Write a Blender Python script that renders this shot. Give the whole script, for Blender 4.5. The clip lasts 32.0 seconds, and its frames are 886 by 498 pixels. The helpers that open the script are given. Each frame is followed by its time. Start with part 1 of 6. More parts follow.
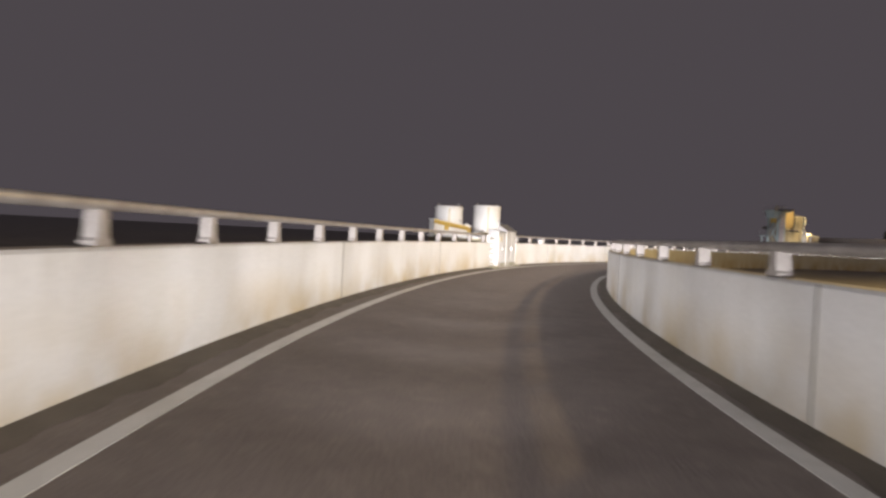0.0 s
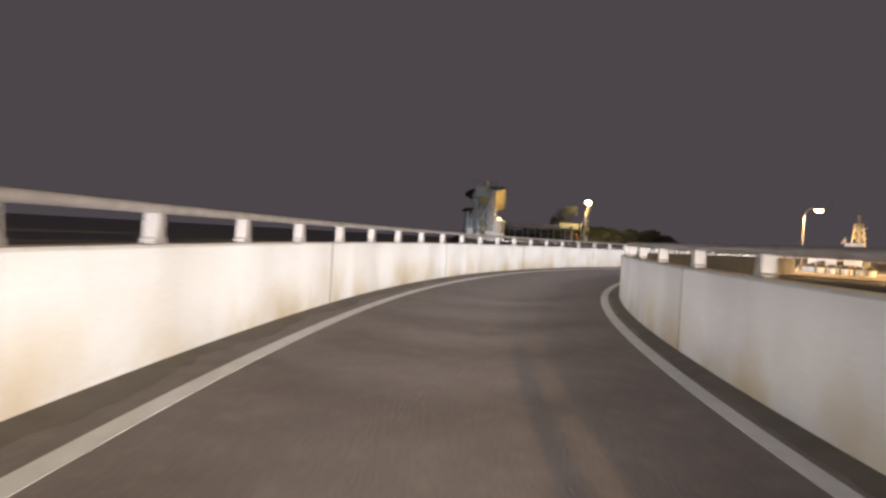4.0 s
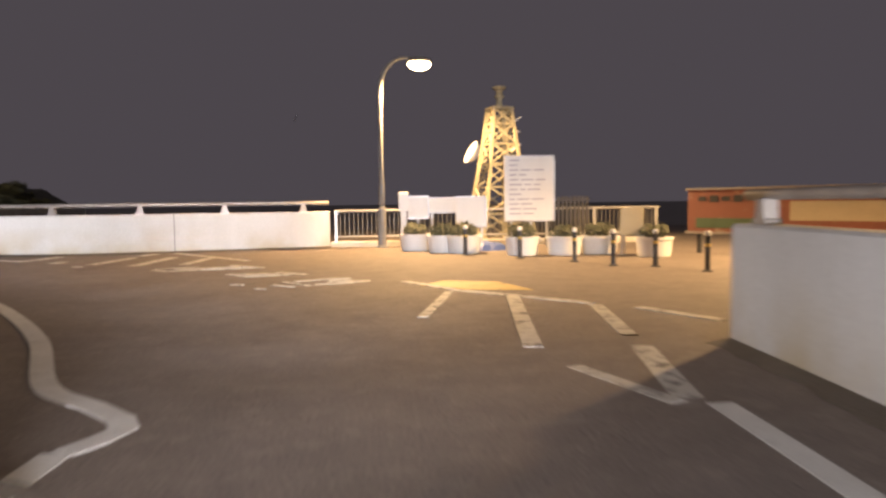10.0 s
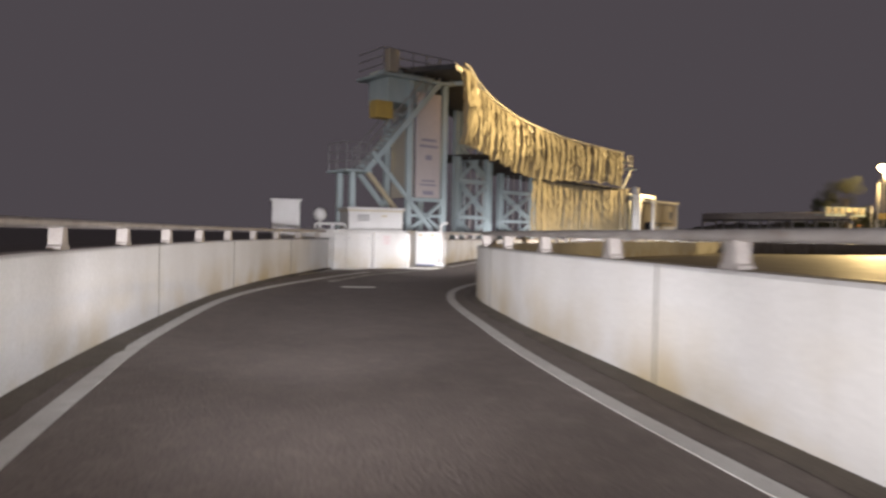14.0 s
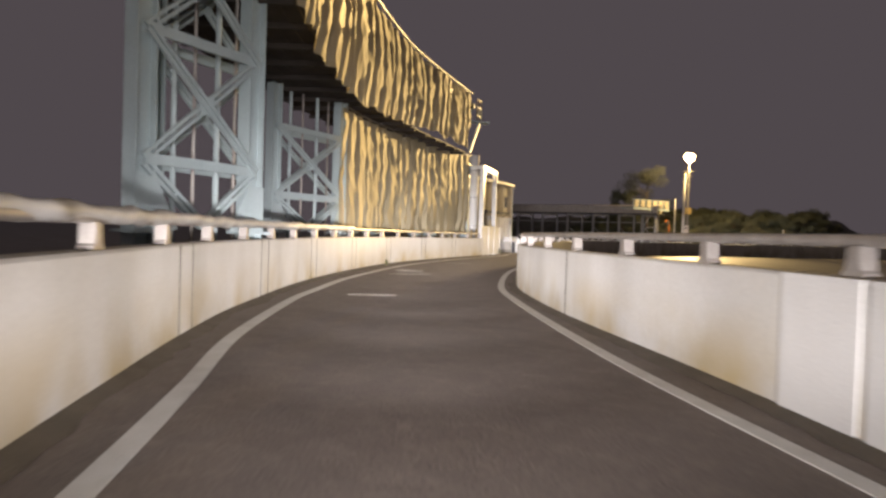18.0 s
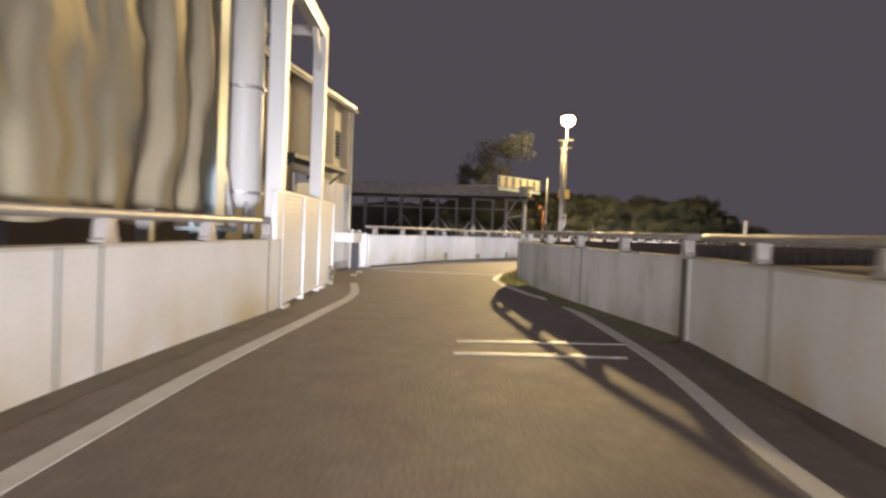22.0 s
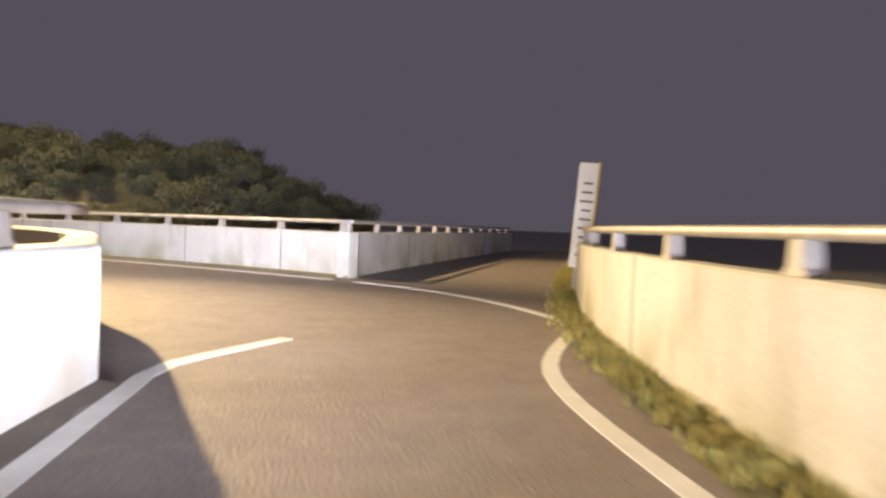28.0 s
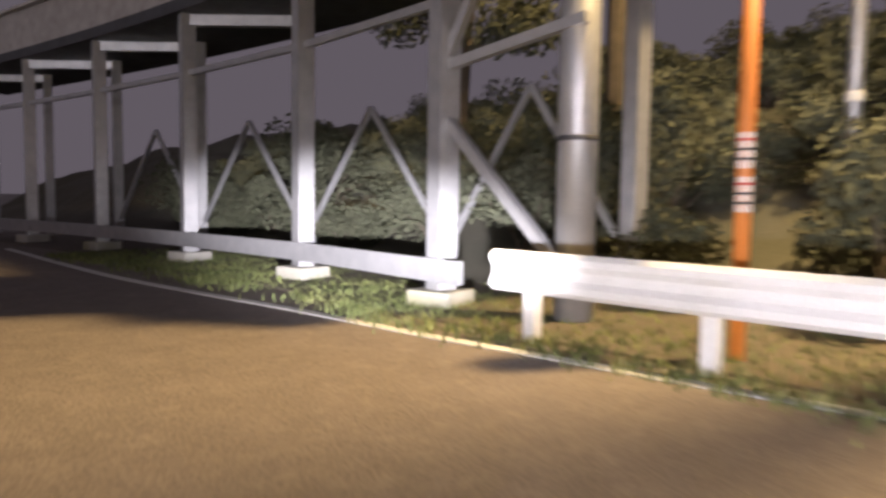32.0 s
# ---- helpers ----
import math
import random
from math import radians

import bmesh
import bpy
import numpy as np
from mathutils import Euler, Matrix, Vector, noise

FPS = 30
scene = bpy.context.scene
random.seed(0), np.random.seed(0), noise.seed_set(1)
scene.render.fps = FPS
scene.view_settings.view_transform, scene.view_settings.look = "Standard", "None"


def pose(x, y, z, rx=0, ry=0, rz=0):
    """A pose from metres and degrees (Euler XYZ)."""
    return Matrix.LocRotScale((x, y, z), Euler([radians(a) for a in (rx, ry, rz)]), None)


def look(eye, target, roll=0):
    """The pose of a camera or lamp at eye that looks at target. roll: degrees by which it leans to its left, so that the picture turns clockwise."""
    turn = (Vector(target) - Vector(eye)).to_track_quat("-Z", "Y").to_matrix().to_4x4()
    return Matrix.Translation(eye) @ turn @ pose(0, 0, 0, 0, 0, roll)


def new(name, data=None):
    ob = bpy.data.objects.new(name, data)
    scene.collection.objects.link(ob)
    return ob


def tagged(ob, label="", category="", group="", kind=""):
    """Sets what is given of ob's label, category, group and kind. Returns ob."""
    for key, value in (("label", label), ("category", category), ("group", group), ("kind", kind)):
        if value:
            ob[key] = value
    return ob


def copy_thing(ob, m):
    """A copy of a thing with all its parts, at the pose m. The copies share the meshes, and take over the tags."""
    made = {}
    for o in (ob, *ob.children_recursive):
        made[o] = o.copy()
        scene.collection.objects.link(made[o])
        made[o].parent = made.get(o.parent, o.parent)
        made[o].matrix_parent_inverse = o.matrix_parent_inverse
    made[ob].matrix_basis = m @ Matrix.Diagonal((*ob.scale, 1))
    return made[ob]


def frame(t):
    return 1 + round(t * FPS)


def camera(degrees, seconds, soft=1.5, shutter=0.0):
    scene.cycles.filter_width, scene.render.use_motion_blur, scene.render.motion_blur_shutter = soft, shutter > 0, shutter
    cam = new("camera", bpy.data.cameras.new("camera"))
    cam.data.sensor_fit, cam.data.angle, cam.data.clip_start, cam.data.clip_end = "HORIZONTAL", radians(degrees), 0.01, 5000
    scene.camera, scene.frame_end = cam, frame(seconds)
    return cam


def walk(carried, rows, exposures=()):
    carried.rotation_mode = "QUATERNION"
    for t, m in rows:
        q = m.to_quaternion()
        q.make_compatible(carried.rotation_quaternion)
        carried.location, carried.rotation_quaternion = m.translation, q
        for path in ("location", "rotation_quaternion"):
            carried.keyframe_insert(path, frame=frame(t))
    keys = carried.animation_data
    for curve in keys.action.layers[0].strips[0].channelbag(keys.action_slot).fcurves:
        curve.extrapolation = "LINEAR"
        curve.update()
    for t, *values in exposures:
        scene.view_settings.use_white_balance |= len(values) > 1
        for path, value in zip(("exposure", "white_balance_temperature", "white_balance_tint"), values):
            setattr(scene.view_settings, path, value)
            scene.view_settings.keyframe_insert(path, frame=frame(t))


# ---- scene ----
from collections import defaultdict

# The camera rides behind the windscreen of a small car, 1.2 m over the road.
PATH = [
    (0.0, pose(43.420, -55.186, 1.2, 88.86, -2.86, 67.61)),
    (0.5, pose(39.622, -53.618, 1.2, 88.94, -2.88, 64.33)),
    (1.0, pose(35.854, -51.766, 1.2, 88.94, -3.12, 61.14)),
    (1.5, pose(32.067, -49.664, 1.2, 88.99, -3.23, 58.02)),
    (2.0, pose(28.435, -47.415, 1.2, 89.00, -3.15, 54.83)),
    (2.5, pose(24.942, -45.006, 1.2, 88.94, -3.10, 51.66)),
    (3.0, pose(21.598, -42.448, 1.2, 88.88, -4.04, 48.36)),
    (3.5, pose(18.461, -39.664, 1.2, 88.44, -2.43, 44.58)),
    (4.0, pose(15.509, -36.664, 1.2, 88.95, -3.22, 40.68)),
    (4.5, pose(12.736, -33.418, 1.2, 88.79, -2.81, 36.50)),
    (5.0, pose(10.179, -29.982, 1.2, 88.49, -2.54, 32.82)),
    (5.5, pose(7.856, -26.394, 1.2, 88.43, -2.32, 29.06)),
    (6.0, pose(5.806, -22.678, 1.2, 88.59, -2.12, 24.97)),
    (6.5, pose(4.058, -18.866, 1.2, 89.04, -1.93, 20.70)),
    (7.0, pose(2.617, -15.002, 1.2, 88.27, -2.14, 16.75)),
    (7.5, pose(1.480, -11.137, 1.2, 88.22, -2.59, 12.83)),
    (8.0, pose(0.725, -7.437, 1.2, 88.25, -2.63, 8.96)),
    (8.5, pose(0.260, -3.692, 1.2, 88.01, -2.43, 4.69)),
    (9.0, pose(-0.000, 0.000, 1.2, 87.45, -1.93, -0.00)),
    (9.5, pose(-0.127, 3.590, 1.2, 86.90, -1.26, -4.54)),
    (10.0, pose(-0.116, 6.809, 1.2, 86.26, 0.70, -5.36)),
    (10.5, pose(-0.342, 9.502, 1.2, 86.42, 2.22, 1.73)),
    (11.0, pose(-0.851, 11.759, 1.2, 87.46, 2.34, 11.48)),
    (11.5, pose(-1.845, 14.077, 1.2, 87.53, 2.09, 20.78)),
    (12.0, pose(-3.350, 16.483, 1.2, 87.70, 1.04, 29.54)),
    (12.5, pose(-5.387, 18.809, 1.2, 88.20, 0.81, 37.92)),
    (13.0, pose(-7.785, 20.781, 1.2, 88.23, 0.36, 46.62)),
    (13.5, pose(-10.220, 22.245, 1.2, 88.65, -0.30, 55.52)),
    (14.0, pose(-12.686, 23.239, 1.2, 88.85, -1.12, 63.35)),
    (14.5, pose(-15.392, 24.148, 1.2, 88.88, -1.28, 68.84)),
    (15.0, pose(-18.398, 24.970, 1.2, 88.51, -2.04, 71.50)),
    (15.5, pose(-21.542, 25.911, 1.2, 88.41, -2.81, 69.74)),
    (16.0, pose(-24.656, 27.185, 1.2, 88.52, -3.65, 63.65)),
    (16.5, pose(-27.565, 28.899, 1.2, 88.89, -4.64, 55.07)),
    (17.0, pose(-30.130, 31.045, 1.2, 88.45, -3.76, 47.68)),
    (17.5, pose(-32.513, 33.396, 1.2, 89.32, -2.37, 43.15)),
    (18.0, pose(-34.740, 35.662, 1.2, 88.73, -1.80, 42.98)),
    (18.5, pose(-36.943, 37.831, 1.2, 88.66, -1.82, 44.13)),
    (19.0, pose(-39.242, 40.070, 1.2, 89.08, -2.47, 44.37)),
    (19.5, pose(-41.666, 42.445, 1.2, 89.28, -2.27, 42.86)),
    (20.0, pose(-44.238, 45.194, 1.2, 88.86, -2.68, 40.21)),
    (20.5, pose(-46.876, 48.247, 1.2, 88.65, -2.77, 37.41)),
    (21.0, pose(-49.345, 51.395, 1.2, 88.73, -2.84, 33.67)),
    (21.5, pose(-51.540, 54.696, 1.2, 88.52, -2.19, 29.98)),
    (22.0, pose(-53.613, 58.212, 1.2, 88.52, -2.18, 26.57)),
    (22.5, pose(-55.391, 61.554, 1.2, 88.37, -1.35, 25.36)),
    (23.0, pose(-57.110, 64.679, 1.2, 88.37, -2.17, 26.43)),
    (23.5, pose(-58.755, 67.518, 1.2, 88.27, -2.43, 26.92)),
    (24.0, pose(-60.344, 70.335, 1.2, 88.10, -3.13, 26.39)),
    (24.5, pose(-61.728, 73.213, 1.2, 87.96, -4.06, 22.35)),
    (25.0, pose(-62.883, 76.444, 1.2, 88.02, -4.67, 14.42)),
    (25.5, pose(-63.524, 79.467, 1.2, 88.59, -4.69, 6.89)),
    (26.0, pose(-63.753, 82.034, 1.2, 88.17, -4.56, 0.09)),
    (26.5, pose(-63.625, 84.388, 1.2, 88.11, -4.55, -5.25)),
    (27.0, pose(-63.442, 86.968, 1.2, 88.11, -4.07, -10.79)),
    (27.5, pose(-63.195, 89.931, 1.2, 88.17, -3.03, -15.33)),
    (28.0, pose(-62.949, 93.179, 1.2, 88.20, -2.02, -16.80)),
    (28.5, pose(-62.768, 96.612, 1.2, 88.12, -1.62, -13.09)),
    (29.0, pose(-62.642, 100.104, 1.2, 87.96, -1.72, -5.32)),
    (29.5, pose(-63.101, 103.434, 1.2, 87.90, -1.40, 5.22)),
    (30.0, pose(-64.082, 106.358, 1.2, 88.50, -1.89, 15.78)),
    (30.5, pose(-65.372, 108.726, 1.2, 87.64, -1.61, 25.34)),
    (31.0, pose(-66.963, 110.657, 1.2, 87.18, -0.79, 35.27)),
    (31.5, pose(-68.732, 112.156, 1.2, 86.70, -1.04, 45.09)),
    (32.0, pose(-70.745, 113.368, 1.2, 85.87, -0.75, 55.41)),
]
cam = camera(64.0, 32.0, soft=2.6, shutter=0.45)
walk(cam, PATH, [(0, 0, 6550, 17), (10, 0, 6450, 19), (11.3, 0, 6250, 19), (12.5, 0, 6350, 19), (14.5, 0, 6550, 18), (17, 0.08, 7000, 19), (18.5, 0.08, 6600, 19), (20, 0.1, 6300, 19), (23, 0.15, 6250, 19), (26.5, 0.2, 6350, 20), (29, 0.4, 5700, 22), (30, 0.4, 6100, 22), (31, 0.4, 5700, 21), (31.5, 0.45, 5700, 20), (32, 0.7, 6300, 22)])

# ---------------------------------------------------------------- light
world = bpy.data.worlds.new("night_sky")
scene.world = world
world.use_nodes = True
sky = world.node_tree.nodes["Background"]
sky.inputs["Color"].default_value = (0.070, 0.0625, 0.0685, 1)
sky.inputs["Strength"].default_value = 1.0


def lamp(name, place, watts, colour, radius=0.15, target=None, spread=None, blend=1.0):
    """A point lamp, or a spot lamp where a target is given."""
    data = bpy.data.lights.new(name, "SPOT" if target else "POINT")
    data.energy, data.color, data.shadow_soft_size = watts, colour, radius
    ob = new(name, data)
    if target:
        data.spot_size, data.spot_blend = radians(spread), blend
        ob.matrix_world = look(place, target)
    else:
        ob.location = place
    return ob


SODIUM = (1.0, 0.73, 0.3)
DEEP_SODIUM = (1.0, 0.63, 0.26)
WHITE = (0.965, 0.965, 0.97)
LAMP_B = (-72.6, 120.6, 11.8)
LAMP_C = (1.11, 26.3, 5.0)
LAMP_D = (9.9, 19.1, 4.55)
lamp("street_and_fill_light", (LAMP_B[0], LAMP_B[1], LAMP_B[2] - 0.95), 5500, SODIUM, 0.3)
# Six extra spots at the lamp head, added to brighten roads and tarpaulins.
lamp("street_and_fill_light", (LAMP_B[0] + 0.05, LAMP_B[1] - 0.2, LAMP_B[2] - 0.95), 4500, SODIUM, 0.3, (-68.0, 110.0, 0.0), 130, 0.6)
lamp("street_and_fill_light", (LAMP_B[0], LAMP_B[1] - 0.1, LAMP_B[2] - 0.95), 72000, SODIUM, 0.3, (-61.5, 91.0, 0.0), 46, 0.9)
lamp("street_and_fill_light", (LAMP_B[0] + 0.15, LAMP_B[1] - 0.1, LAMP_B[2] - 0.95), 40000, SODIUM, 0.3, (-52.0, 111.5, 0.0), 46, 0.9)
lamp("street_and_fill_light", (LAMP_B[0] + 0.1, LAMP_B[1] - 0.15, LAMP_B[2] - 0.95), 52000, SODIUM, 0.3, (-58.5, 70.5, 0.0), 13, 0.9)
lamp("street_and_fill_light", (LAMP_B[0] + 0.1, LAMP_B[1] - 0.3, LAMP_B[2] - 0.95), 680000, SODIUM, 0.3, (-55.4, 57.0, 6.3), 9.2, 0.6)
lamp("street_and_fill_light", (LAMP_B[0] - 0.1, LAMP_B[1] - 0.3, LAMP_B[2] - 0.95), 1650000, SODIUM, 0.3, (-43.0, 41.0, 10.6), 9, 0.6)
LAMP_E = (29.6, -31.0, 9.6)
lamp("street_and_fill_light", (LAMP_E[0], LAMP_E[1], LAMP_E[2] - 0.4), 7000, SODIUM, 0.15)
lamp("street_and_fill_light", (LAMP_C[0], LAMP_C[1], LAMP_C[2] - 0.28), 6800, DEEP_SODIUM, 0.12, (LAMP_C[0], LAMP_C[1] - 0.01, 0), 158, 0.35)
lamp("street_and_fill_light", (LAMP_D[0], LAMP_D[1], LAMP_D[2] - 0.28), 6800, DEEP_SODIUM, 0.12, (LAMP_D[0], LAMP_D[1] - 0.01, 0), 158, 0.35)

# ---------------------------------------------------------------- tools
def catmull(points, step=0.5):
    """A smooth line through the points, in even steps."""
    p = [Vector((*q[:2], q[2] if len(q) > 2 else 0.0)) for q in points]
    p = [2 * p[0] - p[1], *p, 2 * p[-1] - p[-2]]
    fine = []
    for i in range(1, len(p) - 2):
        for k in range(24):
            u = k / 24
            a, b, c, d = p[i - 1:i + 3]
            fine.append(0.5 * (2 * b + (c - a) * u + (2 * a - 5 * b + 4 * c - d) * u * u + (3 * b - a - 3 * c + d) * u ** 3))
    fine.append(p[-2])
    return resample(fine, step)


def resample(fine, step):
    out, left = [fine[0].copy()], step
    for a, b in zip(fine[:-1], fine[1:]):
        gap = (b - a).length
        while gap >= left > 0:
            a = a + (b - a) * (left / gap)
            out.append(a.copy())
            gap, left = (b - a).length, step
        left -= gap
    if (out[-1] - fine[-1]).length > step * 0.3:
        out.append(fine[-1].copy())
    else:
        out[-1] = fine[-1].copy()
    return out


def tangents(line):
    n = len(line)
    return [(line[min(i + 1, n - 1)] - line[max(i - 1, 0)]).normalized() for i in range(n)]


def offset(line, d):
    """The line moved d metres to its left."""
    return [p + d * Vector((-t.y, t.x, 0)).normalized() for p, t in zip(line, tangents(line))]


def length(line):
    return sum((b - a).length for a, b in zip(line[:-1], line[1:]))


def along(line, s):
    """Place and heading s metres along the line."""
    for a, b in zip(line[:-1], line[1:]):
        d = (b - a).length
        if s <= d:
            return a + (b - a) * (s / max(d, 1e-6)), (b - a).normalized()
        s -= d
    return line[-1].copy(), (line[-1] - line[-2]).normalized()


def stretch(line, s0, s1, step=0.5):
    n = max(2, int((s1 - s0) / step) + 1)
    return [along(line, s0 + (s1 - s0) * i / (n - 1))[0] for i in range(n)]


def finish(bm, name, material, parent=None, label="", smooth=False):
    me = bpy.data.meshes.new(name)
    bmesh.ops.recalc_face_normals(bm, faces=bm.faces)
    bm.to_mesh(me)
    bm.free()
    me.materials.append(material)
    if smooth:
        for f in me.polygons:
            f.use_smooth = True
    ob = new(name, me)
    if parent is not None:
        ob.parent = parent
    return tagged(ob, label)


def part(name, bm, material, parent, label="", smooth=False):
    return finish(bm, name, material, parent, label, smooth)


def thing(name, label, category, group="", place=(0, 0, 0), turn=0.0):
    ob = new(name)
    ob.matrix_world = pose(*place, 0, 0, turn)
    ob.empty_display_size = 0.2
    return tagged(ob, label, category, group)


def box(bm, centre, size, turn=0.0, bevel=0.0, tilt=None):
    m = pose(*centre, 0, 0, turn)
    if tilt:
        m = pose(*centre, *tilt, turn)
    made = bmesh.ops.create_cube(bm, size=1.0, matrix=m @ Matrix.Diagonal((*size, 1)))
    if bevel > 0:
        edges = list({e for v in made["verts"] for e in v.link_edges})
        bmesh.ops.bevel(bm, geom=edges, offset=bevel, segments=2, affect="EDGES", profile=0.6)
    return bm


def newbox(centre, size, turn=0.0, bevel=0.0, tilt=None):
    return box(bmesh.new(), centre, size, turn, bevel, tilt)


def bar(bm, a, b, w, h=None):
    """A straight rectangular bar from a to b."""
    a, b = Vector(a), Vector(b)
    q = (b - a).to_track_quat("Z", "Y").to_matrix().to_4x4()
    m = Matrix.Translation((a + b) / 2) @ q @ Matrix.Diagonal((w, h or w, (b - a).length, 1))
    bmesh.ops.create_cube(bm, size=1.0, matrix=m)
    return bm


def newbar(a, b, w, h=None):
    return bar(bmesh.new(), a, b, w, h)


def tube(bm, line, r, n=10, r_end=None):
    """A round pipe along the line, closed at both ends."""
    line = [Vector(p) for p in line]
    tang = tangents(line)
    rings = []
    for i, (p, t) in enumerate(zip(line, tang)):
        side = t.cross(Vector((0, 0, 1)))
        side = side.normalized() if side.length > 1e-4 else Vector((1, 0, 0))
        up = side.cross(t).normalized()
        rr = r if r_end is None else r + (r_end - r) * i / (len(line) - 1)
        rings.append([bm.verts.new(p + rr * (math.cos(2 * math.pi * k / n) * side + math.sin(2 * math.pi * k / n) * up)) for k in range(n)])
    for u, v in zip(rings[:-1], rings[1:]):
        for k in range(n):
            bm.faces.new((u[k], u[(k + 1) % n], v[(k + 1) % n], v[k]))
    bm.faces.new(rings[0][::-1])
    bm.faces.new(rings[-1])
    return bm


def newtube(line, r, n=10, r_end=None):
    return tube(bmesh.new(), line, r, n, r_end)


def lathe(bm, centre, profile, n=24):
    """A turned solid: profile of (radius, height)."""
    c = Vector(centre)
    rings = []
    for r, z in profile:
        rings.append([bm.verts.new(c + Vector((r * math.cos(2 * math.pi * k / n), r * math.sin(2 * math.pi * k / n), z))) for k in range(n)])
    for u, v in zip(rings[:-1], rings[1:]):
        for k in range(n):
            bm.faces.new((u[k], u[(k + 1) % n], v[(k + 1) % n], v[k]))
    bm.faces.new(rings[0][::-1])
    bm.faces.new(rings[-1])
    return bm


def newlathe(centre, profile, n=24):
    return lathe(bmesh.new(), centre, profile, n)


def sweep(bm, line, profile, closed=True):
    """Profile of (metres to the left, metres up) drawn along the line, with end caps."""
    tang = tangents(line)
    rings = []
    for p, t in zip(line, tang):
        side = Vector((-t.y, t.x, 0)).normalized()
        rings.append([bm.verts.new(p + side * a + Vector((0, 0, b))) for a, b in profile])
    n = len(profile)
    for u, v in zip(rings[:-1], rings[1:]):
        for k in range(n if closed else n - 1):
            bm.faces.new((u[k], u[(k + 1) % n], v[(k + 1) % n], v[k]))
    if closed:
        bm.faces.new(rings[0][::-1])
        bm.faces.new(rings[-1])
    return bm


def ribbon(bm, line, w, z, thick=0.012):
    return sweep(bm, line, [(-w / 2, z - thick), (w / 2, z - thick), (w / 2, z), (-w / 2, z)])


def slab(points, z0, z1):
    bm = bmesh.new()
    low = [bm.verts.new((x, y, z0)) for x, y in points]
    top = [bm.verts.new((x, y, z1)) for x, y in points]
    bm.faces.new(low[::-1])
    bm.faces.new(top)
    for k in range(len(points)):
        j = (k + 1) % len(points)
        bm.faces.new((low[k], low[j], top[j], top[k]))
    return bm


# ---------------------------------------------------------------- materials
def mat(name, colour, rough=0.7, metal=0.0, second=None, scale=3.0, amount=0.5, fine=60.0, bump=0.15, streak=1.0, third=None, third_at=(0.6, 0.7), third_scale=1.2, island=0.0, grit=0.35):
    """Paint, stone or metal: two colours mixed by noise at two scales, an optional third in blotches, fine relief."""
    m = bpy.data.materials.new(name)
    m.use_nodes = True
    nt, nodes = m.node_tree, m.node_tree.nodes
    link = nt.links.new
    bsdf = nodes["Principled BSDF"]
    coord = nodes.new("ShaderNodeTexCoord")
    place = nodes.new("ShaderNodeMapping")
    place.inputs["Scale"].default_value = (1, 1, streak)
    link(coord.outputs["Object"], place.inputs["Vector"])
    big = nodes.new("ShaderNodeTexNoise")
    big.inputs["Scale"].default_value, big.inputs["Detail"].default_value = scale, 5
    link(place.outputs[0], big.inputs["Vector"])
    small = nodes.new("ShaderNodeTexNoise")
    small.inputs["Scale"].default_value, small.inputs["Detail"].default_value = fine, 3
    link(coord.outputs["Object"], small.inputs["Vector"])
    ramp = nodes.new("ShaderNodeMapRange")
    ramp.inputs["From Min"].default_value, ramp.inputs["From Max"].default_value = 0.5 - 0.25, 0.5 + 0.25
    link(big.outputs["Fac"], ramp.inputs["Value"])
    second = second or tuple(c * 0.75 for c in colour)
    mix = nodes.new("ShaderNodeMix")
    mix.data_type = "RGBA"
    mix.inputs["A"].default_value, mix.inputs["B"].default_value = (*colour, 1), (*second, 1)
    scaled = nodes.new("ShaderNodeMath")
    scaled.operation, scaled.inputs[1].default_value = "MULTIPLY", amount
    link(ramp.outputs[0], scaled.inputs[0])
    link(scaled.outputs[0], mix.inputs["Factor"])
    out = mix.outputs["Result"]
    grain = nodes.new("ShaderNodeMix")
    grain.data_type, grain.blend_type = "RGBA", "MULTIPLY"
    grain.inputs["Factor"].default_value = grit
    link(out, grain.inputs["A"])
    shade = nodes.new("ShaderNodeMapRange")
    shade.inputs["From Min"].default_value, shade.inputs["From Max"].default_value = 0.3, 0.7
    shade.inputs["To Min"].default_value = 0.55
    link(small.outputs["Fac"], shade.inputs["Value"])
    link(shade.outputs[0], grain.inputs["B"])
    out = grain.outputs["Result"]
    if third:
        blot = nodes.new("ShaderNodeTexNoise")
        blot.inputs["Scale"].default_value, blot.inputs["Detail"].default_value = third_scale, 7
        blot.inputs["Roughness"].default_value = 0.7
        link(place.outputs[0], blot.inputs["Vector"])
        cut = nodes.new("ShaderNodeMapRange")
        cut.inputs["From Min"].default_value, cut.inputs["From Max"].default_value = third_at
        link(blot.outputs["Fac"], cut.inputs["Value"])
        over = nodes.new("ShaderNodeMix")
        over.data_type = "RGBA"
        link(cut.outputs[0], over.inputs["Factor"])
        link(out, over.inputs["A"])
        over.inputs["B"].default_value = (*third, 1)
        out = over.outputs["Result"]
    if island:
        geo = nodes.new("ShaderNodeNewGeometry")
        vary = nodes.new("ShaderNodeHueSaturation")
        val = nodes.new("ShaderNodeMapRange")
        val.inputs["To Min"].default_value, val.inputs["To Max"].default_value = 1 - island, 1 + island
        link(geo.outputs["Random Per Island"], val.inputs["Value"])
        link(val.outputs[0], vary.inputs["Value"])
        link(out, vary.inputs["Color"])
        out = vary.outputs["Color"]
    link(out, bsdf.inputs["Base Color"])
    gloss = nodes.new("ShaderNodeMapRange")
    gloss.inputs["To Min"].default_value, gloss.inputs["To Max"].default_value = max(0.05, rough - 0.12), min(1, rough + 0.12)
    link(big.outputs["Fac"], gloss.inputs["Value"])
    link(gloss.outputs[0], bsdf.inputs["Roughness"])
    bsdf.inputs["Metallic"].default_value = metal
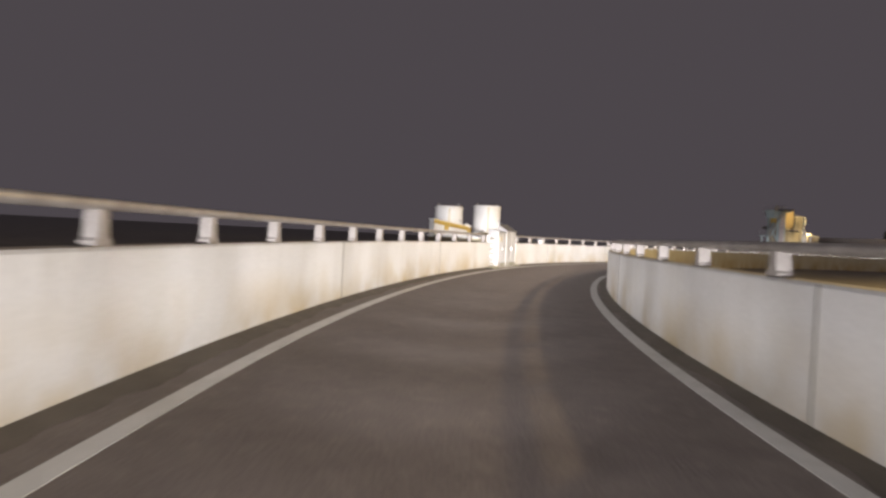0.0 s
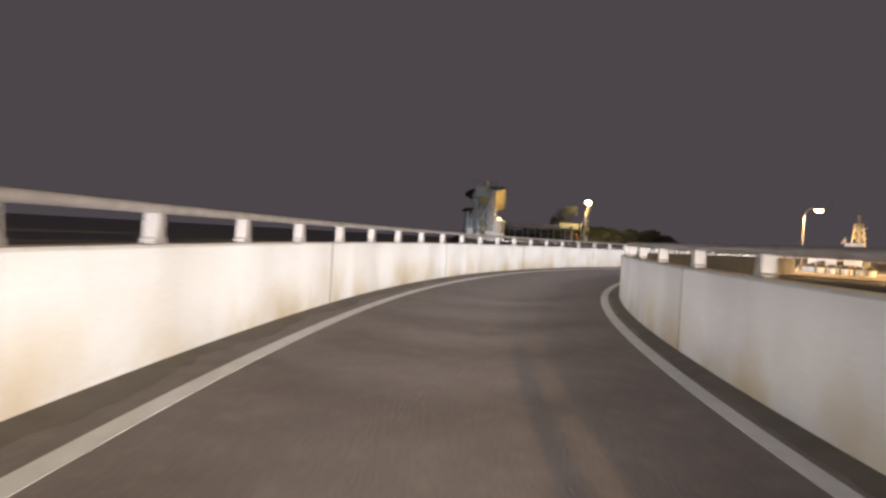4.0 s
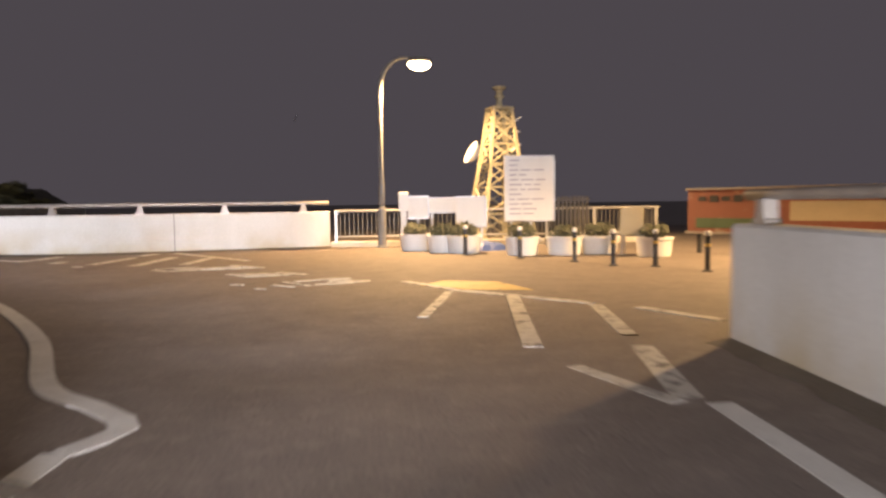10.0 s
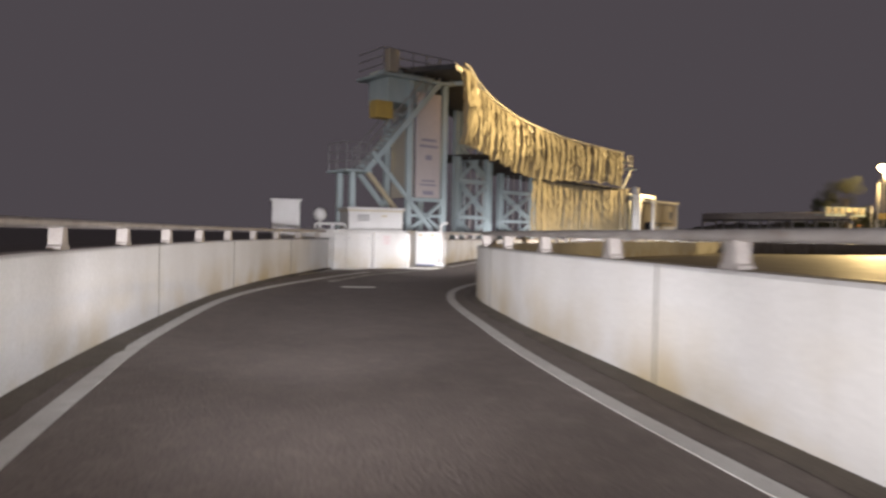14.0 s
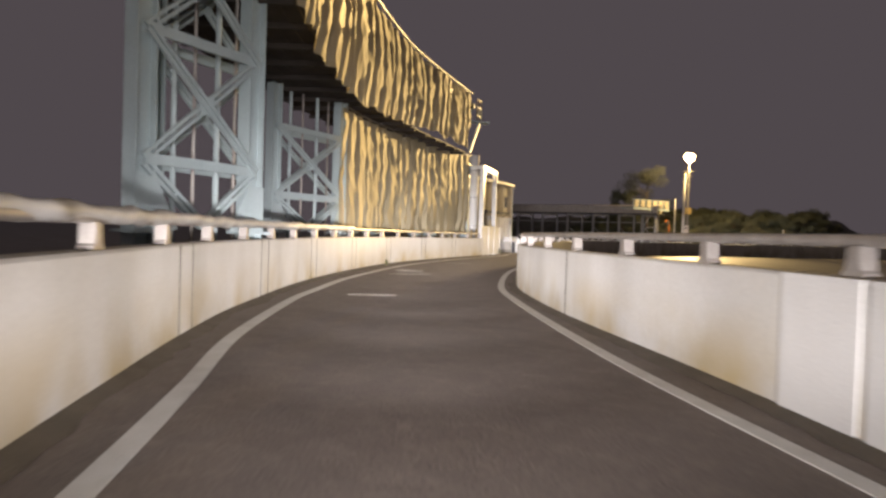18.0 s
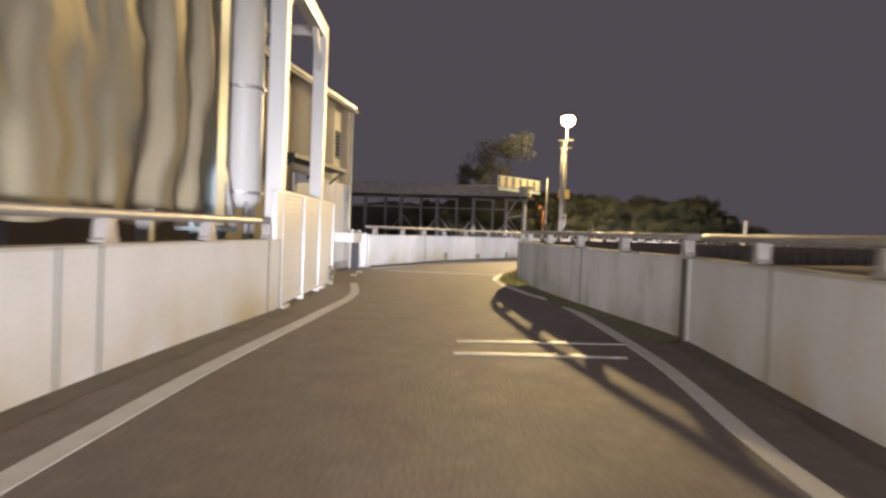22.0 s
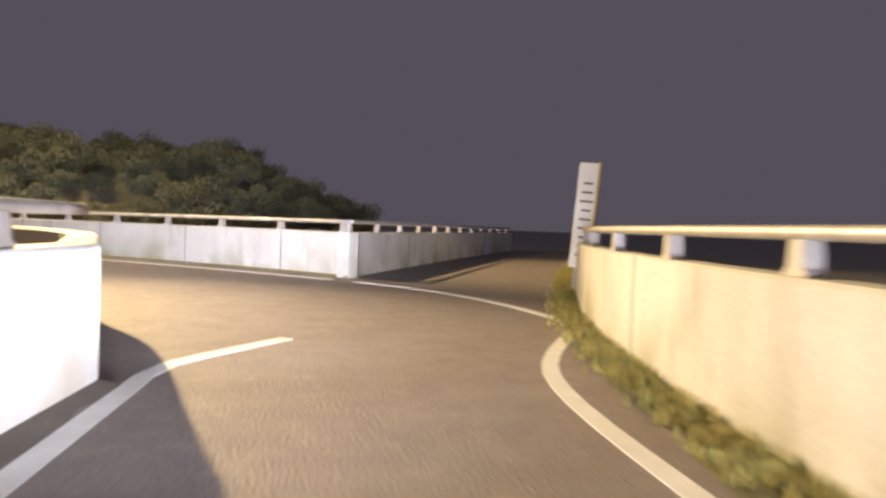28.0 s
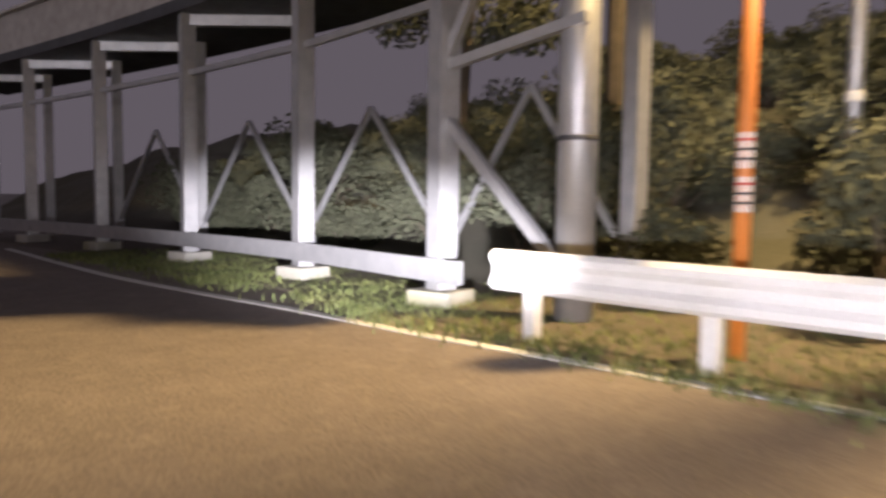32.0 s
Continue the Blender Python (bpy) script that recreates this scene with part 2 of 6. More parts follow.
    if bump:
        relief = nodes.new("ShaderNodeBump")
        relief.inputs["Strength"].default_value, relief.inputs["Distance"].default_value = bump, 0.02
        link(small.outputs["Fac"], relief.inputs["Height"])
        link(relief.outputs[0], bsdf.inputs["Normal"])
    return m


def splash_dirt(m, colour):
    """Ochre splash dirt in ragged patches on the lowest half metre of a wall."""
    nt, nodes = m.node_tree, m.node_tree.nodes
    bsdf = nodes["Principled BSDF"]
    was = bsdf.inputs["Base Color"].links[0].from_socket
    coord = nodes.new("ShaderNodeTexCoord")
    split = nodes.new("ShaderNodeSeparateXYZ")
    nt.links.new(coord.outputs["Object"], split.inputs[0])
    low = nodes.new("ShaderNodeMapRange")
    low.inputs["From Min"].default_value, low.inputs["From Max"].default_value = 0.75, 0.0
    nt.links.new(split.outputs["Z"], low.inputs["Value"])
    patch = nodes.new("ShaderNodeTexNoise")
    patch.inputs["Scale"].default_value, patch.inputs["Detail"].default_value = 0.9, 6
    nt.links.new(coord.outputs["Object"], patch.inputs["Vector"])
    cut = nodes.new("ShaderNodeMapRange")
    cut.inputs["From Min"].default_value, cut.inputs["From Max"].default_value = 0.4, 0.68
    nt.links.new(patch.outputs["Fac"], cut.inputs["Value"])
    both = nodes.new("ShaderNodeMath")
    both.operation = "MULTIPLY"
    nt.links.new(low.outputs[0], both.inputs[0])
    nt.links.new(cut.outputs[0], both.inputs[1])
    over = nodes.new("ShaderNodeMix")
    over.data_type = "RGBA"
    nt.links.new(both.outputs[0], over.inputs["Factor"])
    nt.links.new(was, over.inputs["A"])
    over.inputs["B"].default_value = (*colour, 1)
    nt.links.new(over.outputs["Result"], bsdf.inputs["Base Color"])


def glowing(name, colour, strength):
    m = bpy.data.materials.new(name)
    m.use_nodes = True
    bsdf = m.node_tree.nodes["Principled BSDF"]
    bsdf.inputs["Base Color"].default_value = (*colour, 1)
    bsdf.inputs["Emission Color"].default_value = (*colour, 1)
    bsdf.inputs["Emission Strength"].default_value = strength
    return m


CONCRETE = mat("painted_concrete", (0.66, 0.655, 0.63), 0.75, second=(0.54, 0.525, 0.48), scale=1.1, amount=0.85, fine=30, bump=0.06, streak=0.16, third=(0.33, 0.3, 0.235), third_at=(0.6, 0.86), third_scale=0.8, grit=0.25)
splash_dirt(CONCRETE, (0.42, 0.33, 0.17))
OLD_CONCRETE = mat("weathered_concrete", (0.52, 0.505, 0.47), 0.85, second=(0.38, 0.36, 0.32), scale=1.4, amount=0.9, fine=30, bump=0.12, streak=0.25, third=(0.2, 0.185, 0.14), third_at=(0.55, 0.75), third_scale=1.1)
splash_dirt(OLD_CONCRETE, (0.2, 0.19, 0.1))
ASPHALT = mat("asphalt", (0.185, 0.15, 0.126), 0.82, second=(0.145, 0.118, 0.1), scale=2.2, amount=0.8, fine=38, bump=0.6, third=(0.205, 0.168, 0.141), third_at=(0.52, 0.8), third_scale=5.0, grit=0.95)
SOIL = mat("dark_earth", (0.085, 0.077, 0.055), 0.95, second=(0.06, 0.06, 0.04), scale=0.8, amount=0.9, fine=25, bump=0.4)
# Pale colour and slight sheen stand in for haze over the dark ground.
GRAVEL = mat("pale_sheen_gravel", (0.2, 0.18, 0.16), 0.62, second=(0.14, 0.13, 0.11), scale=0.6, amount=0.9, fine=30, bump=0.2)
MOSS = mat("mossy_dirt", (0.14, 0.12, 0.055), 0.95, second=(0.085, 0.085, 0.035), scale=2.5, amount=0.9, fine=45, bump=0.9, third=(0.17, 0.16, 0.05), third_at=(0.5, 0.65), third_scale=5)
GRIT = mat("verge_grit", (0.115, 0.092, 0.068), 0.95, second=(0.075, 0.064, 0.048), scale=3.0, amount=0.9, fine=40, bump=0.7)
PAINT = mat("road_paint", (0.62, 0.61, 0.57), 0.6, second=(0.45, 0.44, 0.4), scale=4, amount=0.7, fine=70, bump=0.3, third=(0.12, 0.11, 0.1), third_at=(0.62, 0.72), third_scale=9)
OLD_PAINT = mat("worn_road_paint", (0.5, 0.48, 0.42), 0.7, second=(0.36, 0.34, 0.3), scale=4, amount=0.8, fine=70, bump=0.3, third=(0.09, 0.085, 0.08), third_at=(0.5, 0.62), third_scale=6)
GALVANISED = mat("galvanised_steel", (0.5, 0.5, 0.5), 0.45, 0.6, second=(0.36, 0.36, 0.37), scale=5, amount=0.8, fine=80, bump=0.05)
RAIL_STEEL = mat("weathered_rail_steel", (0.46, 0.43, 0.4), 0.5, 0.35, second=(0.3, 0.27, 0.24), scale=4, amount=0.9, fine=60, bump=0.1, third=(0.22, 0.13, 0.07), third_at=(0.64, 0.75), third_scale=5)
POLE_GREY = mat("grey_pole_paint", (0.24, 0.23, 0.21), 0.7, second=(0.17, 0.16, 0.15), scale=4, amount=0.8, fine=60, bump=0.08, streak=0.4)
GREY_INK = mat("faded_print", (0.3, 0.28, 0.36), 0.7, second=(0.4, 0.38, 0.44), scale=3.0, amount=0.8, fine=30, bump=0.02)
BLUE_STEEL = mat("pale_blue_painted_steel", (0.5, 0.6, 0.61), 0.55, second=(0.37, 0.46, 0.48), scale=1.6, amount=0.8, fine=50, bump=0.1, streak=0.4, third=(0.22, 0.17, 0.12), third_at=(0.66, 0.78), third_scale=2.4)
WHITE_PAINT = mat("white_painted_metal", (0.74, 0.74, 0.72), 0.5, second=(0.58, 0.57, 0.54), scale=2.0, amount=0.6, fine=50, bump=0.06, streak=0.4, third=(0.34, 0.3, 0.24), third_at=(0.68, 0.8), third_scale=2.0)
ENAMEL = mat("grey_white_enamel", (0.5, 0.5, 0.49), 0.45, second=(0.4, 0.4, 0.385), scale=2.2, amount=0.7, fine=50, bump=0.06, streak=0.3, third=(0.25, 0.2, 0.15), third_at=(0.66, 0.8), third_scale=1.8)
# Cream darkened to offset the strong lamp light on the mast.
MAST_PAINT = mat("darkened_cream_paint", (0.4, 0.36, 0.24), 0.6, second=(0.28, 0.25, 0.16), scale=3, amount=0.8, fine=50, bump=0.08)
CREAM = mat("cream_painted_metal", (0.62, 0.55, 0.38), 0.55, second=(0.48, 0.42, 0.28), scale=2, amount=0.7, fine=50, bump=0.08)
YELLOW = mat("yellow_painted_steel", (0.6, 0.42, 0.1), 0.5, second=(0.42, 0.3, 0.1), scale=3, amount=0.7, fine=50, bump=0.06)
BROWN_PLANK = mat("dark_brown_planks", (0.05, 0.04, 0.034), 0.85, second=(0.03, 0.024, 0.02), scale=2, amount=0.9, fine=40, bump=0.3)
DARK = mat("dark_painted_metal", (0.045, 0.045, 0.05), 0.6, second=(0.03, 0.03, 0.03), scale=4, fine=60, bump=0.1)
TARP = mat("beige_tarpaulin", (0.54, 0.47, 0.31), 0.88, second=(0.38, 0.33, 0.22), scale=0.9, amount=0.9, fine=35, bump=0.15, streak=0.35, third=(0.25, 0.21, 0.14), third_at=(0.64, 0.8), third_scale=1.3)
nt = TARP.node_tree
glow_through = nt.nodes.new("ShaderNodeBsdfTranslucent")
glow_through.inputs["Color"].default_value = (0.62, 0.5, 0.3, 1)
blend = nt.nodes.new("ShaderNodeMixShader")
blend.inputs["Fac"].default_value = 0.28
nt.links.new(nt.nodes["Principled BSDF"].outputs[0], blend.inputs[1])
nt.links.new(glow_through.outputs[0], blend.inputs[2])
nt.links.new(blend.outputs[0], nt.nodes["Material Output"].inputs["Surface"])
PALE_SHEET = mat("pale_plastic_sheet", (0.62, 0.62, 0.6), 0.55, second=(0.46, 0.45, 0.43), scale=2.5, amount=0.9, fine=30, bump=0.2)
WORN_STEEL = mat("worn_steel_strip", (0.24, 0.22, 0.19), 0.6, 0.2, second=(0.13, 0.115, 0.1), scale=4, amount=0.9, fine=60, bump=0.2)
# Tan puts the sodium lamp's yellow into the siding colour.
LAMP_TINTED_SIDING = mat("lamp_tinted_siding", (0.56, 0.45, 0.28), 0.65, second=(0.44, 0.35, 0.21), scale=0.8, amount=0.8, fine=40, bump=0.08, streak=0.3, third=(0.27, 0.2, 0.12), third_at=(0.66, 0.8), third_scale=1.0)
BOARD = mat("pale_board", (0.66, 0.6, 0.58), 0.7, second=(0.55, 0.5, 0.49), scale=0.8, amount=0.7, fine=18, bump=0.05, streak=0.3)
FADED_RED = mat("faded_red_print", (0.56, 0.42, 0.4), 0.7, second=(0.62, 0.5, 0.48), scale=3.0, amount=0.8, fine=30, bump=0.02)
SIDING = mat("corrugated_siding", (0.52, 0.48, 0.4), 0.6, second=(0.4, 0.36, 0.29), scale=0.9, amount=0.8, fine=40, bump=0.1, streak=0.3, third=(0.24, 0.19, 0.13), third_at=(0.64, 0.8), third_scale=1.1)
LEAF = mat("leaf_green", (0.078, 0.08, 0.048), 0.8, second=(0.058, 0.066, 0.036), scale=3, amount=0.9, fine=40, bump=0.1, island=0.25)
GREEN_GRASS = mat("plain_green_grass", (0.11, 0.15, 0.045), 0.8, second=(0.2, 0.2, 0.07), scale=1.2, amount=0.9, fine=30, bump=0.0, island=0.5)
# The lamp light's yellow and brightness are put into this grass colour.
GRASS = mat("lamp_tinted_grass", (0.360, 0.278, 0.063), 0.8, second=(0.19, 0.2, 0.055), scale=2, amount=0.9, fine=30, bump=0.0, island=0.45)
BARK = mat("bark", (0.12, 0.095, 0.07), 0.9, second=(0.07, 0.055, 0.04), scale=6, amount=0.9, fine=40, bump=0.6)
ORANGE = mat("orange_painted_steel", (0.62, 0.2, 0.03), 0.5, second=(0.45, 0.15, 0.04), scale=4, fine=50, bump=0.05)
LAMP_GLASS = glowing("lit_sodium_glass", (1.0, 0.74, 0.34), 40.0)

# ---------------------------------------------------------------- plan of the road
RAMP_A = catmull([(54.5, -58.6), (49.2, -57.2), (43.4, -55.2), (35.9, -51.8), (28.4, -47.4), (21.6, -42.4), (15.5, -36.7), (10.2, -30.0), (5.8, -22.7), (2.55, -15.0), (0.58, -7.4), (-0.2, 0.0), (-0.1, 6.0), (0.12, 10.5), (0.2, 13.0)])
A0 = 12.0  # metres of ramp behind the first camera place
LEFT_A, RIGHT_A = offset(RAMP_A, 2.35), offset(RAMP_A, -2.47)
# The left wall's last metres are moved towards the lane to fit the camera's view.
LEFT_A = [p + Vector((0.45 * min(1.0, max(0.0, (p.y - 6.0) / 3.9)), 0, 0)) for p in LEFT_A]
LINE_LA = offset(RAMP_A, 1.8)
LINE_RA = [p + (q - p) * min(1.0, max(0.0, (i * 0.5 - 80) / 9)) for i, (p, q) in enumerate(zip(offset(RAMP_A, -2.14), offset(RAMP_A, -1.75)))]
LEFT_B = catmull([(-12.9, 21.7), (-16.0, 22.2), (-20.0, 23.2), (-25.3, 25.0), (-29.5, 26.9), (-33.0, 28.9), (-35.4, 30.4)])
LEFT_C = catmull([(-37.8, 36.0), (-39.8, 37.6), (-42.0, 39.4), (-44.4, 41.6), (-48.7, 46.2), (-53.7, 53.0), (-57.6, 60.5), (-60.0, 66.0)])
RIGHT_B = catmull([(-1.40, 26.50), (-4.10, 25.80), (-6.80, 25.18), (-9.02, 25.21), (-13.28, 26.23), (-17.68, 27.51), (-21.08, 28.56), (-24.99, 30.18), (-29.04, 33.27), (-33.24, 37.97), (-36.21, 40.90), (-41.63, 45.66), (-45.41, 49.84), (-49.38, 55.99), (-52.58, 61.91), (-54.68, 66.72)])
RIGHT_D = catmull([(-54.71, 66.76), (-55.13, 67.48), (-57.53, 71.05), (-58.75, 73.0), (-59.75, 74.75), (-60.42, 76.5), (-60.85, 78.5), (-61.1, 81.0), (-61.25, 85.00), (-61.08, 88.00), (-60.86, 91.30), (-60.50, 94.71), (-58.81, 100.51), (-56.22, 106.10), (-52.05, 113.97), (-46.43, 123.88)])
LEFT_D = catmull([(-65.3, 76.6), (-65.5, 79.0), (-66.0, 84.4), (-65.4, 90.1), (-64.5, 95.0), (-63.8, 98.6)])
CROSS_W = catmull([(-60.38, 108.82), (-61.98, 110.82), (-65.29, 114.33), (-69.46, 118.14)])
CROSS_N = catmull([(-60.38, 108.82), (-57.17, 114.45), (-53.18, 121.24), (-48.09, 129.32)])
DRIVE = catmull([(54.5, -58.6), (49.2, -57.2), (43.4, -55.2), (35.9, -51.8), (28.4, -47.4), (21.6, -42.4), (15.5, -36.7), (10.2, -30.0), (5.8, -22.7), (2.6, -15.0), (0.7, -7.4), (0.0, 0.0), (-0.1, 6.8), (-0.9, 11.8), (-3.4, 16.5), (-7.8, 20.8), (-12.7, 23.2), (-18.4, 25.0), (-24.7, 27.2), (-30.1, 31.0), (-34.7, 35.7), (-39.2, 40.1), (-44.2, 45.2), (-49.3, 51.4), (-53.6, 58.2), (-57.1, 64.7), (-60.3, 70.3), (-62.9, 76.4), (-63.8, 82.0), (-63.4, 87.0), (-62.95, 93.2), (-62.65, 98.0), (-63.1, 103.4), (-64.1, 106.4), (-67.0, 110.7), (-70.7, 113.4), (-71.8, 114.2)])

# Fixed spots along the drive stand in for the car's moving low beams, its main light: wide and flat, they point down
# the road.
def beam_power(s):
    """Watts of one stand-in spot, tuned stretch by stretch, by metres along the drive."""
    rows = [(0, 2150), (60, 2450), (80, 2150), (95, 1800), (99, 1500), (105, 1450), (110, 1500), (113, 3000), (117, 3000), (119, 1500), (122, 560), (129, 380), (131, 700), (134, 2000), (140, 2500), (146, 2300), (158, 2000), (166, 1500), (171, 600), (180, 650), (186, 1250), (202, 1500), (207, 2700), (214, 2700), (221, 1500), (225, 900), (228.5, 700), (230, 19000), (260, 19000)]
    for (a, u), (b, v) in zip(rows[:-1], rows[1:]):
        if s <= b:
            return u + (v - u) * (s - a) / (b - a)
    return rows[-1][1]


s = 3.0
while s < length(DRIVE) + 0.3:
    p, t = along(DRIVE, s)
    # The last spot is turned and strengthened to brighten the gallery columns.
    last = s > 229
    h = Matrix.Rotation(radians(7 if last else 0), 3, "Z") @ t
    beam = lamp("headlamp_stand_in", (p.x, p.y, 0.66), 0.85 * beam_power(s), WHITE, 0.12, (p.x + 9 * h.x, p.y + 9 * h.y, 0.75 if last else 0.6), 24 if last else 30, 1.0)
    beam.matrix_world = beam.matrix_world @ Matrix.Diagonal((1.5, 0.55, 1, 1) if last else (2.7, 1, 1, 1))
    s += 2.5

# ---------------------------------------------------------------- ground and road
bm = bmesh.new()
bmesh.ops.create_grid(bm, x_segments=40, y_segments=40, size=700)
for v in bm.verts:
    v.co.z = -0.07
ground = tagged(finish(bm, "ground", GRAVEL), "pale gravel around the raised road", "ground", kind="structure")

bm = bmesh.new()
sweep(bm, RAMP_A, [(-2.5, -0.05), (2.4, -0.05), (2.4, 0.0), (-2.5, 0.0)])
road_1 = tagged(finish(bm, "road_1", ASPHALT), "worn grey asphalt of the curving ramp", "road", kind="structure")
MID_B = catmull([(-8.5, 21.5), (-12.7, 23.9), (-18.4, 25.6), (-24.7, 27.8), (-30.1, 31.6), (-34.7, 36.3), (-39.2, 40.5), (-44.2, 45.5), (-49.3, 51.6), (-53.6, 58.4), (-57.1, 64.9), (-60.3, 70.8), (-62.9, 76.7), (-63.6, 82.0), (-63.2, 88.0), (-62.6, 94.0), (-60.94, 100.43)])
bm = bmesh.new()
sweep(bm, MID_B, [(-3.6, -0.05), (3.6, -0.05), (3.6, -0.003), (-3.6, -0.003)])
road_2 = tagged(finish(bm, "road_2", ASPHALT), "worn grey asphalt between concrete walls", "road", kind="structure")
road_3 = tagged(finish(slab([(-14, 12), (-3, 9.5), (4, 9.5), (16, 14), (22, 22), (20, 40), (-2, 40), (-14, 29)], -0.06, -0.006), "road_3", ASPHALT), "asphalt of the open junction", "road", kind="structure")
road_4 = tagged(finish(slab([(-66.5, 96), (-60.1, 96), (-58.75, 100.6), (-56.15, 106.2), (-51.97, 114.05), (-46.35, 123.95), (-42.4, 131.0), (-49.82, 130.73), (-60.06, 112.54), (-69.48, 120.80), (-95.18, 120.43), (-97.81, 108.73), (-75.47, 107.80), (-67.89, 105.07)], -0.06, -0.006), "road_4", ASPHALT), "asphalt of the road fork below the trees", "road", kind="structure")


def line_mark(line, w=0.16, material=None, name="road_line", z=0.005):
    bm = bmesh.new()
    ribbon(bm, line, w, z)
    return tagged(finish(bm, name, material or PAINT), "white painted edge line on asphalt", "road marking", kind="structure")


LA = length(LINE_RA)
line_mark(stretch(LINE_LA, 0, length(LINE_LA) - 2.7))
line_mark(stretch(LINE_RA, 0, A0 + 25.2))
line_mark(stretch(LINE_RA, A0 + 26.1, LA - 2.2))
line_mark(catmull([(-1.66, 10.36), (-1.5, 10.75), (-1.85, 11.2), (-2.36, 11.75), (-3.2, 13.5), (-4.4, 15.4), (-5.6, 17.0)], 0.2))
line_mark(catmull([(-10.9, 20.7), (-12.1, 21.6), (-12.6, 22.0), (-12.95, 22.2), (-13.4, 22.3), (-15.7, 22.58), (-18.6, 23.21), (-21.4, 23.95), (-25.6, 25.45), (-28.7, 27.22), (-31.5, 29.4), (-33.3, 31.0)], 0.3))
line_mark(catmull([(-34.72, 33.75), (-34.95, 34.15)], 0.1))
line_mark(catmull([(-36.3, 35.4), (-37.75, 36.65), (-39.65, 38.2), (-41.8, 39.9), (-44.75, 42.7), (-46.3, 44.4), (-49.1, 47.7), (-53.5, 54.0), (-57.3, 61.3), (-59.2, 65.6), (-60.6, 68.7), (-62.1, 71.0)]))
line_mark(catmull([(-63.4, 72.93), (-63.76, 73.5)], 0.1))
line_mark(catmull([(-64.03, 74.1), (-64.38, 74.7)], 0.1))
line_mark(catmull([(-64.82, 76.05), (-64.92, 77.0), (-65.1, 79.3), (-65.5, 83.1), (-65.0, 89.2), (-64.4, 93.3), (-63.6, 98.4), (-63.4, 99.3), (-62.35, 100.55)]))
line_mark(catmull([(-7.93, 23.36), (-8.73, 23.86), (-10.04, 24.93), (-11.43, 25.48), (-13.84, 25.95), (-17.24, 26.80), (-20.53, 27.86), (-24.84, 29.53), (-27.78, 31.61), (-32.12, 36.29), (-34.33, 38.66), (-38.33, 42.05), (-42.74, 46.26), (-45.22, 49.00), (-48.95, 54.16), (-51.80, 59.00), (-53.50, 62.20), (-54.90, 65.60), (-57.10, 69.90), (-58.45, 71.75), (-59.72, 73.65), (-60.62, 75.4), (-61.12, 77.1), (-61.42, 78.9), (-61.62, 81.10), (-61.88, 84.70), (-61.80, 87.21), (-61.50, 91.01), (-60.98, 95.01), (-60.35, 98.50), (-58.82, 101.19), (-58.66, 102.79), (-58.90, 104.49), (-59.52, 106.27), (-60.43, 107.70)]), 0.15)
line_mark(catmull([(-60.83, 108.20), (-62.53, 110.22), (-63.85, 111.65), (-65.61, 113.38), (-68.22, 115.91), (-69.68, 117.16), (-71.59, 117.79), (-73.86, 117.28), (-75.93, 116.72), (-77.76, 116.31), (-82.01, 115.22), (-88.36, 114.29)]), 0.13)


# ---------------------------------------------------------------- walls and their rails
WALL_H = 1.0


def parapet(name, line, outward, h=WALL_H, thick=0.28, material=None, label="off-white painted concrete parapet wall"):
    """A wall whose inner face runs along the line; outward is +1 where the outside lies to the left."""
    o = outward
    prof = [(0, -0.3), (0, h - 0.025), (0.025 * o, h), ((thick - 0.025) * o, h), (thick * o, h - 0.025), (thick * o, -0.3)]
    bm = bmesh.new()
    sweep(bm, line, prof)
    return tagged(finish(bm, name, material or CONCRETE), label, "wall", kind="structure")


def post_mesh():
    bm = bmesh.new()
    pts = [(-0.11, 0.0), (0.11, 0.0), (0.11, 0.03), (0.075, 0.05), (0.055, 0.2), (-0.055, 0.2), (-0.075, 0.05), (-0.11, 0.03)]
    a = [bm.verts.new((x, -0.06, z)) for x, z in pts]
    b = [bm.verts.new((x, 0.06, z)) for x, z in pts]
    bm.faces.new(a)
    bm.faces.new(b[::-1])
    for k in range(len(pts)):
        j = (k + 1) % len(pts)
        bm.faces.new((a[j], a[k], b[k], b[j]))
    me = bpy.data.meshes.new("post")
    bmesh.ops.recalc_face_normals(bm, faces=bm.faces)
    bm.to_mesh(me)
    bm.free()
    me.materials.append(RAIL_STEEL)
    return me


POST = post_mesh()


def handrail(line, outward, first=0.5, gap=2.05, h=WALL_H, name="guard_rail", r=0.045, rise=0.0):
    """A pipe rail on short tapered posts along the top of a wall."""
    top = offset(line, 0.13 * outward)
    ob = thing(name, "weathered steel pipe rail on short posts along a wall top", "railing", "wall rails", (top[0].x, top[0].y, h))
    inv = ob.matrix_world.inverted()
    pts = [inv @ Vector((p.x, p.y, h + 0.235 + rise)) for p in top]
    part("rail", newtube(pts, r, 10), RAIL_STEEL, ob, smooth=True)
    s, end = first, length(top)
    while s < end - 0.1:
        p, t = along(top, s)
        post = new("post", POST)
        post.parent = ob
        post.matrix_local = inv @ pose(p.x, p.y, h, 0, 0, math.degrees(math.atan2(t.y, t.x))) @ Matrix.Diagonal((1, 1, 1 + rise / 0.2, 1))
        s += gap
    return ob


GAP0, GAP1 = A0 + 27.8, A0 + 30.4
LL = length(LEFT_A)
a1, a2 = stretch(LEFT_A, 0, GAP0), stretch(LEFT_A, GAP1 + 1.6, LL - 3.1)
parapet("wall_1", a1, 1), handrail(a1, 1, rise=0.06)
parapet("wall_2", a2, 1), handrail(a2, 1, rise=0.06)
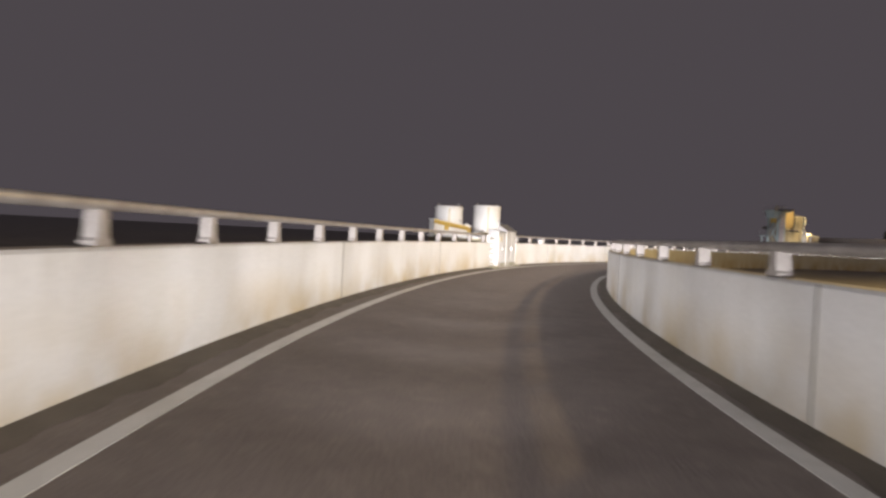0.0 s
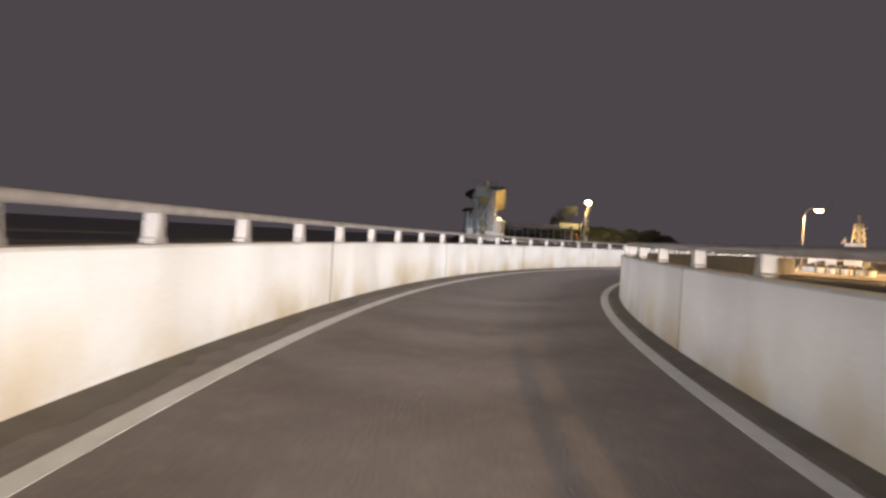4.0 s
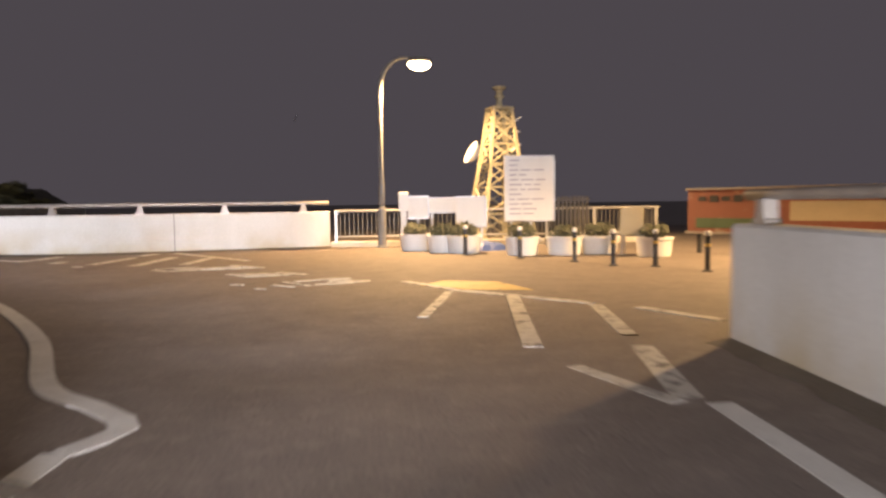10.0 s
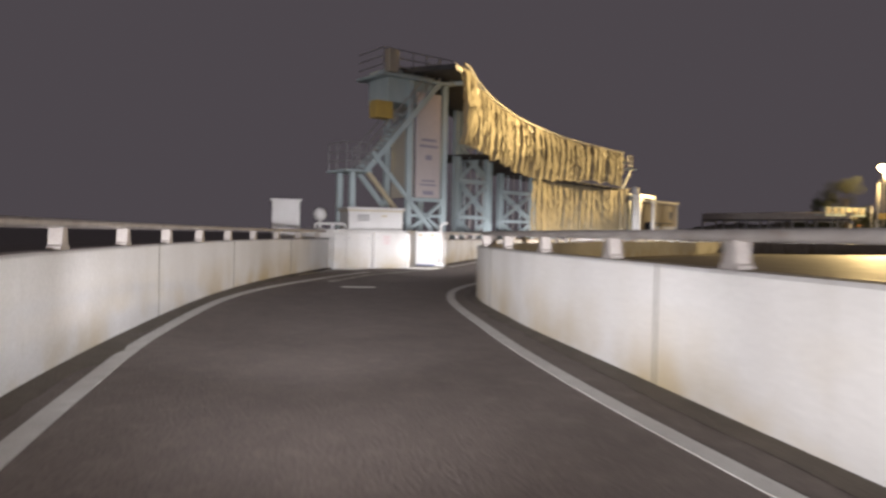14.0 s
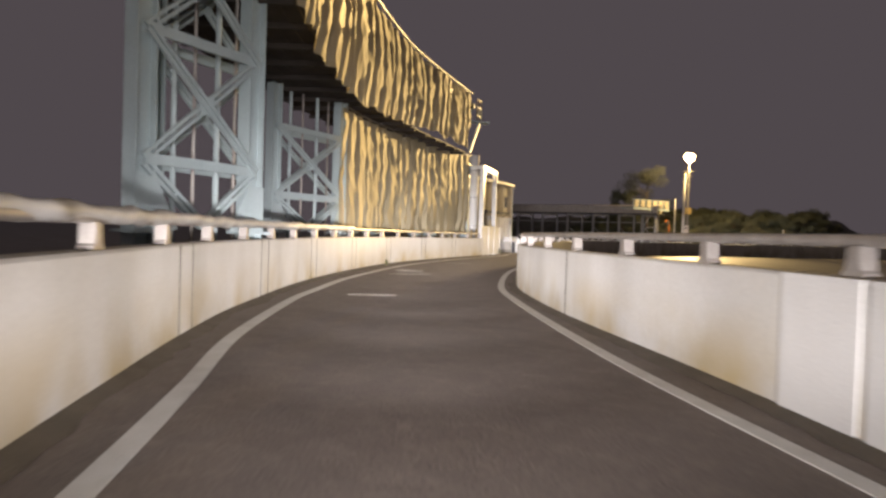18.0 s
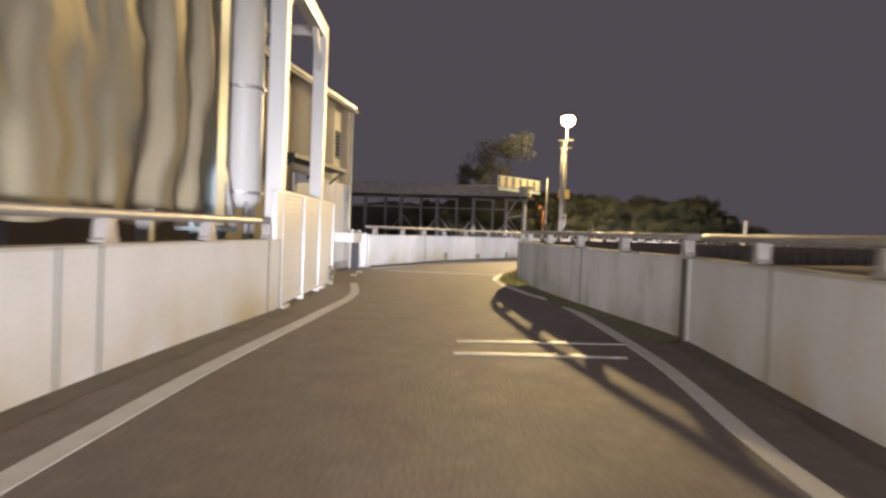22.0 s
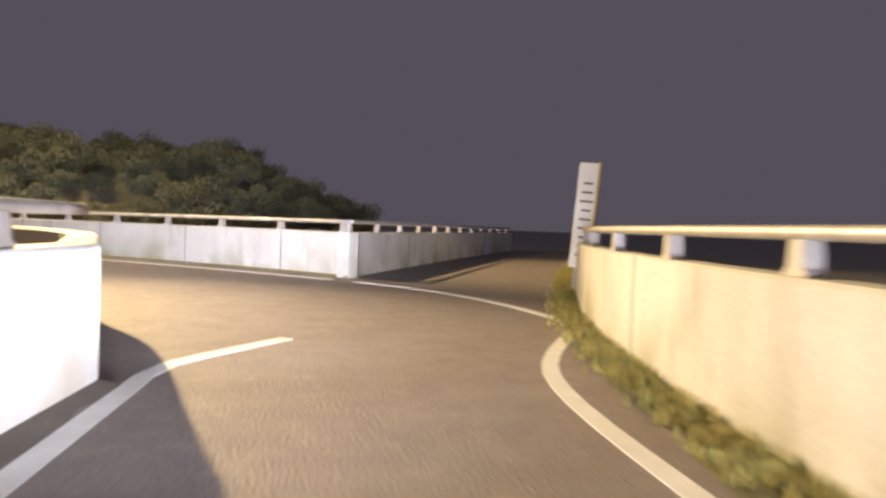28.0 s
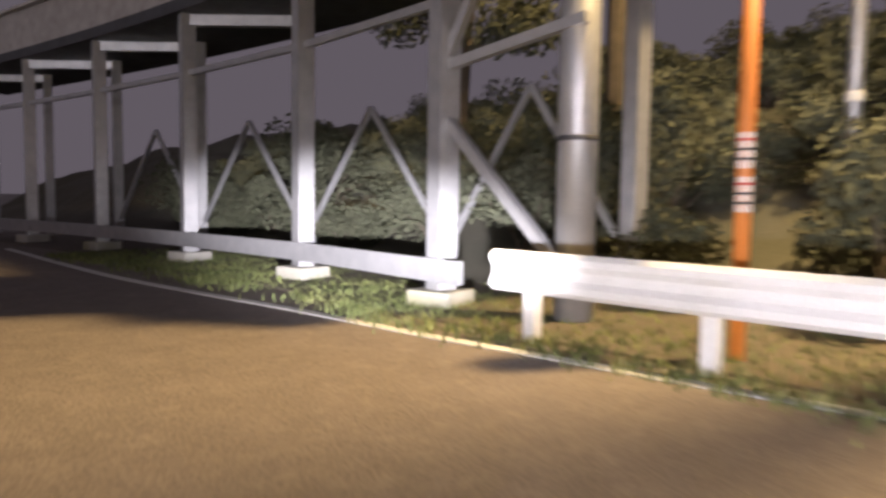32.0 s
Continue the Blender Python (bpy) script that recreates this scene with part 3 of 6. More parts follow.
a3 = [p + Vector((0.16 * max(0.0, min(1.0, (p.y - 8.0) / 4.5)), 0, 0)) for p in stretch(RIGHT_A, 0, length(RIGHT_A) - 0.5)]
parapet("wall_3", a3, -1), handrail(a3, -1)
parapet("wall_4", LEFT_B, 1), handrail(LEFT_B, 1, 0.9)
parapet("wall_5", LEFT_C, 1, label="stained concrete parapet wall under the tarpaulins"), handrail(LEFT_C, 1, 0.8)
parapet("wall_6", RIGHT_B, -1, label="white concrete parapet wall with a dark weathered end", material=CONCRETE), handrail(RIGHT_B, -1, 0.7)
parapet("wall_8", RIGHT_D, -1, material=OLD_CONCRETE, label="mossy weathered concrete parapet wall"), handrail(RIGHT_D, -1, 0.4)
parapet("wall_9", LEFT_D, 1), handrail(LEFT_D, 1, 0.6)
parapet("wall_10", catmull([(-63.8, 98.6), (-64.78, 102.94), (-67.80, 106.39), (-72.11, 109.10), (-78.81, 111.22)]), 1)
parapet("wall_11", CROSS_W, -1, material=OLD_CONCRETE, label="grey streaked concrete parapet wall at the fork"), handrail(CROSS_W, -1, 0.3)
parapet("wall_12", CROSS_N, 1, material=OLD_CONCRETE, label="grey streaked concrete parapet wall at the fork"), handrail(CROSS_N, 1, 0.3)


# ================================================================ the first ramp: tanks and cabinets behind the wall
def tank(place, r, z0, z1, label):
    ob = thing("water_tank", label, "tank", "roof tanks", (*place, z0))
    h = z1 - z0
    part("shell", newlathe((0, 0, 0), [(r, 0.0), (r, 0.04), (r - 0.012, 0.06), (r - 0.012, h * 0.5), (r - 0.004, h * 0.5 + 0.015), (r - 0.012, h * 0.5 + 0.03), (r - 0.012, h - 0.07), (r + 0.012, h - 0.05), (r + 0.012, h - 0.01), (r - 0.02, h)], 36), WHITE_PAINT, ob, smooth=False)
    part("lid", newlathe((0, 0, h), [(r - 0.03, -0.005), (r - 0.03, 0.012), (r * 0.5, 0.035), (0.05, 0.045)], 36), WHITE_PAINT, ob)
    for a in (20, 110, 200, 290):
        x, y = (r - 0.01) * math.cos(radians(a)), (r - 0.01) * math.sin(radians(a))
        lug = newtube([(x, y, h - 0.02), (x, y, h + 0.05)], 0.012, 6)
        lathe(lug, (x, y, h + 0.05), [(0.012, 0), (0.035, 0.01), (0.035, 0.03), (0.01, 0.04)], 10)
        part("lifting_lug", lug, GALVANISED, ob)
    seam = bmesh.new()
    box(seam, ((r + 0.0) * math.cos(radians(-20)), r * math.sin(radians(-20)), h * 0.5), (0.02, 0.07, h - 0.14), -20)
    part("seam_strip", seam, CREAM, ob)
    pipe = newtube([(r * 0.93, r * 0.45, h * 0.55), (r * 1.02, r * 0.5, h * 0.55), (r * 1.02, r * 0.5, -0.1)], 0.03, 8)
    part("drain_pipe", pipe, GALVANISED, ob)
    return ob


tank((16.7, -43.97), 0.58, 1.2, 2.36, "white cylindrical steel tank with lifting lugs on a plinth")
tank((16.4, -42.1), 0.58, 1.22, 2.5, "white cylindrical steel tank with a drain pipe beside a cabinet")

c, t = along(LEFT_A, A0 + 29.5)
TURN = math.degrees(math.atan2(t.y, t.x))
plinth = thing("tank_plinth", "cream steel plinth box carrying two white tanks", "plinth", "", (c.x - 1.52 * t.y, c.y + 1.52 * t.x, -0.07), TURN)
part("body", newbox((0, 0, 0.6), (3.0, 2.15, 1.2), bevel=0.02), CREAM, plinth)
part("deck", newbox((0, 0, 1.235), (3.1, 2.25, 0.07), bevel=0.01), WHITE_PAINT, plinth, "white deck plate")
for k in range(3):
    part("panel", newbox((-1.0 + k * 1.0, -1.082, 0.62), (0.92, 0.02, 0.9), bevel=0.005), CREAM, plinth)

side = thing("pump_box", "white pump housing with an ochre band in front of a tank", "machine", "", (17.5, -44.3, 1.2), 97)
bm = newbox((0, 0, 0.32), (1.5, 0.42, 0.64), bevel=0.02)
for v in bm.verts:
    if v.co.z > 0.4:
        v.co.z -= 0.035 + 0.21 * (v.co.x / 1.5 + 0.5)
part("housing", bm, WHITE_PAINT, side)
part("band", newbar((-0.76, -0.217, 0.53), (0.76, -0.217, 0.31), 0.02, 0.17), YELLOW, side, "ochre band along the sloping top edge")
part("lid", newbar((-0.78, 0, 0.615), (0.78, 0, 0.405), 0.48, 0.03), WHITE_PAINT, side)
part("gusset", newbox((-0.2, -0.216, 0.3), (0.2, 0.018, 0.22), bevel=0.004), YELLOW, side)
part("foot", newbox((0, 0, 0.015), (1.4, 0.36, 0.03)), DARK, side)
part("feed_pipe", newtube([(-0.74, 0.05, 0.1), (-1.1, 0.05, 0.1), (-1.5, 0.1, 0.06)], 0.03, 8), GALVANISED, side)
valve = thing("valve_stack", "ochre valve block with a white round cap", "valve", "", (16.95, -43.25, 1.2), TURN)
part("block", newbox((0, 0, 0.18), (0.3, 0.3, 0.36), bevel=0.02), YELLOW, valve)
part("cap", newlathe((0, 0, 0.36), [(0.2, 0), (0.2, 0.05), (0.17, 0.08), (0.06, 0.09), (0.06, 0.14), (0.02, 0.15)], 20), WHITE_PAINT, valve)


def utility_cabinet(s, w, h, slope, label):
    p, t = along(LEFT_A, s)
    side = Vector((-t.y, t.x, 0))
    q = p + side * 0.14
    ob = thing("utility_cabinet", label, "cabinet", "cabinets in the wall gap", (q.x, q.y, 0), math.degrees(math.atan2(t.y, t.x)))
    part("plinth", newbox((0, 0.02, 0.06), (w, 0.5, 0.26), bevel=0.01), OLD_CONCRETE, ob)
    part("body", newbox((0, 0.0, 0.19 + (h - 0.19) / 2), (w - 0.04, 0.4, h - 0.19), bevel=0.012), ENAMEL, ob)
    for k in (-1, 1):
        door = part("door", newbox((k * (w - 0.08) / 4, -0.212, 0.19 + (h - 0.19) / 2), ((w - 0.08) / 2 - 0.03, 0.02, h - 0.27), bevel=0.004), ENAMEL, ob)
        part("handle", newbox((k * 0.06, -0.235, 0.75), (0.025, 0.03, 0.14), bevel=0.006), GALVANISED, door)
        part("hinge", newbox((k * (w - 0.1) / 2, -0.228, h - 0.3), (0.03, 0.02, 0.08)), GALVANISED, door)
    bm = bmesh.new()
    prof = [(-0.25, h), (0.22, h), (0.22, h + slope), (-0.25, h + 0.03)]
    a = [bm.verts.new((-w / 2, y, z)) for y, z in prof]
    b = [bm.verts.new((w / 2, y, z)) for y, z in prof]
    bm.faces.new(a), bm.faces.new(b[::-1])
    for k in range(4):
        bm.faces.new((a[k], a[(k + 1) % 4], b[(k + 1) % 4], b[k]))
    part("sloping_roof", bm, GALVANISED, ob, "grey sloping sheet roof")
    return ob


first = utility_cabinet(A0 + 29.5, 1.2, 1.42, 0.12, "white two-door steel utility cabinet in the wall gap")
part("label_plate", newbox((-0.2, -0.226, 1.15), (0.36, 0.008, 0.2), bevel=0.003), CREAM, first, "pale label plate")
utility_cabinet(A0 + 30.95, 1.5, 1.46, 0.32, "white two-door steel utility cabinet with a raised sloping roof")
p, t = along(offset(LEFT_A, 0.2), A0 + 36.6)
junction = thing("junction_box", "small white junction box on the wall top under the rail", "box", "", (p.x, p.y, WALL_H), math.degrees(math.atan2(t.y, t.x)))
part("body", newbox((0, 0, 0.09), (0.4, 0.16, 0.17), bevel=0.012), WHITE_PAINT, junction)
part("lid", newbox((0, 0, 0.18), (0.43, 0.19, 0.02), bevel=0.005), WHITE_PAINT, junction)
part("cable", newtube([(0.2, 0, 0.05), (0.35, 0.02, 0.03), (0.6, 0.03, 0.02), (1.0, 0.02, 0.02)], 0.014, 6), DARK, junction)
p, t = along(LEFT_A, GAP0 + 0.75)
rack = thing("pipe_rack", "white ladder-like pipe rack in the wall gap", "rack", "", (p.x - 0.1 * t.y, p.y + 0.1 * t.x, 0), math.degrees(math.atan2(t.y, t.x)))
for x in (-0.5, 0.45):
    part("upright", newbox((x, 0, 0.62), (0.12, 0.12, 1.3), bevel=0.01), WHITE_PAINT, rack)
for k in range(6):
    part("rung", newtube([(-0.5, 0, 0.15 + k * 0.2), (0.45, 0, 0.15 + k * 0.2)], 0.035, 8), WHITE_PAINT, rack)
p, t = along(LEFT_A, GAP0 + 2.4)
bm = bmesh.new()
sweep(bm, stretch(LEFT_A, GAP0, GAP1 + 1.6), [(-0.22, -0.05), (0.4, -0.05), (0.4, 0.06), (-0.19, 0.06), (-0.22, 0.03)])
tagged(finish(bm, "kerb", OLD_CONCRETE), "concrete kerb slab in the wall gap", "kerb", kind="structure")


# ================================================================ the junction
def street_lamp(base, head, label, h_arm=0.9, r=0.085):
    """A tapered pole whose top bends over to a glowing head."""
    b, e = Vector((*base, 0.0)), Vector(head)
    ob = thing("street_lamp", label, "street lamp", "street lamps", b)
    away = Vector((e.x - b.x, e.y - b.y, 0))
    d = away.normalized()
    top = e.z + 0.12
    line = [Vector((0, 0, 0)), Vector((0, 0, 1.5)), Vector((0, 0, top - h_arm))]
    for k in range(1, 9):
        a = k / 8 * math.pi / 2
        line.append(Vector((0, 0, top - h_arm)) + d * min(h_arm, away.length) * 0.75 * (1 - math.cos(a)) + Vector((0, 0, h_arm * math.sin(a))))
    line.append(away + Vector((0, 0, top)) - d * 0.18)
    part("pole", newtube(line, r, 14, 0.035), POLE_GREY, ob, smooth=True)
    part("base_sleeve", newlathe((0, 0, 0), [(0.16, 0), (0.16, 0.03), (0.115, 0.05), (0.11, 1.05), (0.09, 1.1)], 18), POLE_GREY, ob)
    part("access_door", newbox((0.0, -0.108, 0.65), (0.09, 0.015, 0.3), bevel=0.004), POLE_GREY, ob)
    hood = newlathe(away + Vector((0, 0, e.z - b.z)), [(0.17, 0.0), (0.21, 0.02), (0.2, 0.08), (0.12, 0.15), (0.05, 0.17)], 20)
    for v in hood.verts:
        v.co = away + Vector((0, 0, v.co.z)) + (Vector((v.co.x, v.co.y, 0)) - away) + d * ((Vector((v.co.x, v.co.y, 0)) - away).dot(d)) * 0.6
    head_ob = part("hood", hood, POLE_GREY, ob)
    bulb = newlathe(away + Vector((0, 0, e.z - b.z)), [(0.06, -0.2), (0.15, -0.15), (0.2, -0.06), (0.18, -0.002)], 20)
    for v in bulb.verts:
        v.co += d * ((Vector((v.co.x, v.co.y, 0)) - away).dot(d)) * 0.6
    part("glass", bulb, LAMP_GLASS, head_ob, "glowing sodium lamp glass")
    return ob


street_lamp((0.03, 26.25), LAMP_C, "grey steel street lamp with a curved arm, lit")
street_lamp((11.0, 18.75), LAMP_D, "grey steel street lamp with a curved arm, lit, behind the wall", 0.9, 0.06)

street_lamp((30.4, -30.2), LAMP_E, "tall grey steel street lamp beside the first ramp, lit", 1.2)

# Lattice mast behind the boards.
mast = thing("lattice_mast", "cream steel lattice mast with dish and aerials", "mast", "", (3.65, 28.3, -0.05), 12)
levels = [(0.0, 0.85), (0.9, 0.7), (1.7, 0.58), (2.4, 0.48), (3.0, 0.4), (3.6, 0.33), (4.05, 0.28)]
corners = [(-1, -1), (1, -1), (1, 1), (-1, 1)]
for cx, cy in corners:
    bm = newtube([(cx * w, cy * w, z) for z, w in levels], 0.062, 4)
    part("leg", bm, MAST_PAINT, mast)
for (z0, w0), (z1, w1) in zip(levels[:-1], levels[1:]):
    for (ax, ay), (bx, by) in zip(corners, corners[1:] + corners[:1]):
        part("brace", newbar((ax * w0, ay * w0, z0), (bx * w1, by * w1, z1), 0.05), MAST_PAINT, mast)
        part("brace", newbar((bx * w0, by * w0, z0), (ax * w1, ay * w1, z1), 0.05), MAST_PAINT, mast)
        part("ring_bar", newbar((ax * w1, ay * w1, z1), (bx * w1, by * w1, z1), 0.05), MAST_PAINT, mast)
part("cable_tray", newbar((0.05, -0.3, 0.1), (0.03, -0.2, 4.1), 0.14, 0.1), MAST_PAINT, mast)
part("top_deck", newbox((0, 0, 4.08), (0.7, 0.7, 0.05)), MAST_PAINT, mast)
part("top_pole", newlathe((0, 0, 4.1), [(0.09, 0), (0.09, 0.28), (0.15, 0.3), (0.15, 0.36), (0.1, 0.4), (0.1, 0.52), (0.2, 0.56), (0.22, 0.62), (0.08, 0.66)], 14), MAST_PAINT, mast)
dish = part("dish", newlathe((0, 0, 0), [(0.04, 0), (0.13, 0.03), (0.2, 0.09), (0.24, 0.17), (0.23, 0.17), (0.18, 0.1), (0.05, 0.04)], 24), WHITE_PAINT, mast, "white dish aerial")
dish.matrix_local = pose(-0.86, -0.4, 2.62, 0, -62, 0) @ Matrix.Diagonal((1.45, 1.45, 1.45, 1))
part("dish_arm", newbar((-0.84, -0.4, 2.62), (-0.35, -0.3, 2.65), 0.05), GALVANISED, dish).matrix_parent_inverse = dish.matrix_local.inverted()
for k, z in enumerate((2.5, 2.9, 3.3, 3.7)):
    part("aerial", newtube([(0.3, -0.2, z - 0.1), (0.52 + 0.05 * (k % 2), -0.3, z + 0.1)], 0.03, 6), WHITE_PAINT, mast)
    part("yagi_bar", newbar((0.5, -0.42, z + 0.05), (0.52, -0.12, z + 0.1), 0.025), WHITE_PAINT, mast)


def board(place, w, z0, z1, turn, label, posts=2, text=0, seed=1):
    """A sign board on posts; text: rows of unreadable writing drawn as bars."""
    ob = thing("information_board", label, "sign", "boards at the junction", (*place, -0.006), turn)
    part("panel", newbox((0, 0, (z0 + z1) / 2), (w, 0.04, z1 - z0), bevel=0.008), WHITE_PAINT, ob)
    part("frame", box(box(newbox((0, -0.012, z1 - 0.015), (w + 0.03, 0.06, 0.03)), (0, -0.012, z0 + 0.015), (w + 0.03, 0.06, 0.03)), (w / 2, -0.012, (z0 + z1) / 2), (0.03, 0.06, z1 - z0)), GALVANISED, ob)
    for k in range(posts):
        x = 0 if posts == 1 else (-1 + 2 * k) * w * 0.36
        part("post", newtube([(x, 0.05, 0), (x, 0.05, z1 - 0.05)], 0.035, 10), GALVANISED, ob)
    rng = random.Random(seed)
    for k in range(text):
        z = z1 - 0.12 - k * (z1 - z0 - 0.2) / max(1, text)
        x0 = -w * 0.4
        for j in range(rng.randint(1, 3)):
            n = rng.uniform(0.1, 0.28) * w
            part("text_bar", newbox((x0 + n / 2, -0.023, z), (n, 0.004, 0.03)), GREY_INK, ob)
            x0 += n + 0.05 * w
            if x0 > w * 0.35:
                break
    return ob


board((3.93, 25.4), 1.32, 0.68, 2.42, -6, "large white information board with faded writing on two posts", 2, 12, 3)
board((1.0, 25.9), 0.56, 0.78, 1.4, 0, "small white notice board on a post", 1, 0)
board((1.95, 26.1), 1.55, 0.92, 1.35, 0, "long low white notice board", 2, 0)
board((2.38, 25.5), 0.8, 0.55, 1.37, -4, "white notice board on two posts", 2, 0)
pillar = thing("lantern_post", "white box-topped pillar at the fence end", "post", "", (0.62, 26.3, -0.006))
part("shaft", newbox((0, 0, 0.5), (0.16, 0.16, 1.0), bevel=0.01), WHITE_PAINT, pillar)
part("box_top", newbox((0, 0, 1.25), (0.27, 0.27, 0.52), bevel=0.03), WHITE_PAINT, pillar)


def leaf_clump(bm, centre, r, count, size, rng, squash=0.8):
    for _ in range(count):
        d = Vector((rng.gauss(0, 1), rng.gauss(0, 1), rng.gauss(0, 1))).normalized() * r * rng.random() ** 0.4
        c = Vector(centre) + Vector((d.x, d.y, d.z * squash))
        a = Vector((rng.gauss(0, 1), rng.gauss(0, 1), rng.gauss(0, 1))).normalized()
        b = a.orthogonal().normalized()
        s = size * rng.uniform(0.6, 1.3)
        v = [bm.verts.new(c + p) for p in (a * s, b * s * 0.45, -a * s, -b * s * 0.45)]
        bm.faces.new(v)


def planter(place, seed, r=0.4, h=0.42, bush=0.3):
    rng = random.Random(seed)
    ob = thing("planter", "round white planter tub with a low leafy plant", "planter", "planters at the junction", (*place, -0.006), rng.uniform(0, 90))
    part("tub", newlathe((0, 0, 0), [(r * 0.86, 0), (r * 0.9, 0.03), (r, h - 0.06), (r + 0.025, h - 0.05), (r + 0.025, h), (r - 0.04, h), (r - 0.05, h - 0.08)], 28), WHITE_PAINT, ob)
    part("soil", newlathe((0, 0, h - 0.09), [(r - 0.05, 0), (r - 0.06, 0.03), (0.02, 0.05)], 20), SOIL, ob)
    bm = bmesh.new()
    leaf_clump(bm, (0, 0, h + bush * 0.35), r * 0.85, 260, 0.07, rng, 0.55)
    part("plant", bm, LEAF, ob)
    return ob


for k, (x, y, b) in enumerate([(0.85, 24.8, 0.3), (1.5, 24.0, 0.3), (1.95, 23.7, 0.3), (3.15, 22.6, 0.35), (4.1, 22.5, 0.25), (4.95, 22.6, 0.3), (5.8, 21.5, 0.35)]):
    planter((x, y), 30 + k, 0.38 + 0.02 * (k % 3), 0.42, b)


def bollard(place):
    ob = thing("bollard", "slim black bollard with a pale reflective cap", "bollard", "bollards", (*place, -0.006))
    part("shaft", newlathe((0, 0, 0), [(0.09, 0), (0.09, 0.02), (0.045, 0.03), (0.045, 0.6), (0.03, 0.62)], 14), DARK, ob)
    part("cap", newlathe((0, 0, 0.6), [(0.05, 0), (0.055, 0.02), (0.05, 0.07), (0.02, 0.085)], 14), WHITE_PAINT, ob)
    part("band", newlathe((0, 0, 0.42), [(0.047, 0), (0.048, 0.005), (0.048, 0.045), (0.047, 0.05)], 14), YELLOW, ob)
    return ob


for p in [(1.9, 22.9), (2.9, 21.6), (3.8, 20.6), (4.25, 19.6), (4.9, 19.2), (5.4, 18.2)]:
    bollard(p)

# Baluster fence between the far wall and the boards, with a white kerb below.
fence = thing("baluster_fence", "grey steel baluster fence on a white kerb", "fence", "", (-1.3, 26.75, 0), 0)
part("kerb", newbox((4.7, 0.1, 0.07), (9.6, 0.3, 0.16), bevel=0.02), CONCRETE, fence, "white concrete kerb")
part("top_rail", newtube([(0, 0.1, 1.0), (9.4, 0.1, 1.0)], 0.035, 8), GALVANISED, fence)
part("bottom_rail", newtube([(0, 0.1, 0.28), (9.4, 0.1, 0.28)], 0.025, 8), GALVANISED, fence)
for k in range(6):
    part("post", newbox((0.05 + k * 1.85, 0.1, 0.58), (0.07, 0.07, 0.9)), GALVANISED, fence)
BAL = bpy.data.meshes.new("baluster")
bm = newbox((0, 0, 0.64), (0.022, 0.022, 0.72))
bm.to_mesh(BAL), bm.free()
BAL.materials.append(WORN_STEEL)
for k in range(74):
    b = new("baluster", BAL)
    b.parent, b.location = fence, (0.17 + k * 0.125, 0.1, 0)

# Painted panorama board behind the wall, on dark legs.
RED_BOARD = mat("faded_red_board", (0.33, 0.12, 0.08), 0.65, second=(0.24, 0.1, 0.07), scale=1.2, amount=0.9, fine=40, bump=0.05, third=(0.42, 0.34, 0.25), third_at=(0.55, 0.7), third_scale=1.6)
BOARD_GREEN = mat("faded_green_paint", (0.1, 0.16, 0.09), 0.65, fine=40, bump=0.05)
pano = thing("panorama_board", "long faded red panorama board with dark lettering bars", "sign", "", (8.5, 20.55, -0.006), math.degrees(math.atan2(18.6 - 22.5, 10.0 - 7.0)))
part("panel", newbox((0, 0, 0.95), (4.9, 0.05, 0.95), bevel=0.008), RED_BOARD, pano)
part("frame", box(newbox((0, -0.02, 1.44), (5.0, 0.09, 0.05)), (0, -0.02, 0.46), (5.0, 0.09, 0.05)), RAIL_STEEL, pano)
for k in range(7):
    part("lettering_bar", newbox((-2.1 + 0.27 * k, -0.03, 1.22), (0.2, 0.012, 0.1 + 0.05 * (k % 2))), DARK, pano)
part("green_field", newbox((-1.3, -0.03, 0.68), (1.9, 0.01, 0.22), bevel=0.004), BOARD_GREEN, pano)
part("pale_field", newbox((0.9, -0.03, 0.95), (2.2, 0.01, 0.4), bevel=0.004), CREAM, pano)
for x in (-2.2, -0.75, 0.75, 2.2):
    part("leg", newbox((x, 0.06, 0.24), (0.09, 0.09, 0.5)), DARK, pano)

wind = thing("wind_gauge", "slim pole with a wind vane and cups", "instrument", "", (9.26, 16.14, -0.07))
part("pole", newtube([(0, 0, 0), (0, 0, 1.95)], 0.045, 10), GALVANISED, wind)
part("collar", newlathe((0, 0, 1.45), [(0.05, 0), (0.085, 0.02), (0.085, 0.12), (0.05, 0.14)], 12), GALVANISED, wind)
part("cross_arm", newbar((-0.22, 0, 1.85), (0.22, 0, 1.85), 0.04), GALVANISED, wind)
part("vane", newbox((-0.24, 0, 2.02), (0.14, 0.02, 0.36), bevel=0.005), WHITE_PAINT, wind)
part("cups", newlathe((0.22, 0, 1.87), [(0.02, 0), (0.09, 0.04), (0.1, 0.1), (0.04, 0.13)], 12), WHITE_PAINT, wind)

screen = thing("slatted_screen", "dark slatted timber screen behind the planters", "screen", "", (5.0, 25.6, -0.006), -4)
for k in range(11):
    part("slat", newbox((-0.55 + 0.11 * k, 0, 0.68), (0.06, 0.03, 1.3)), DARK, screen)
for z in (0.25, 1.25):
    part("rail", newbox((0, 0.03, z), (1.25, 0.03, 0.06)), DARK, screen)
easel = thing("notice_easel", "yellowish folding notice easel beside a planter", "sign", "", (5.45, 21.9, -0.006), -30)
part("panel", newbox((0, 0, 0.75), (0.5, 0.03, 0.62), bevel=0.006, tilt=(-10, 0)), CREAM, easel)
for x in (-0.2, 0.2):
    part("leg", newbar((x, -0.1, 0), (x, 0.08, 1.0), 0.04), RAIL_STEEL, easel)
    part("back_leg", newbar((x, 0.35, 0), (x, 0.08, 0.95), 0.035), RAIL_STEEL, easel)
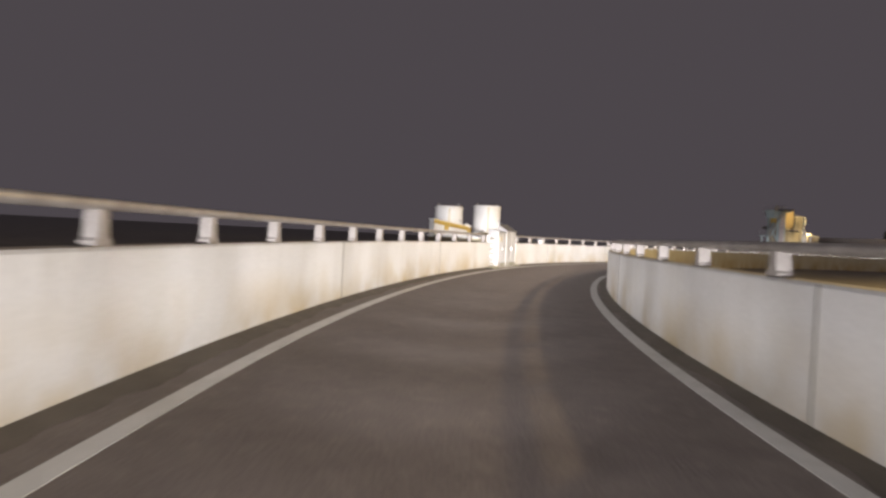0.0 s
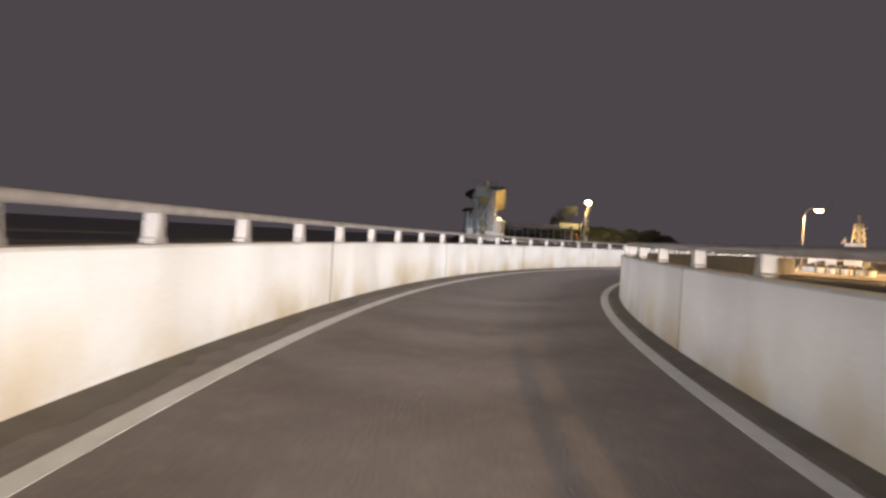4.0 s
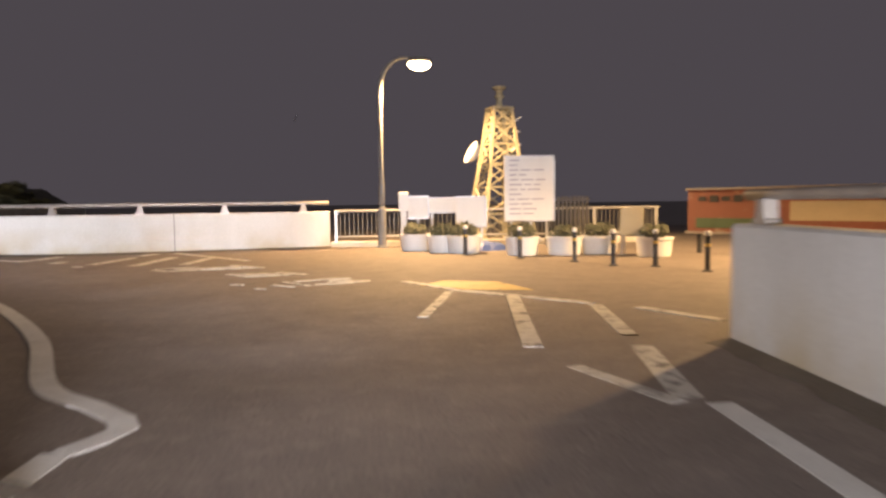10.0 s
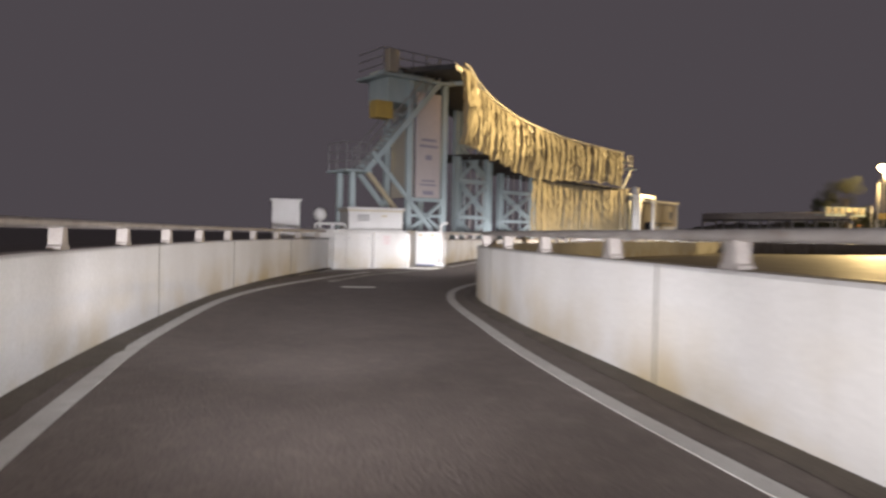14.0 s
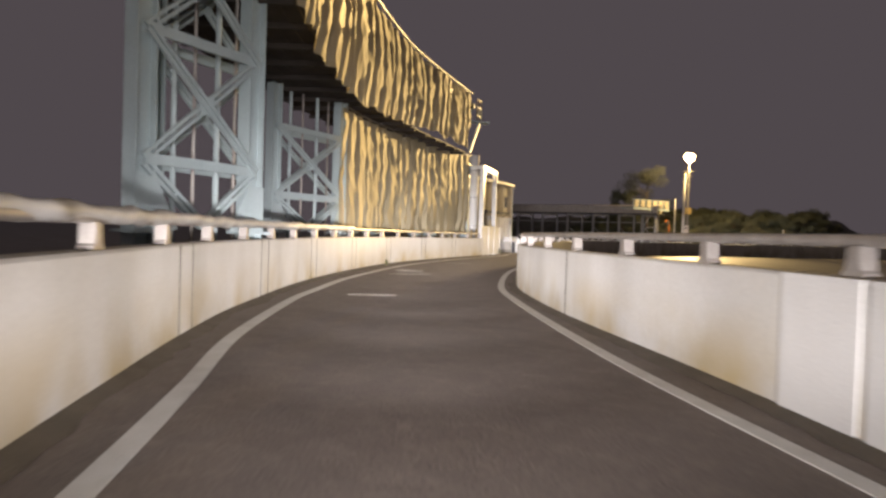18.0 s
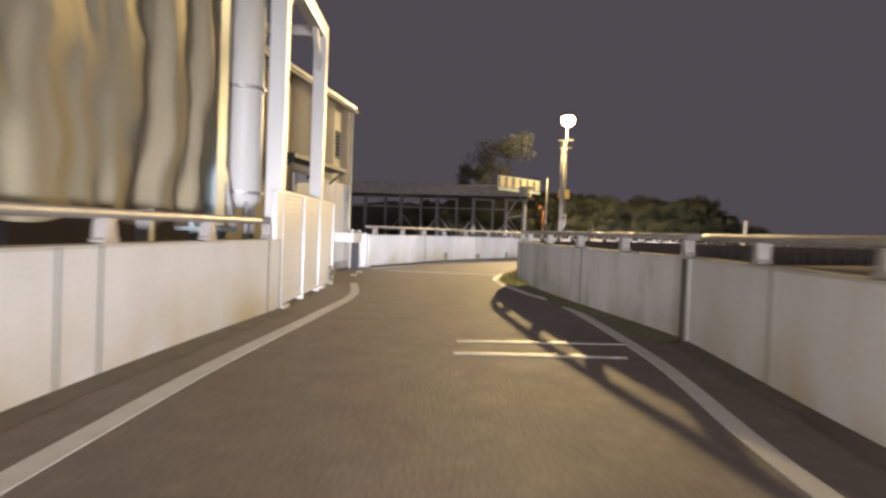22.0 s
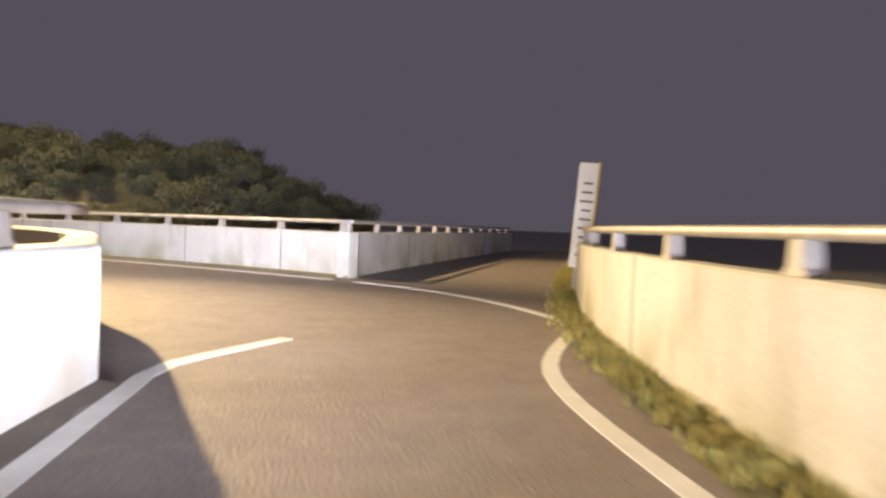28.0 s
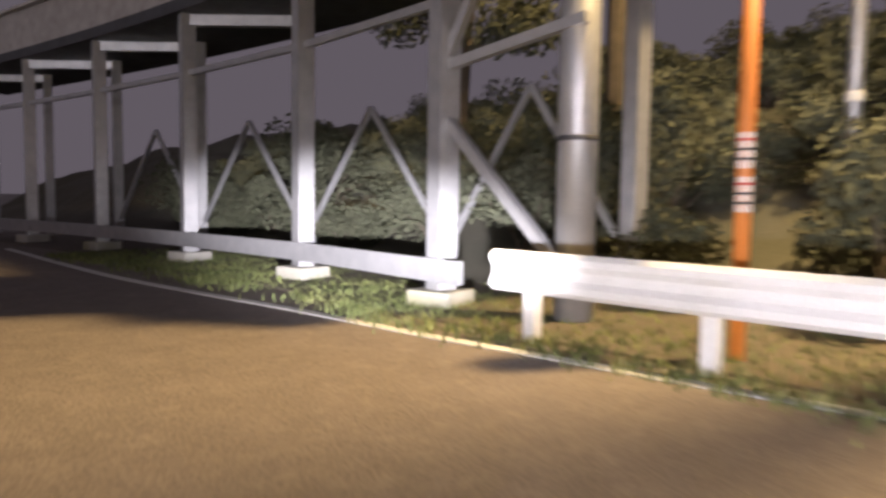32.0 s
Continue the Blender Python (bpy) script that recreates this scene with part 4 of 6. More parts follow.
BLUE_SHEET = mat("blue_sheet", (0.06, 0.1, 0.28), 0.5, second=(0.04, 0.07, 0.2), scale=5, fine=40, bump=0.2)
heap = thing("covered_heap", "low heap under a crumpled blue sheet", "sheet", "", (2.55, 24.6, -0.006), 10)
bm = bmesh.new()
bmesh.ops.create_grid(bm, x_segments=14, y_segments=8, size=0.5)
for v in bm.verts:
    v.co.x *= 1.3
    edge = max(abs(v.co.x) / 0.65, abs(v.co.y) / 0.5)
    v.co.z = max(0.0, 0.22 * (1 - edge ** 3)) + 0.05 * noise.noise(v.co * 6) * (edge < 0.95)
part("sheet", bm, BLUE_SHEET, heap)

# Paint on the junction: two lane bars, hatching and worn writing bars.
JZ = 0.0


STROKES = []


def stroke(a, b, w=0.15, material=None):
    STROKES.append(1)
    line = [Vector((*a, 0)), Vector((*b, 0))]
    return line_mark(line, w, material or OLD_PAINT, "road_marking", JZ + 0.0012 * (len(STROKES) % 6))


for a, b, w in [((0.3, 17.7), (0.9, 16.6), 0.15), ((0.9, 16.5), (1.6, 15.8), 0.15), ((1.6, 15.8), (2.4, 14.9), 0.15), ((2.8, 14.5), (3.3, 13.5), 0.15), ((1.6, 15.7), (1.15, 12.5), 0.17), ((2.4, 14.8), (2.11, 12.85), 0.16), ((2.05, 12.45), (1.75, 10.9), 0.19), ((1.3, 11.8), (1.65, 10.8), 0.13), ((0.85, 16.3), (0.35, 14.2), 0.12),
                ((-5.6, 25.85), (-2.9, 22.4), 0.15), ((-7.97, 23.45), (-7.75, 24.77), 0.22), ((-6.07, 22.14), (-5.79, 23.98), 0.22), ((-5.05, 21.61), (-4.85, 23.88), 0.24), ((-4.07, 21.74), (-3.89, 23.66), 0.22), ((-5.84, 24.53), (-5.65, 25.24), 0.22), ((-7.03, 22.65), (-6.96, 23.06), 0.2), ((-6.2, 21.7), (-6.05, 21.56), 0.15)]:
    stroke(a, b, w)
# Worn strokes of three painted words, too far gone to read.
for a, b, w in [((-4.32, 20.57), (-3.95, 20.18), 0.13), ((-3.97, 20.23), (-2.29, 20.64), 0.13), ((-4.35, 20.74), (-3.61, 21.06), 0.13), ((-3.03, 21.29), (-2.31, 20.64), 0.12), ((-3.9, 20.48), (-2.65, 20.95), 0.3), ((-2.71, 19.43), (-2.26, 18.92), 0.12), ((-2.55, 19.42), (-2.05, 19.51), 0.14), ((-2.26, 18.92), (-1.63, 19.11), 0.14), ((-2.38, 19.22), (-1.54, 19.36), 0.28), ((-1.88, 19.62), (-1.34, 19.09), 0.12), ((-1.4, 17.99), (-0.78, 18.36), 0.16), ((-1.08, 18.2), (-0.54, 18.27), 0.2), ((-1.06, 17.55), (-0.48, 17.69), 0.14), ((-0.88, 17.93), (-0.24, 17.85), 0.24), ((-1.57, 17.99), (-1.13, 17.4), 0.08), ((-1.7, 17.62), (-1.34, 17.29), 0.08), ((-2.31, 17.75), (-2.14, 17.65), 0.09), ((-1.86, 17.19), (-1.73, 17.05), 0.08)]:
    stroke(a, b, w)
YELLOW_PAINT = mat("yellow_road_paint", (0.5, 0.34, 0.06), 0.65, second=(0.36, 0.25, 0.06), scale=3, amount=0.8, fine=60, bump=0.3, third=(0.1, 0.09, 0.07), third_at=(0.58, 0.7), third_scale=5)
tagged(finish(slab([(0.5, 17.1), (1.1, 16.5), (2.0, 16.3), (1.7, 17.4), (0.9, 17.7)], -0.01, -0.002), "road_marking", YELLOW_PAINT), "worn yellow painted island on asphalt", "road marking", kind="structure")


# ================================================================ the second ramp: machine bay, stair tower and tarpaulins

bay = thing("machine_bay", "white plastered machine bay with a bulging front", "machine bay", "", (0, 0, 0))
BAY = [(-36.02, 30.75), (-35.95, 31.2), (-35.52, 32.0), (-35.36, 33.1), (-35.5, 33.3), (-36.7, 34.02), (-37.0, 34.3), (-39.6, 35.4), (-40.6, 31.6), (-37.4, 29.7)]
part("body", slab(BAY, -0.06, 1.26), CONCRETE, bay)
part("coping", slab([(x + (0.03 if x > -37 else -0.04), y) for x, y in BAY], 1.262, 1.32), CONCRETE, bay)
for (xa, ya), (xb, yb), top in (((-35.97, 30.72), (-35.9, 31.17), 1.2), ((-35.9, 31.2), (-35.47, 31.97), 1.25), ((-35.44, 32.0), (-35.27, 33.16), 1.27), ((-35.29, 33.22), (-36.6, 34.02), 1.24)):
    turn = math.degrees(math.atan2(yb - ya, xb - xa))
    wide = math.hypot(xb - xa, yb - ya)
    part("front_panel", newbox(((xa + xb) / 2, (ya + yb) / 2, top / 2), (wide, 0.16, top), turn, 0.05), CONCRETE, bay)
    for k in (0.12, 0.88):
        part("bolt", newbox((xa + (xb - xa) * k + 0.085 * math.sin(radians(turn)), ya + (yb - ya) * k - 0.085 * math.cos(radians(turn)), top - 0.22), (0.06, 0.03, 0.04), turn, 0.008), GALVANISED, bay, "rusted fixing")
notice = part("notice", newbox((-35.292, 32.43, 0.98), (0.3, 0.012, 0.34), 81.7), BOARD, bay, "faded printed notice sheet")
for z, wide, high in ((1.08, 0.2, 0.05), (0.99, 0.22, 0.02), (0.95, 0.18, 0.02), (0.88, 0.1, 0.05)):
    part("text_bar", newbox((-35.285, 32.43, z), (wide, 0.004, high), 81.7), FADED_RED, notice)
part("step_slab", slab([(-35.16, 33.16), (-34.86, 34.22), (-35.55, 34.85), (-36.6, 34.12)], -0.05, 0.05), OLD_CONCRETE, bay, "worn concrete step")

low = thing("relay_cabinet", "white low cabinet with a blue foot strip", "cabinet", "", (-36.95, 34.75, 0.0), 36)
part("body", newbox((0, 0.25, 0.66), (0.95, 0.6, 1.2), bevel=0.02), WHITE_PAINT, low)
part("top", newbox((0, 0.25, 1.28), (1.0, 0.66, 0.05), bevel=0.01), WHITE_PAINT, low)
part("foot_strip", newbox((0, 0.0, 0.06), (0.9, 0.06, 0.07)), BLUE_SHEET, low, "blue foot strip")
part("door", newbox((0, -0.06, 0.66), (0.8, 0.02, 0.85), bevel=0.004), WHITE_PAINT, low)
for x in (-0.26, 0.26):
    part("reflector", newbox((x, -0.06, 1.17), (0.1, 0.025, 0.07), bevel=0.008), YELLOW, low, "amber reflector")
for z in (0.3, 0.62, 0.94):
    part("hinge", newbox((0.42, -0.075, z), (0.03, 0.03, 0.1)), DARK, low)
stand = thing("stand_pipe", "white stand pipe with a short elbow", "pipe", "", (-36.2, 34.95, 0.0), 36)
part("pipe", newtube([(0, 0, 0), (0, 0, 1.48), (0.02, 0, 1.57), (0.1, 0, 1.62), (0.26, 0, 1.62)], 0.048, 12), WHITE_PAINT, stand, smooth=True)
part("foot", newbox((0, 0, 0.08), (0.34, 0.2, 0.16), bevel=0.02), WHITE_PAINT, stand)

hut = thing("plant_hut", "white sheet-metal plant hut on the machine bay", "hut", "", (-37.2, 32.55, 1.32), 81)
part("body", newbox((0, 0, 0.36), (1.95, 1.9, 0.72), bevel=0.015), WHITE_PAINT, hut)
part("roof", newbox((0, 0, 0.76), (2.1, 2.05, 0.08), bevel=0.015), WHITE_PAINT, hut)
part("drip_edge", newbox((0, 0, 0.68), (2.02, 1.97, 0.05)), CREAM, hut)
for k in range(4):
    part("louvre", newbox((-0.45, -0.962, 0.34 + 0.06 * k), (0.42, 0.03, 0.025), tilt=(30, 0)), GALVANISED, hut)
part("label_plate", newbox((0.3, -0.957, 0.5), (0.2, 0.012, 0.06)), CREAM, hut)

kiosk = thing("switch_kiosk", "white boxy switch kiosk behind the wall", "cabinet", "", (-37.6, 29.5, -0.07), 78)
part("body", newbox((0, 0, 1.2), (0.95, 0.9, 2.3), bevel=0.02), WHITE_PAINT, kiosk)
part("roof", newbox((0, 0, 2.38), (1.08, 1.02, 0.07), bevel=0.015), WHITE_PAINT, kiosk)
part("plinth", newbox((0, 0, 0.04), (1.05, 1.0, 0.22)), OLD_CONCRETE, kiosk)
globe = thing("globe_vent", "white ball-shaped vent on a short neck", "vent", "", (-36.9, 30.55, 1.32))
part("neck", newlathe((0, 0, 0), [(0.12, 0), (0.12, 0.02), (0.05, 0.04), (0.05, 0.3)], 14), WHITE_PAINT, globe)
part("ball", newlathe((0, 0, 0.52), [(0.24 * math.cos(radians(a)), 0.24 * math.sin(radians(a))) for a in range(-85, 90, 17)], 24), WHITE_PAINT, globe, smooth=True)
feed = thing("feed_pipe", "white pipe with two elbows on the bay roof", "pipe", "", (-36.9, 31.0, 1.32), 80)
part("pipe", newtube([(-0.6, 0, 0.02), (-0.6, 0, 0.14), (-0.55, 0, 0.2), (0.4, 0, 0.2), (0.46, 0, 0.14), (0.46, 0, 0.02)], 0.05, 10), WHITE_PAINT, feed, smooth=True)
part("saddle", newbox((0, 0, 0.075), (0.12, 0.16, 0.15)), GALVANISED, feed)

# Stair tower: platform on a leg, two flights, top landing, a clad core.
tower = thing("stair_tower", "pale blue steel stair tower with a clad core and railed landings", "stair tower", "", (0, 0, 0))
ax0, ay0 = -37.85, 31.9     # foot end of the tower
ux, uy = -0.196, 0.98       # along the tower
wx, wy = -0.98, -0.196      # away from the road


def tw(a, w, z):
    return (ax0 + a * ux + w * wx, ay0 + a * uy + w * wy, z)


for a, w in ((0.3, 0.25), (0.3, 1.2)):
    part("landing_leg", newbar(tw(a, w, 1.3), tw(a, w, 3.5), 0.2), BLUE_STEEL, tower)
part("lower_landing", slab([tw(a, w, 0)[:2] for a, w in ((-0.15, -0.05), (1.0, -0.05), (1.0, 1.4), (-0.15, 1.4))], 3.5, 3.58), BLUE_STEEL, tower)
part("landing_knee", newbar(tw(0.85, 0.02, 3.5), tw(2.2, 0.02, 2.1), 0.14), CREAM, tower)
for a, w in ((-0.1, 0.0), (0.45, 0.0), (0.95, 0.0), (-0.1, 0.7), (-0.1, 1.35), (0.95, 1.35)):
    part("rail_post", newbar(tw(a, w, 3.58), tw(a, w, 4.62), 0.045), GALVANISED, tower)
for z in (3.9, 4.25, 4.6):
    part("rail", newbar(tw(-0.1, 0.0, z), tw(0.95, 0.0, z), 0.04), GALVANISED, tower)
    part("rail", newbar(tw(-0.1, 0.0, z), tw(-0.1, 1.35, z), 0.04), GALVANISED, tower)
for w in (0.0, 0.75):
    part("stringer", newbar(tw(0.75, w, 3.55), tw(4.2, w, 7.35), 0.06, 0.22), BLUE_STEEL, tower)
    part("stair_rail", newbar(tw(0.75, w, 4.5), tw(4.2, w, 8.3), 0.05), GALVANISED, tower)
    part("stair_rail", newbar(tw(0.75, w, 4.05), tw(4.2, w, 7.85), 0.035), GALVANISED, tower)
    for k in range(6):
        f = k / 5
        part("baluster", newbar(tw(0.75 + 3.45 * f, w, 3.6 + 3.8 * f), tw(0.75 + 3.45 * f, w, 4.5 + 3.8 * f), 0.035), GALVANISED, tower)
for k in range(20):
    f = (k + 0.5) / 20
    part("tread", newbox(tw(0.75 + 3.45 * f, 0.375, 3.58 + 3.8 * f), (0.2, 0.7, 0.03), 11.3), GALVANISED, tower)
part("lower_stringer", newbar(tw(1.0, 0.9, 3.5), tw(2.5, 0.9, 1.9), 0.06, 0.2), BLUE_STEEL, tower)
part("long_brace", newbar(tw(3.88, -0.06, 1.36), tw(0.98, -0.06, 4.3), 0.06, 0.17), BLUE_STEEL, tower)
part("core_panel", newbox(tw(3.72, 0.08, 4.78), (0.06, 1.2, 4.2), 11.3, 0.01), BOARD, tower, "grey-pink clad panel")
part("core_side", newbox(tw(3.1, 1.0, 4.78), (1.5, 0.06, 4.2), 11.3, 0.01), SIDING, tower)
part("core_side", newbox(tw(4.34, 1.0, 4.78), (1.5, 0.06, 4.2), 11.3, 0.01), SIDING, tower)
for z, wide, high in ((2.88, 0.52, 0.16), (3.2, 0.8, 0.07), (3.36, 0.66, 0.07), (4.3, 0.3, 0.2), (4.75, 0.9, 0.1), (5.0, 0.75, 0.1)):
    part("text_bar", newbox(tw(3.72, 0.04, z), (0.014, wide, high), 11.3), GREY_INK, tower)
for a in (2.85, 4.6):
    part("column", newbar(tw(a, 0.2, 1.26), tw(a, 0.2, 7.3), 0.22), BLUE_STEEL, tower)
    part("column", newbar(tw(a, 1.8, 1.26), tw(a, 1.8, 7.3), 0.22), BLUE_STEEL, tower)
for a, b in ((2.85, 4.6), (4.6, 2.85)):
    part("cross_brace", newbar(tw(a, 0.2, 1.3), tw(b, 0.2, 2.55), 0.12), BLUE_STEEL, tower)
part("tie_beam", newbar(tw(2.85, 0.2, 1.95), tw(4.6, 0.2, 1.95), 0.12), BLUE_STEEL, tower)
part("tie_beam", newbar(tw(2.85, 0.2, 2.6), tw(4.6, 0.2, 2.6), 0.14), BLUE_STEEL, tower)
part("top_landing", slab([tw(a, w, 0)[:2] for a, w in ((1.4, -0.1), (4.8, -0.1), (4.8, 1.9), (1.4, 1.9))], 7.3, 7.4), BLUE_STEEL, tower)
part("machine_head", newbox(tw(2.9, 0.9, 7.0), (1.4, 2.2, 1.3), 11.3, 0.04), BLUE_STEEL, tower)
for a in (1.45, 2.1, 2.8, 3.45, 4.1, 4.75):
    part("rail_post", newbar(tw(a, -0.05, 7.4), tw(a, -0.05, 8.35), 0.045), GALVANISED, tower)
for z in (7.7, 8.02, 8.34):
    part("rail", newbar(tw(1.45, -0.05, z), tw(4.75, -0.05, z), 0.04), GALVANISED, tower)
    part("rail", newbar(tw(1.45, -0.05, z), tw(1.45, 1.8, z), 0.04), GALVANISED, tower)
part("hoist_box", newbox(tw(1.75, -0.12, 7.85), (0.3, 0.4, 0.85), 11.3, 0.02), SIDING, tower)
part("yellow_box", newbox(tw(1.45, 0.1, 5.95), (0.5, 0.75, 0.65), 11.3, 0.01), YELLOW, tower, "yellow control box")
part("box_bracket", newbar(tw(1.8, 0.2, 5.9), tw(2.85, 0.2, 5.9), 0.08), BLUE_STEEL, tower)

# Tarpaulin bays: lattice columns behind the wall, a lower and an upper sheet.
LINE_T = LEFT_C
TL = length(LINE_T)


def lattice_column(foot_a, foot_b, z1, label, deep=0.9):
    """A braced steel tower whose front face stands between two feet."""
    ob = thing("lattice_column", label, "steel frame", "frames behind the wall", (0, 0, 0))
    a, b = Vector((*foot_a, 0)), Vector((*foot_b, 0))
    u = (b - a).normalized()
    w = Vector((-u.y, u.x, 0))
    back = Vector((-0.82, 0.57, 0)) * deep
    c, d = a + back, b + back

    def up(p, z):
        return Vector((p.x, p.y, z))

    def double(p, q, gap=0.1, thick=0.055):
        """A member of two angle bars side by side."""
        bm = bmesh.new()
        n = (q - p).normalized().cross(w).normalized() * gap / 2
        bar(bm, p + n, q + n, thick), bar(bm, p - n, q - n, thick)
        m = (p + q) / 2
        bar(bm, m + n, m - n, thick * 0.8)
        return bm
    for p, wide in ((a, 0.34), (b, 0.34), (c, 0.24), (d, 0.24)):
        bm = bmesh.new()
        turn = math.degrees(math.atan2(u.y, u.x))
        for k in (-1, 1):
            box(bm, up(p + u * (k * wide / 2), (z1 - 0.07) / 2), (0.03, 0.26, z1 + 0.07), turn)
        box(bm, up(p, (z1 - 0.07) / 2), (wide, 0.03, z1 + 0.07), turn)
        part("column", bm, BLUE_STEEL, ob)
    for p, k in ((a, 1), (b, -1)):
        bm = bmesh.new()
        shape = [(-0.2, 1.12), (0.62, 1.12), (0.18, 1.9), (-0.2, 1.9)]
        lo = [bm.verts.new(up(p + u * (x * k) - w * 0.15, z)) for x, z in shape]
        hi = [bm.verts.new(up(p + u * (x * k) - w * 0.11, z)) for x, z in shape]
        bm.faces.new(lo), bm.faces.new(hi[::-1])
        for i in range(4):
            bm.faces.new((lo[i], lo[(i + 1) % 4], hi[(i + 1) % 4], hi[i]))
        part("flared_gusset", bm, BLUE_STEEL, ob)
        part("base_plate", newbox(up(p, 1.1), (0.55, 0.5, 0.05), math.degrees(math.atan2(u.y, u.x))), BLUE_STEEL, ob)
    zs = [2.15]
    while zs[-1] + 1.2 < z1:
        zs.append(min(zs[-1] + 1.88, z1))
    for p, q, n in ((a, b, -0.1), (c, d, 0.1)):
        off = w * n
        for z in zs:
            part("tie_beam", newbar(up(p, z) + off, up(q, z) + off, 0.07, 0.16), BLUE_STEEL, ob)
        part("brace", double(up(p, 2.1) + off, up((p + q) / 2, 1.2) + off), BLUE_STEEL, ob)
        part("brace", double(up(q, 2.1) + off, up((p + q) / 2, 1.2) + off), BLUE_STEEL, ob)
        for za, zb in zip(zs[:-1], zs[1:]):
            part("brace", double(up(p, za) + off, up(q, zb) + off), BLUE_STEEL, ob)
            part("brace", double(up(q, za) + off * 1.4, up(p, zb) + off * 1.4), BLUE_STEEL, ob)
            part("node_plate", newbox(up((p + q) / 2, (za + zb) / 2) + off * 1.2, (0.3, 0.03, 0.3), math.degrees(math.atan2(u.y, u.x))), BLUE_STEEL, ob)
    for z in zs:
        for p, q in ((a, c), (b, d)):
            part("tie_beam", newbar(up(p, z), up(q, z), 0.1), BLUE_STEEL, ob)
    for za, zb in zip(zs[:-1], zs[1:]):
        for p, q in ((a, c), (b, d)):
            part("brace", newbar(up(p, za), up(q, zb), 0.08), BLUE_STEEL, ob)
    for f, r in ((0.22, 0.045), (0.4, 0.03), (0.62, 0.05), (0.8, 0.03)):
        m = a + (b - a) * f + back * 0.55
        part("pipe", newtube([up(m, 0), up(m, z1)], r, 8), BLUE_STEEL if r > 0.04 else RAIL_STEEL, ob)
    return ob


lattice_column((-44.95, 40.15), (-45.66, 42.4), 7.9, "pale blue braced steel tower behind the parapet")
lattice_column((-51.56, 46.76), (-52.4, 49.75), 5.2, "pale blue braced steel tower beside the lower tarpaulin")
lattice_column((-55.0, 52.35), (-56.4, 54.75), 5.2, "braced steel tower hidden behind the tarpaulins")
lattice_column((-58.3, 59.0), (-59.3, 61.2), 5.2, "braced steel tower at the end of the tarpaulins")


def tarpaulin(name_label, line, s0, s1, low, high, seed, fold=0.14, step=0.055, rows=34, lean=0.0, sag=0.0):
    """A hanging sheet with uneven vertical folds, gathered at the top, loose at the hem."""
    rng = random.Random(seed)
    bm = bmesh.new()
    n = int((s1 - s0) / step)
    grid = []
    for i in range(n + 1):
        s = s0 + (s1 - s0) * i / n
        p, t = along(line, s)
        side = Vector((-t.y, t.x, 0))
        zl, zh = low((s - s0) / (s1 - s0)), high((s - s0) / (s1 - s0))
        col = []
        for k in range(rows + 1):
            f = k / rows
            z = zl + (zh - zl) * f
            w = (s + 0.55 * noise.noise(Vector((s * 0.3, seed, 0))) + 0.2 * noise.noise(Vector((s * 0.45, z * 0.28, seed + 4)))) / 0.98
            tooth, fall = math.floor(w), 0.84
            u = w - tooth
            pleat = (u / fall) ** 1.15 if u < fall else 0.5 + 0.5 * math.cos(math.pi * (u - fall) / (1 - fall))
            deep = fold * (0.25 + 1.5 * abs(noise.noise(Vector((tooth * 3.7, 0.5, seed))))) * (0.55 + 0.45 * (1 - f))
            small = abs(noise.noise(Vector((s * 2.6 + z * 0.35, z * 0.3, seed + 9))))
            slant = abs(noise.noise(Vector((s * 0.9 + z * 0.7, z * 0.9 - s * 0.25, seed + 3))))
            crease = abs(noise.noise(Vector((s * 1.7 + z * 1.5, z * 1.1 - s * 0.6, seed + 6))))
            d = 1.25 * deep * pleat + 0.05 * small + 0.2 * min(0.35, slant) + 0.07 * crease + 0.14 * noise.noise(Vector((s * 0.5, f * 1.2, seed + 5)))
            d += lean * (1 - f) + sag * math.sin(math.pi * f)
            ragged = 0.26 * noise.noise(Vector((s * 0.8, 0, seed + 2))) * (1 - f) ** 3
            q = p + side * d
            col.append(bm.verts.new((q.x, q.y, zl + (zh - zl) * f + ragged)))
        grid.append(col)
    for u, v in zip(grid[:-1], grid[1:]):
        for k in range(rows):
            bm.faces.new((u[k], v[k], v[k + 1], u[k + 1]))
    ob = thing("tarpaulin", name_label, "tarpaulin", "tarpaulins", (0, 0, 0))
    sheet = part("sheet", bm, TARP, ob, smooth=True)
    top = stretch(line, s0, s1)
    part("top_pole", newtube([Vector((p.x, p.y, high(i / (len(top) - 1)) + 0.03)) for i, p in enumerate(top)], 0.03, 8), WORN_STEEL, ob)
    for i in range(0, n, 18):
        p, t = along(line, s0 + (s1 - s0) * i / n)
        part("tie", newtube([(p.x, p.y, high(i / n) - 0.06), (p.x - 0.05 * t.y, p.y + 0.05 * t.x, high(i / n) + 0.05)], 0.015, 5), TARP, ob)
    return ob


tarpaulin("large beige tarpaulin hanging in vertical folds to the wall top", offset(LINE_T, 0.42), 19.65, TL - 0.9, lambda f: 1.2, lambda f: 4.95 + 0.45 * f, 3, 0.165)
UP_T = catmull([(-35.5, 34.3), (-37.3, 36.5), (-39.4, 38.1), (-41.6, 39.9), (-44.0, 42.1), (-48.3, 46.6), (-53.2, 53.4), (-57.1, 60.8), (-58.1, 63.0)])
tarpaulin("upper beige tarpaulin slung along the high frame, ragged hem", UP_T, 2.6, length(UP_T) - 0.9, lambda f: 4.75 + 0.55 * f + 0.25 * math.sin(f * 9), lambda f: 7.85 + 0.25 * f, 8, 0.17, sag=-0.12)

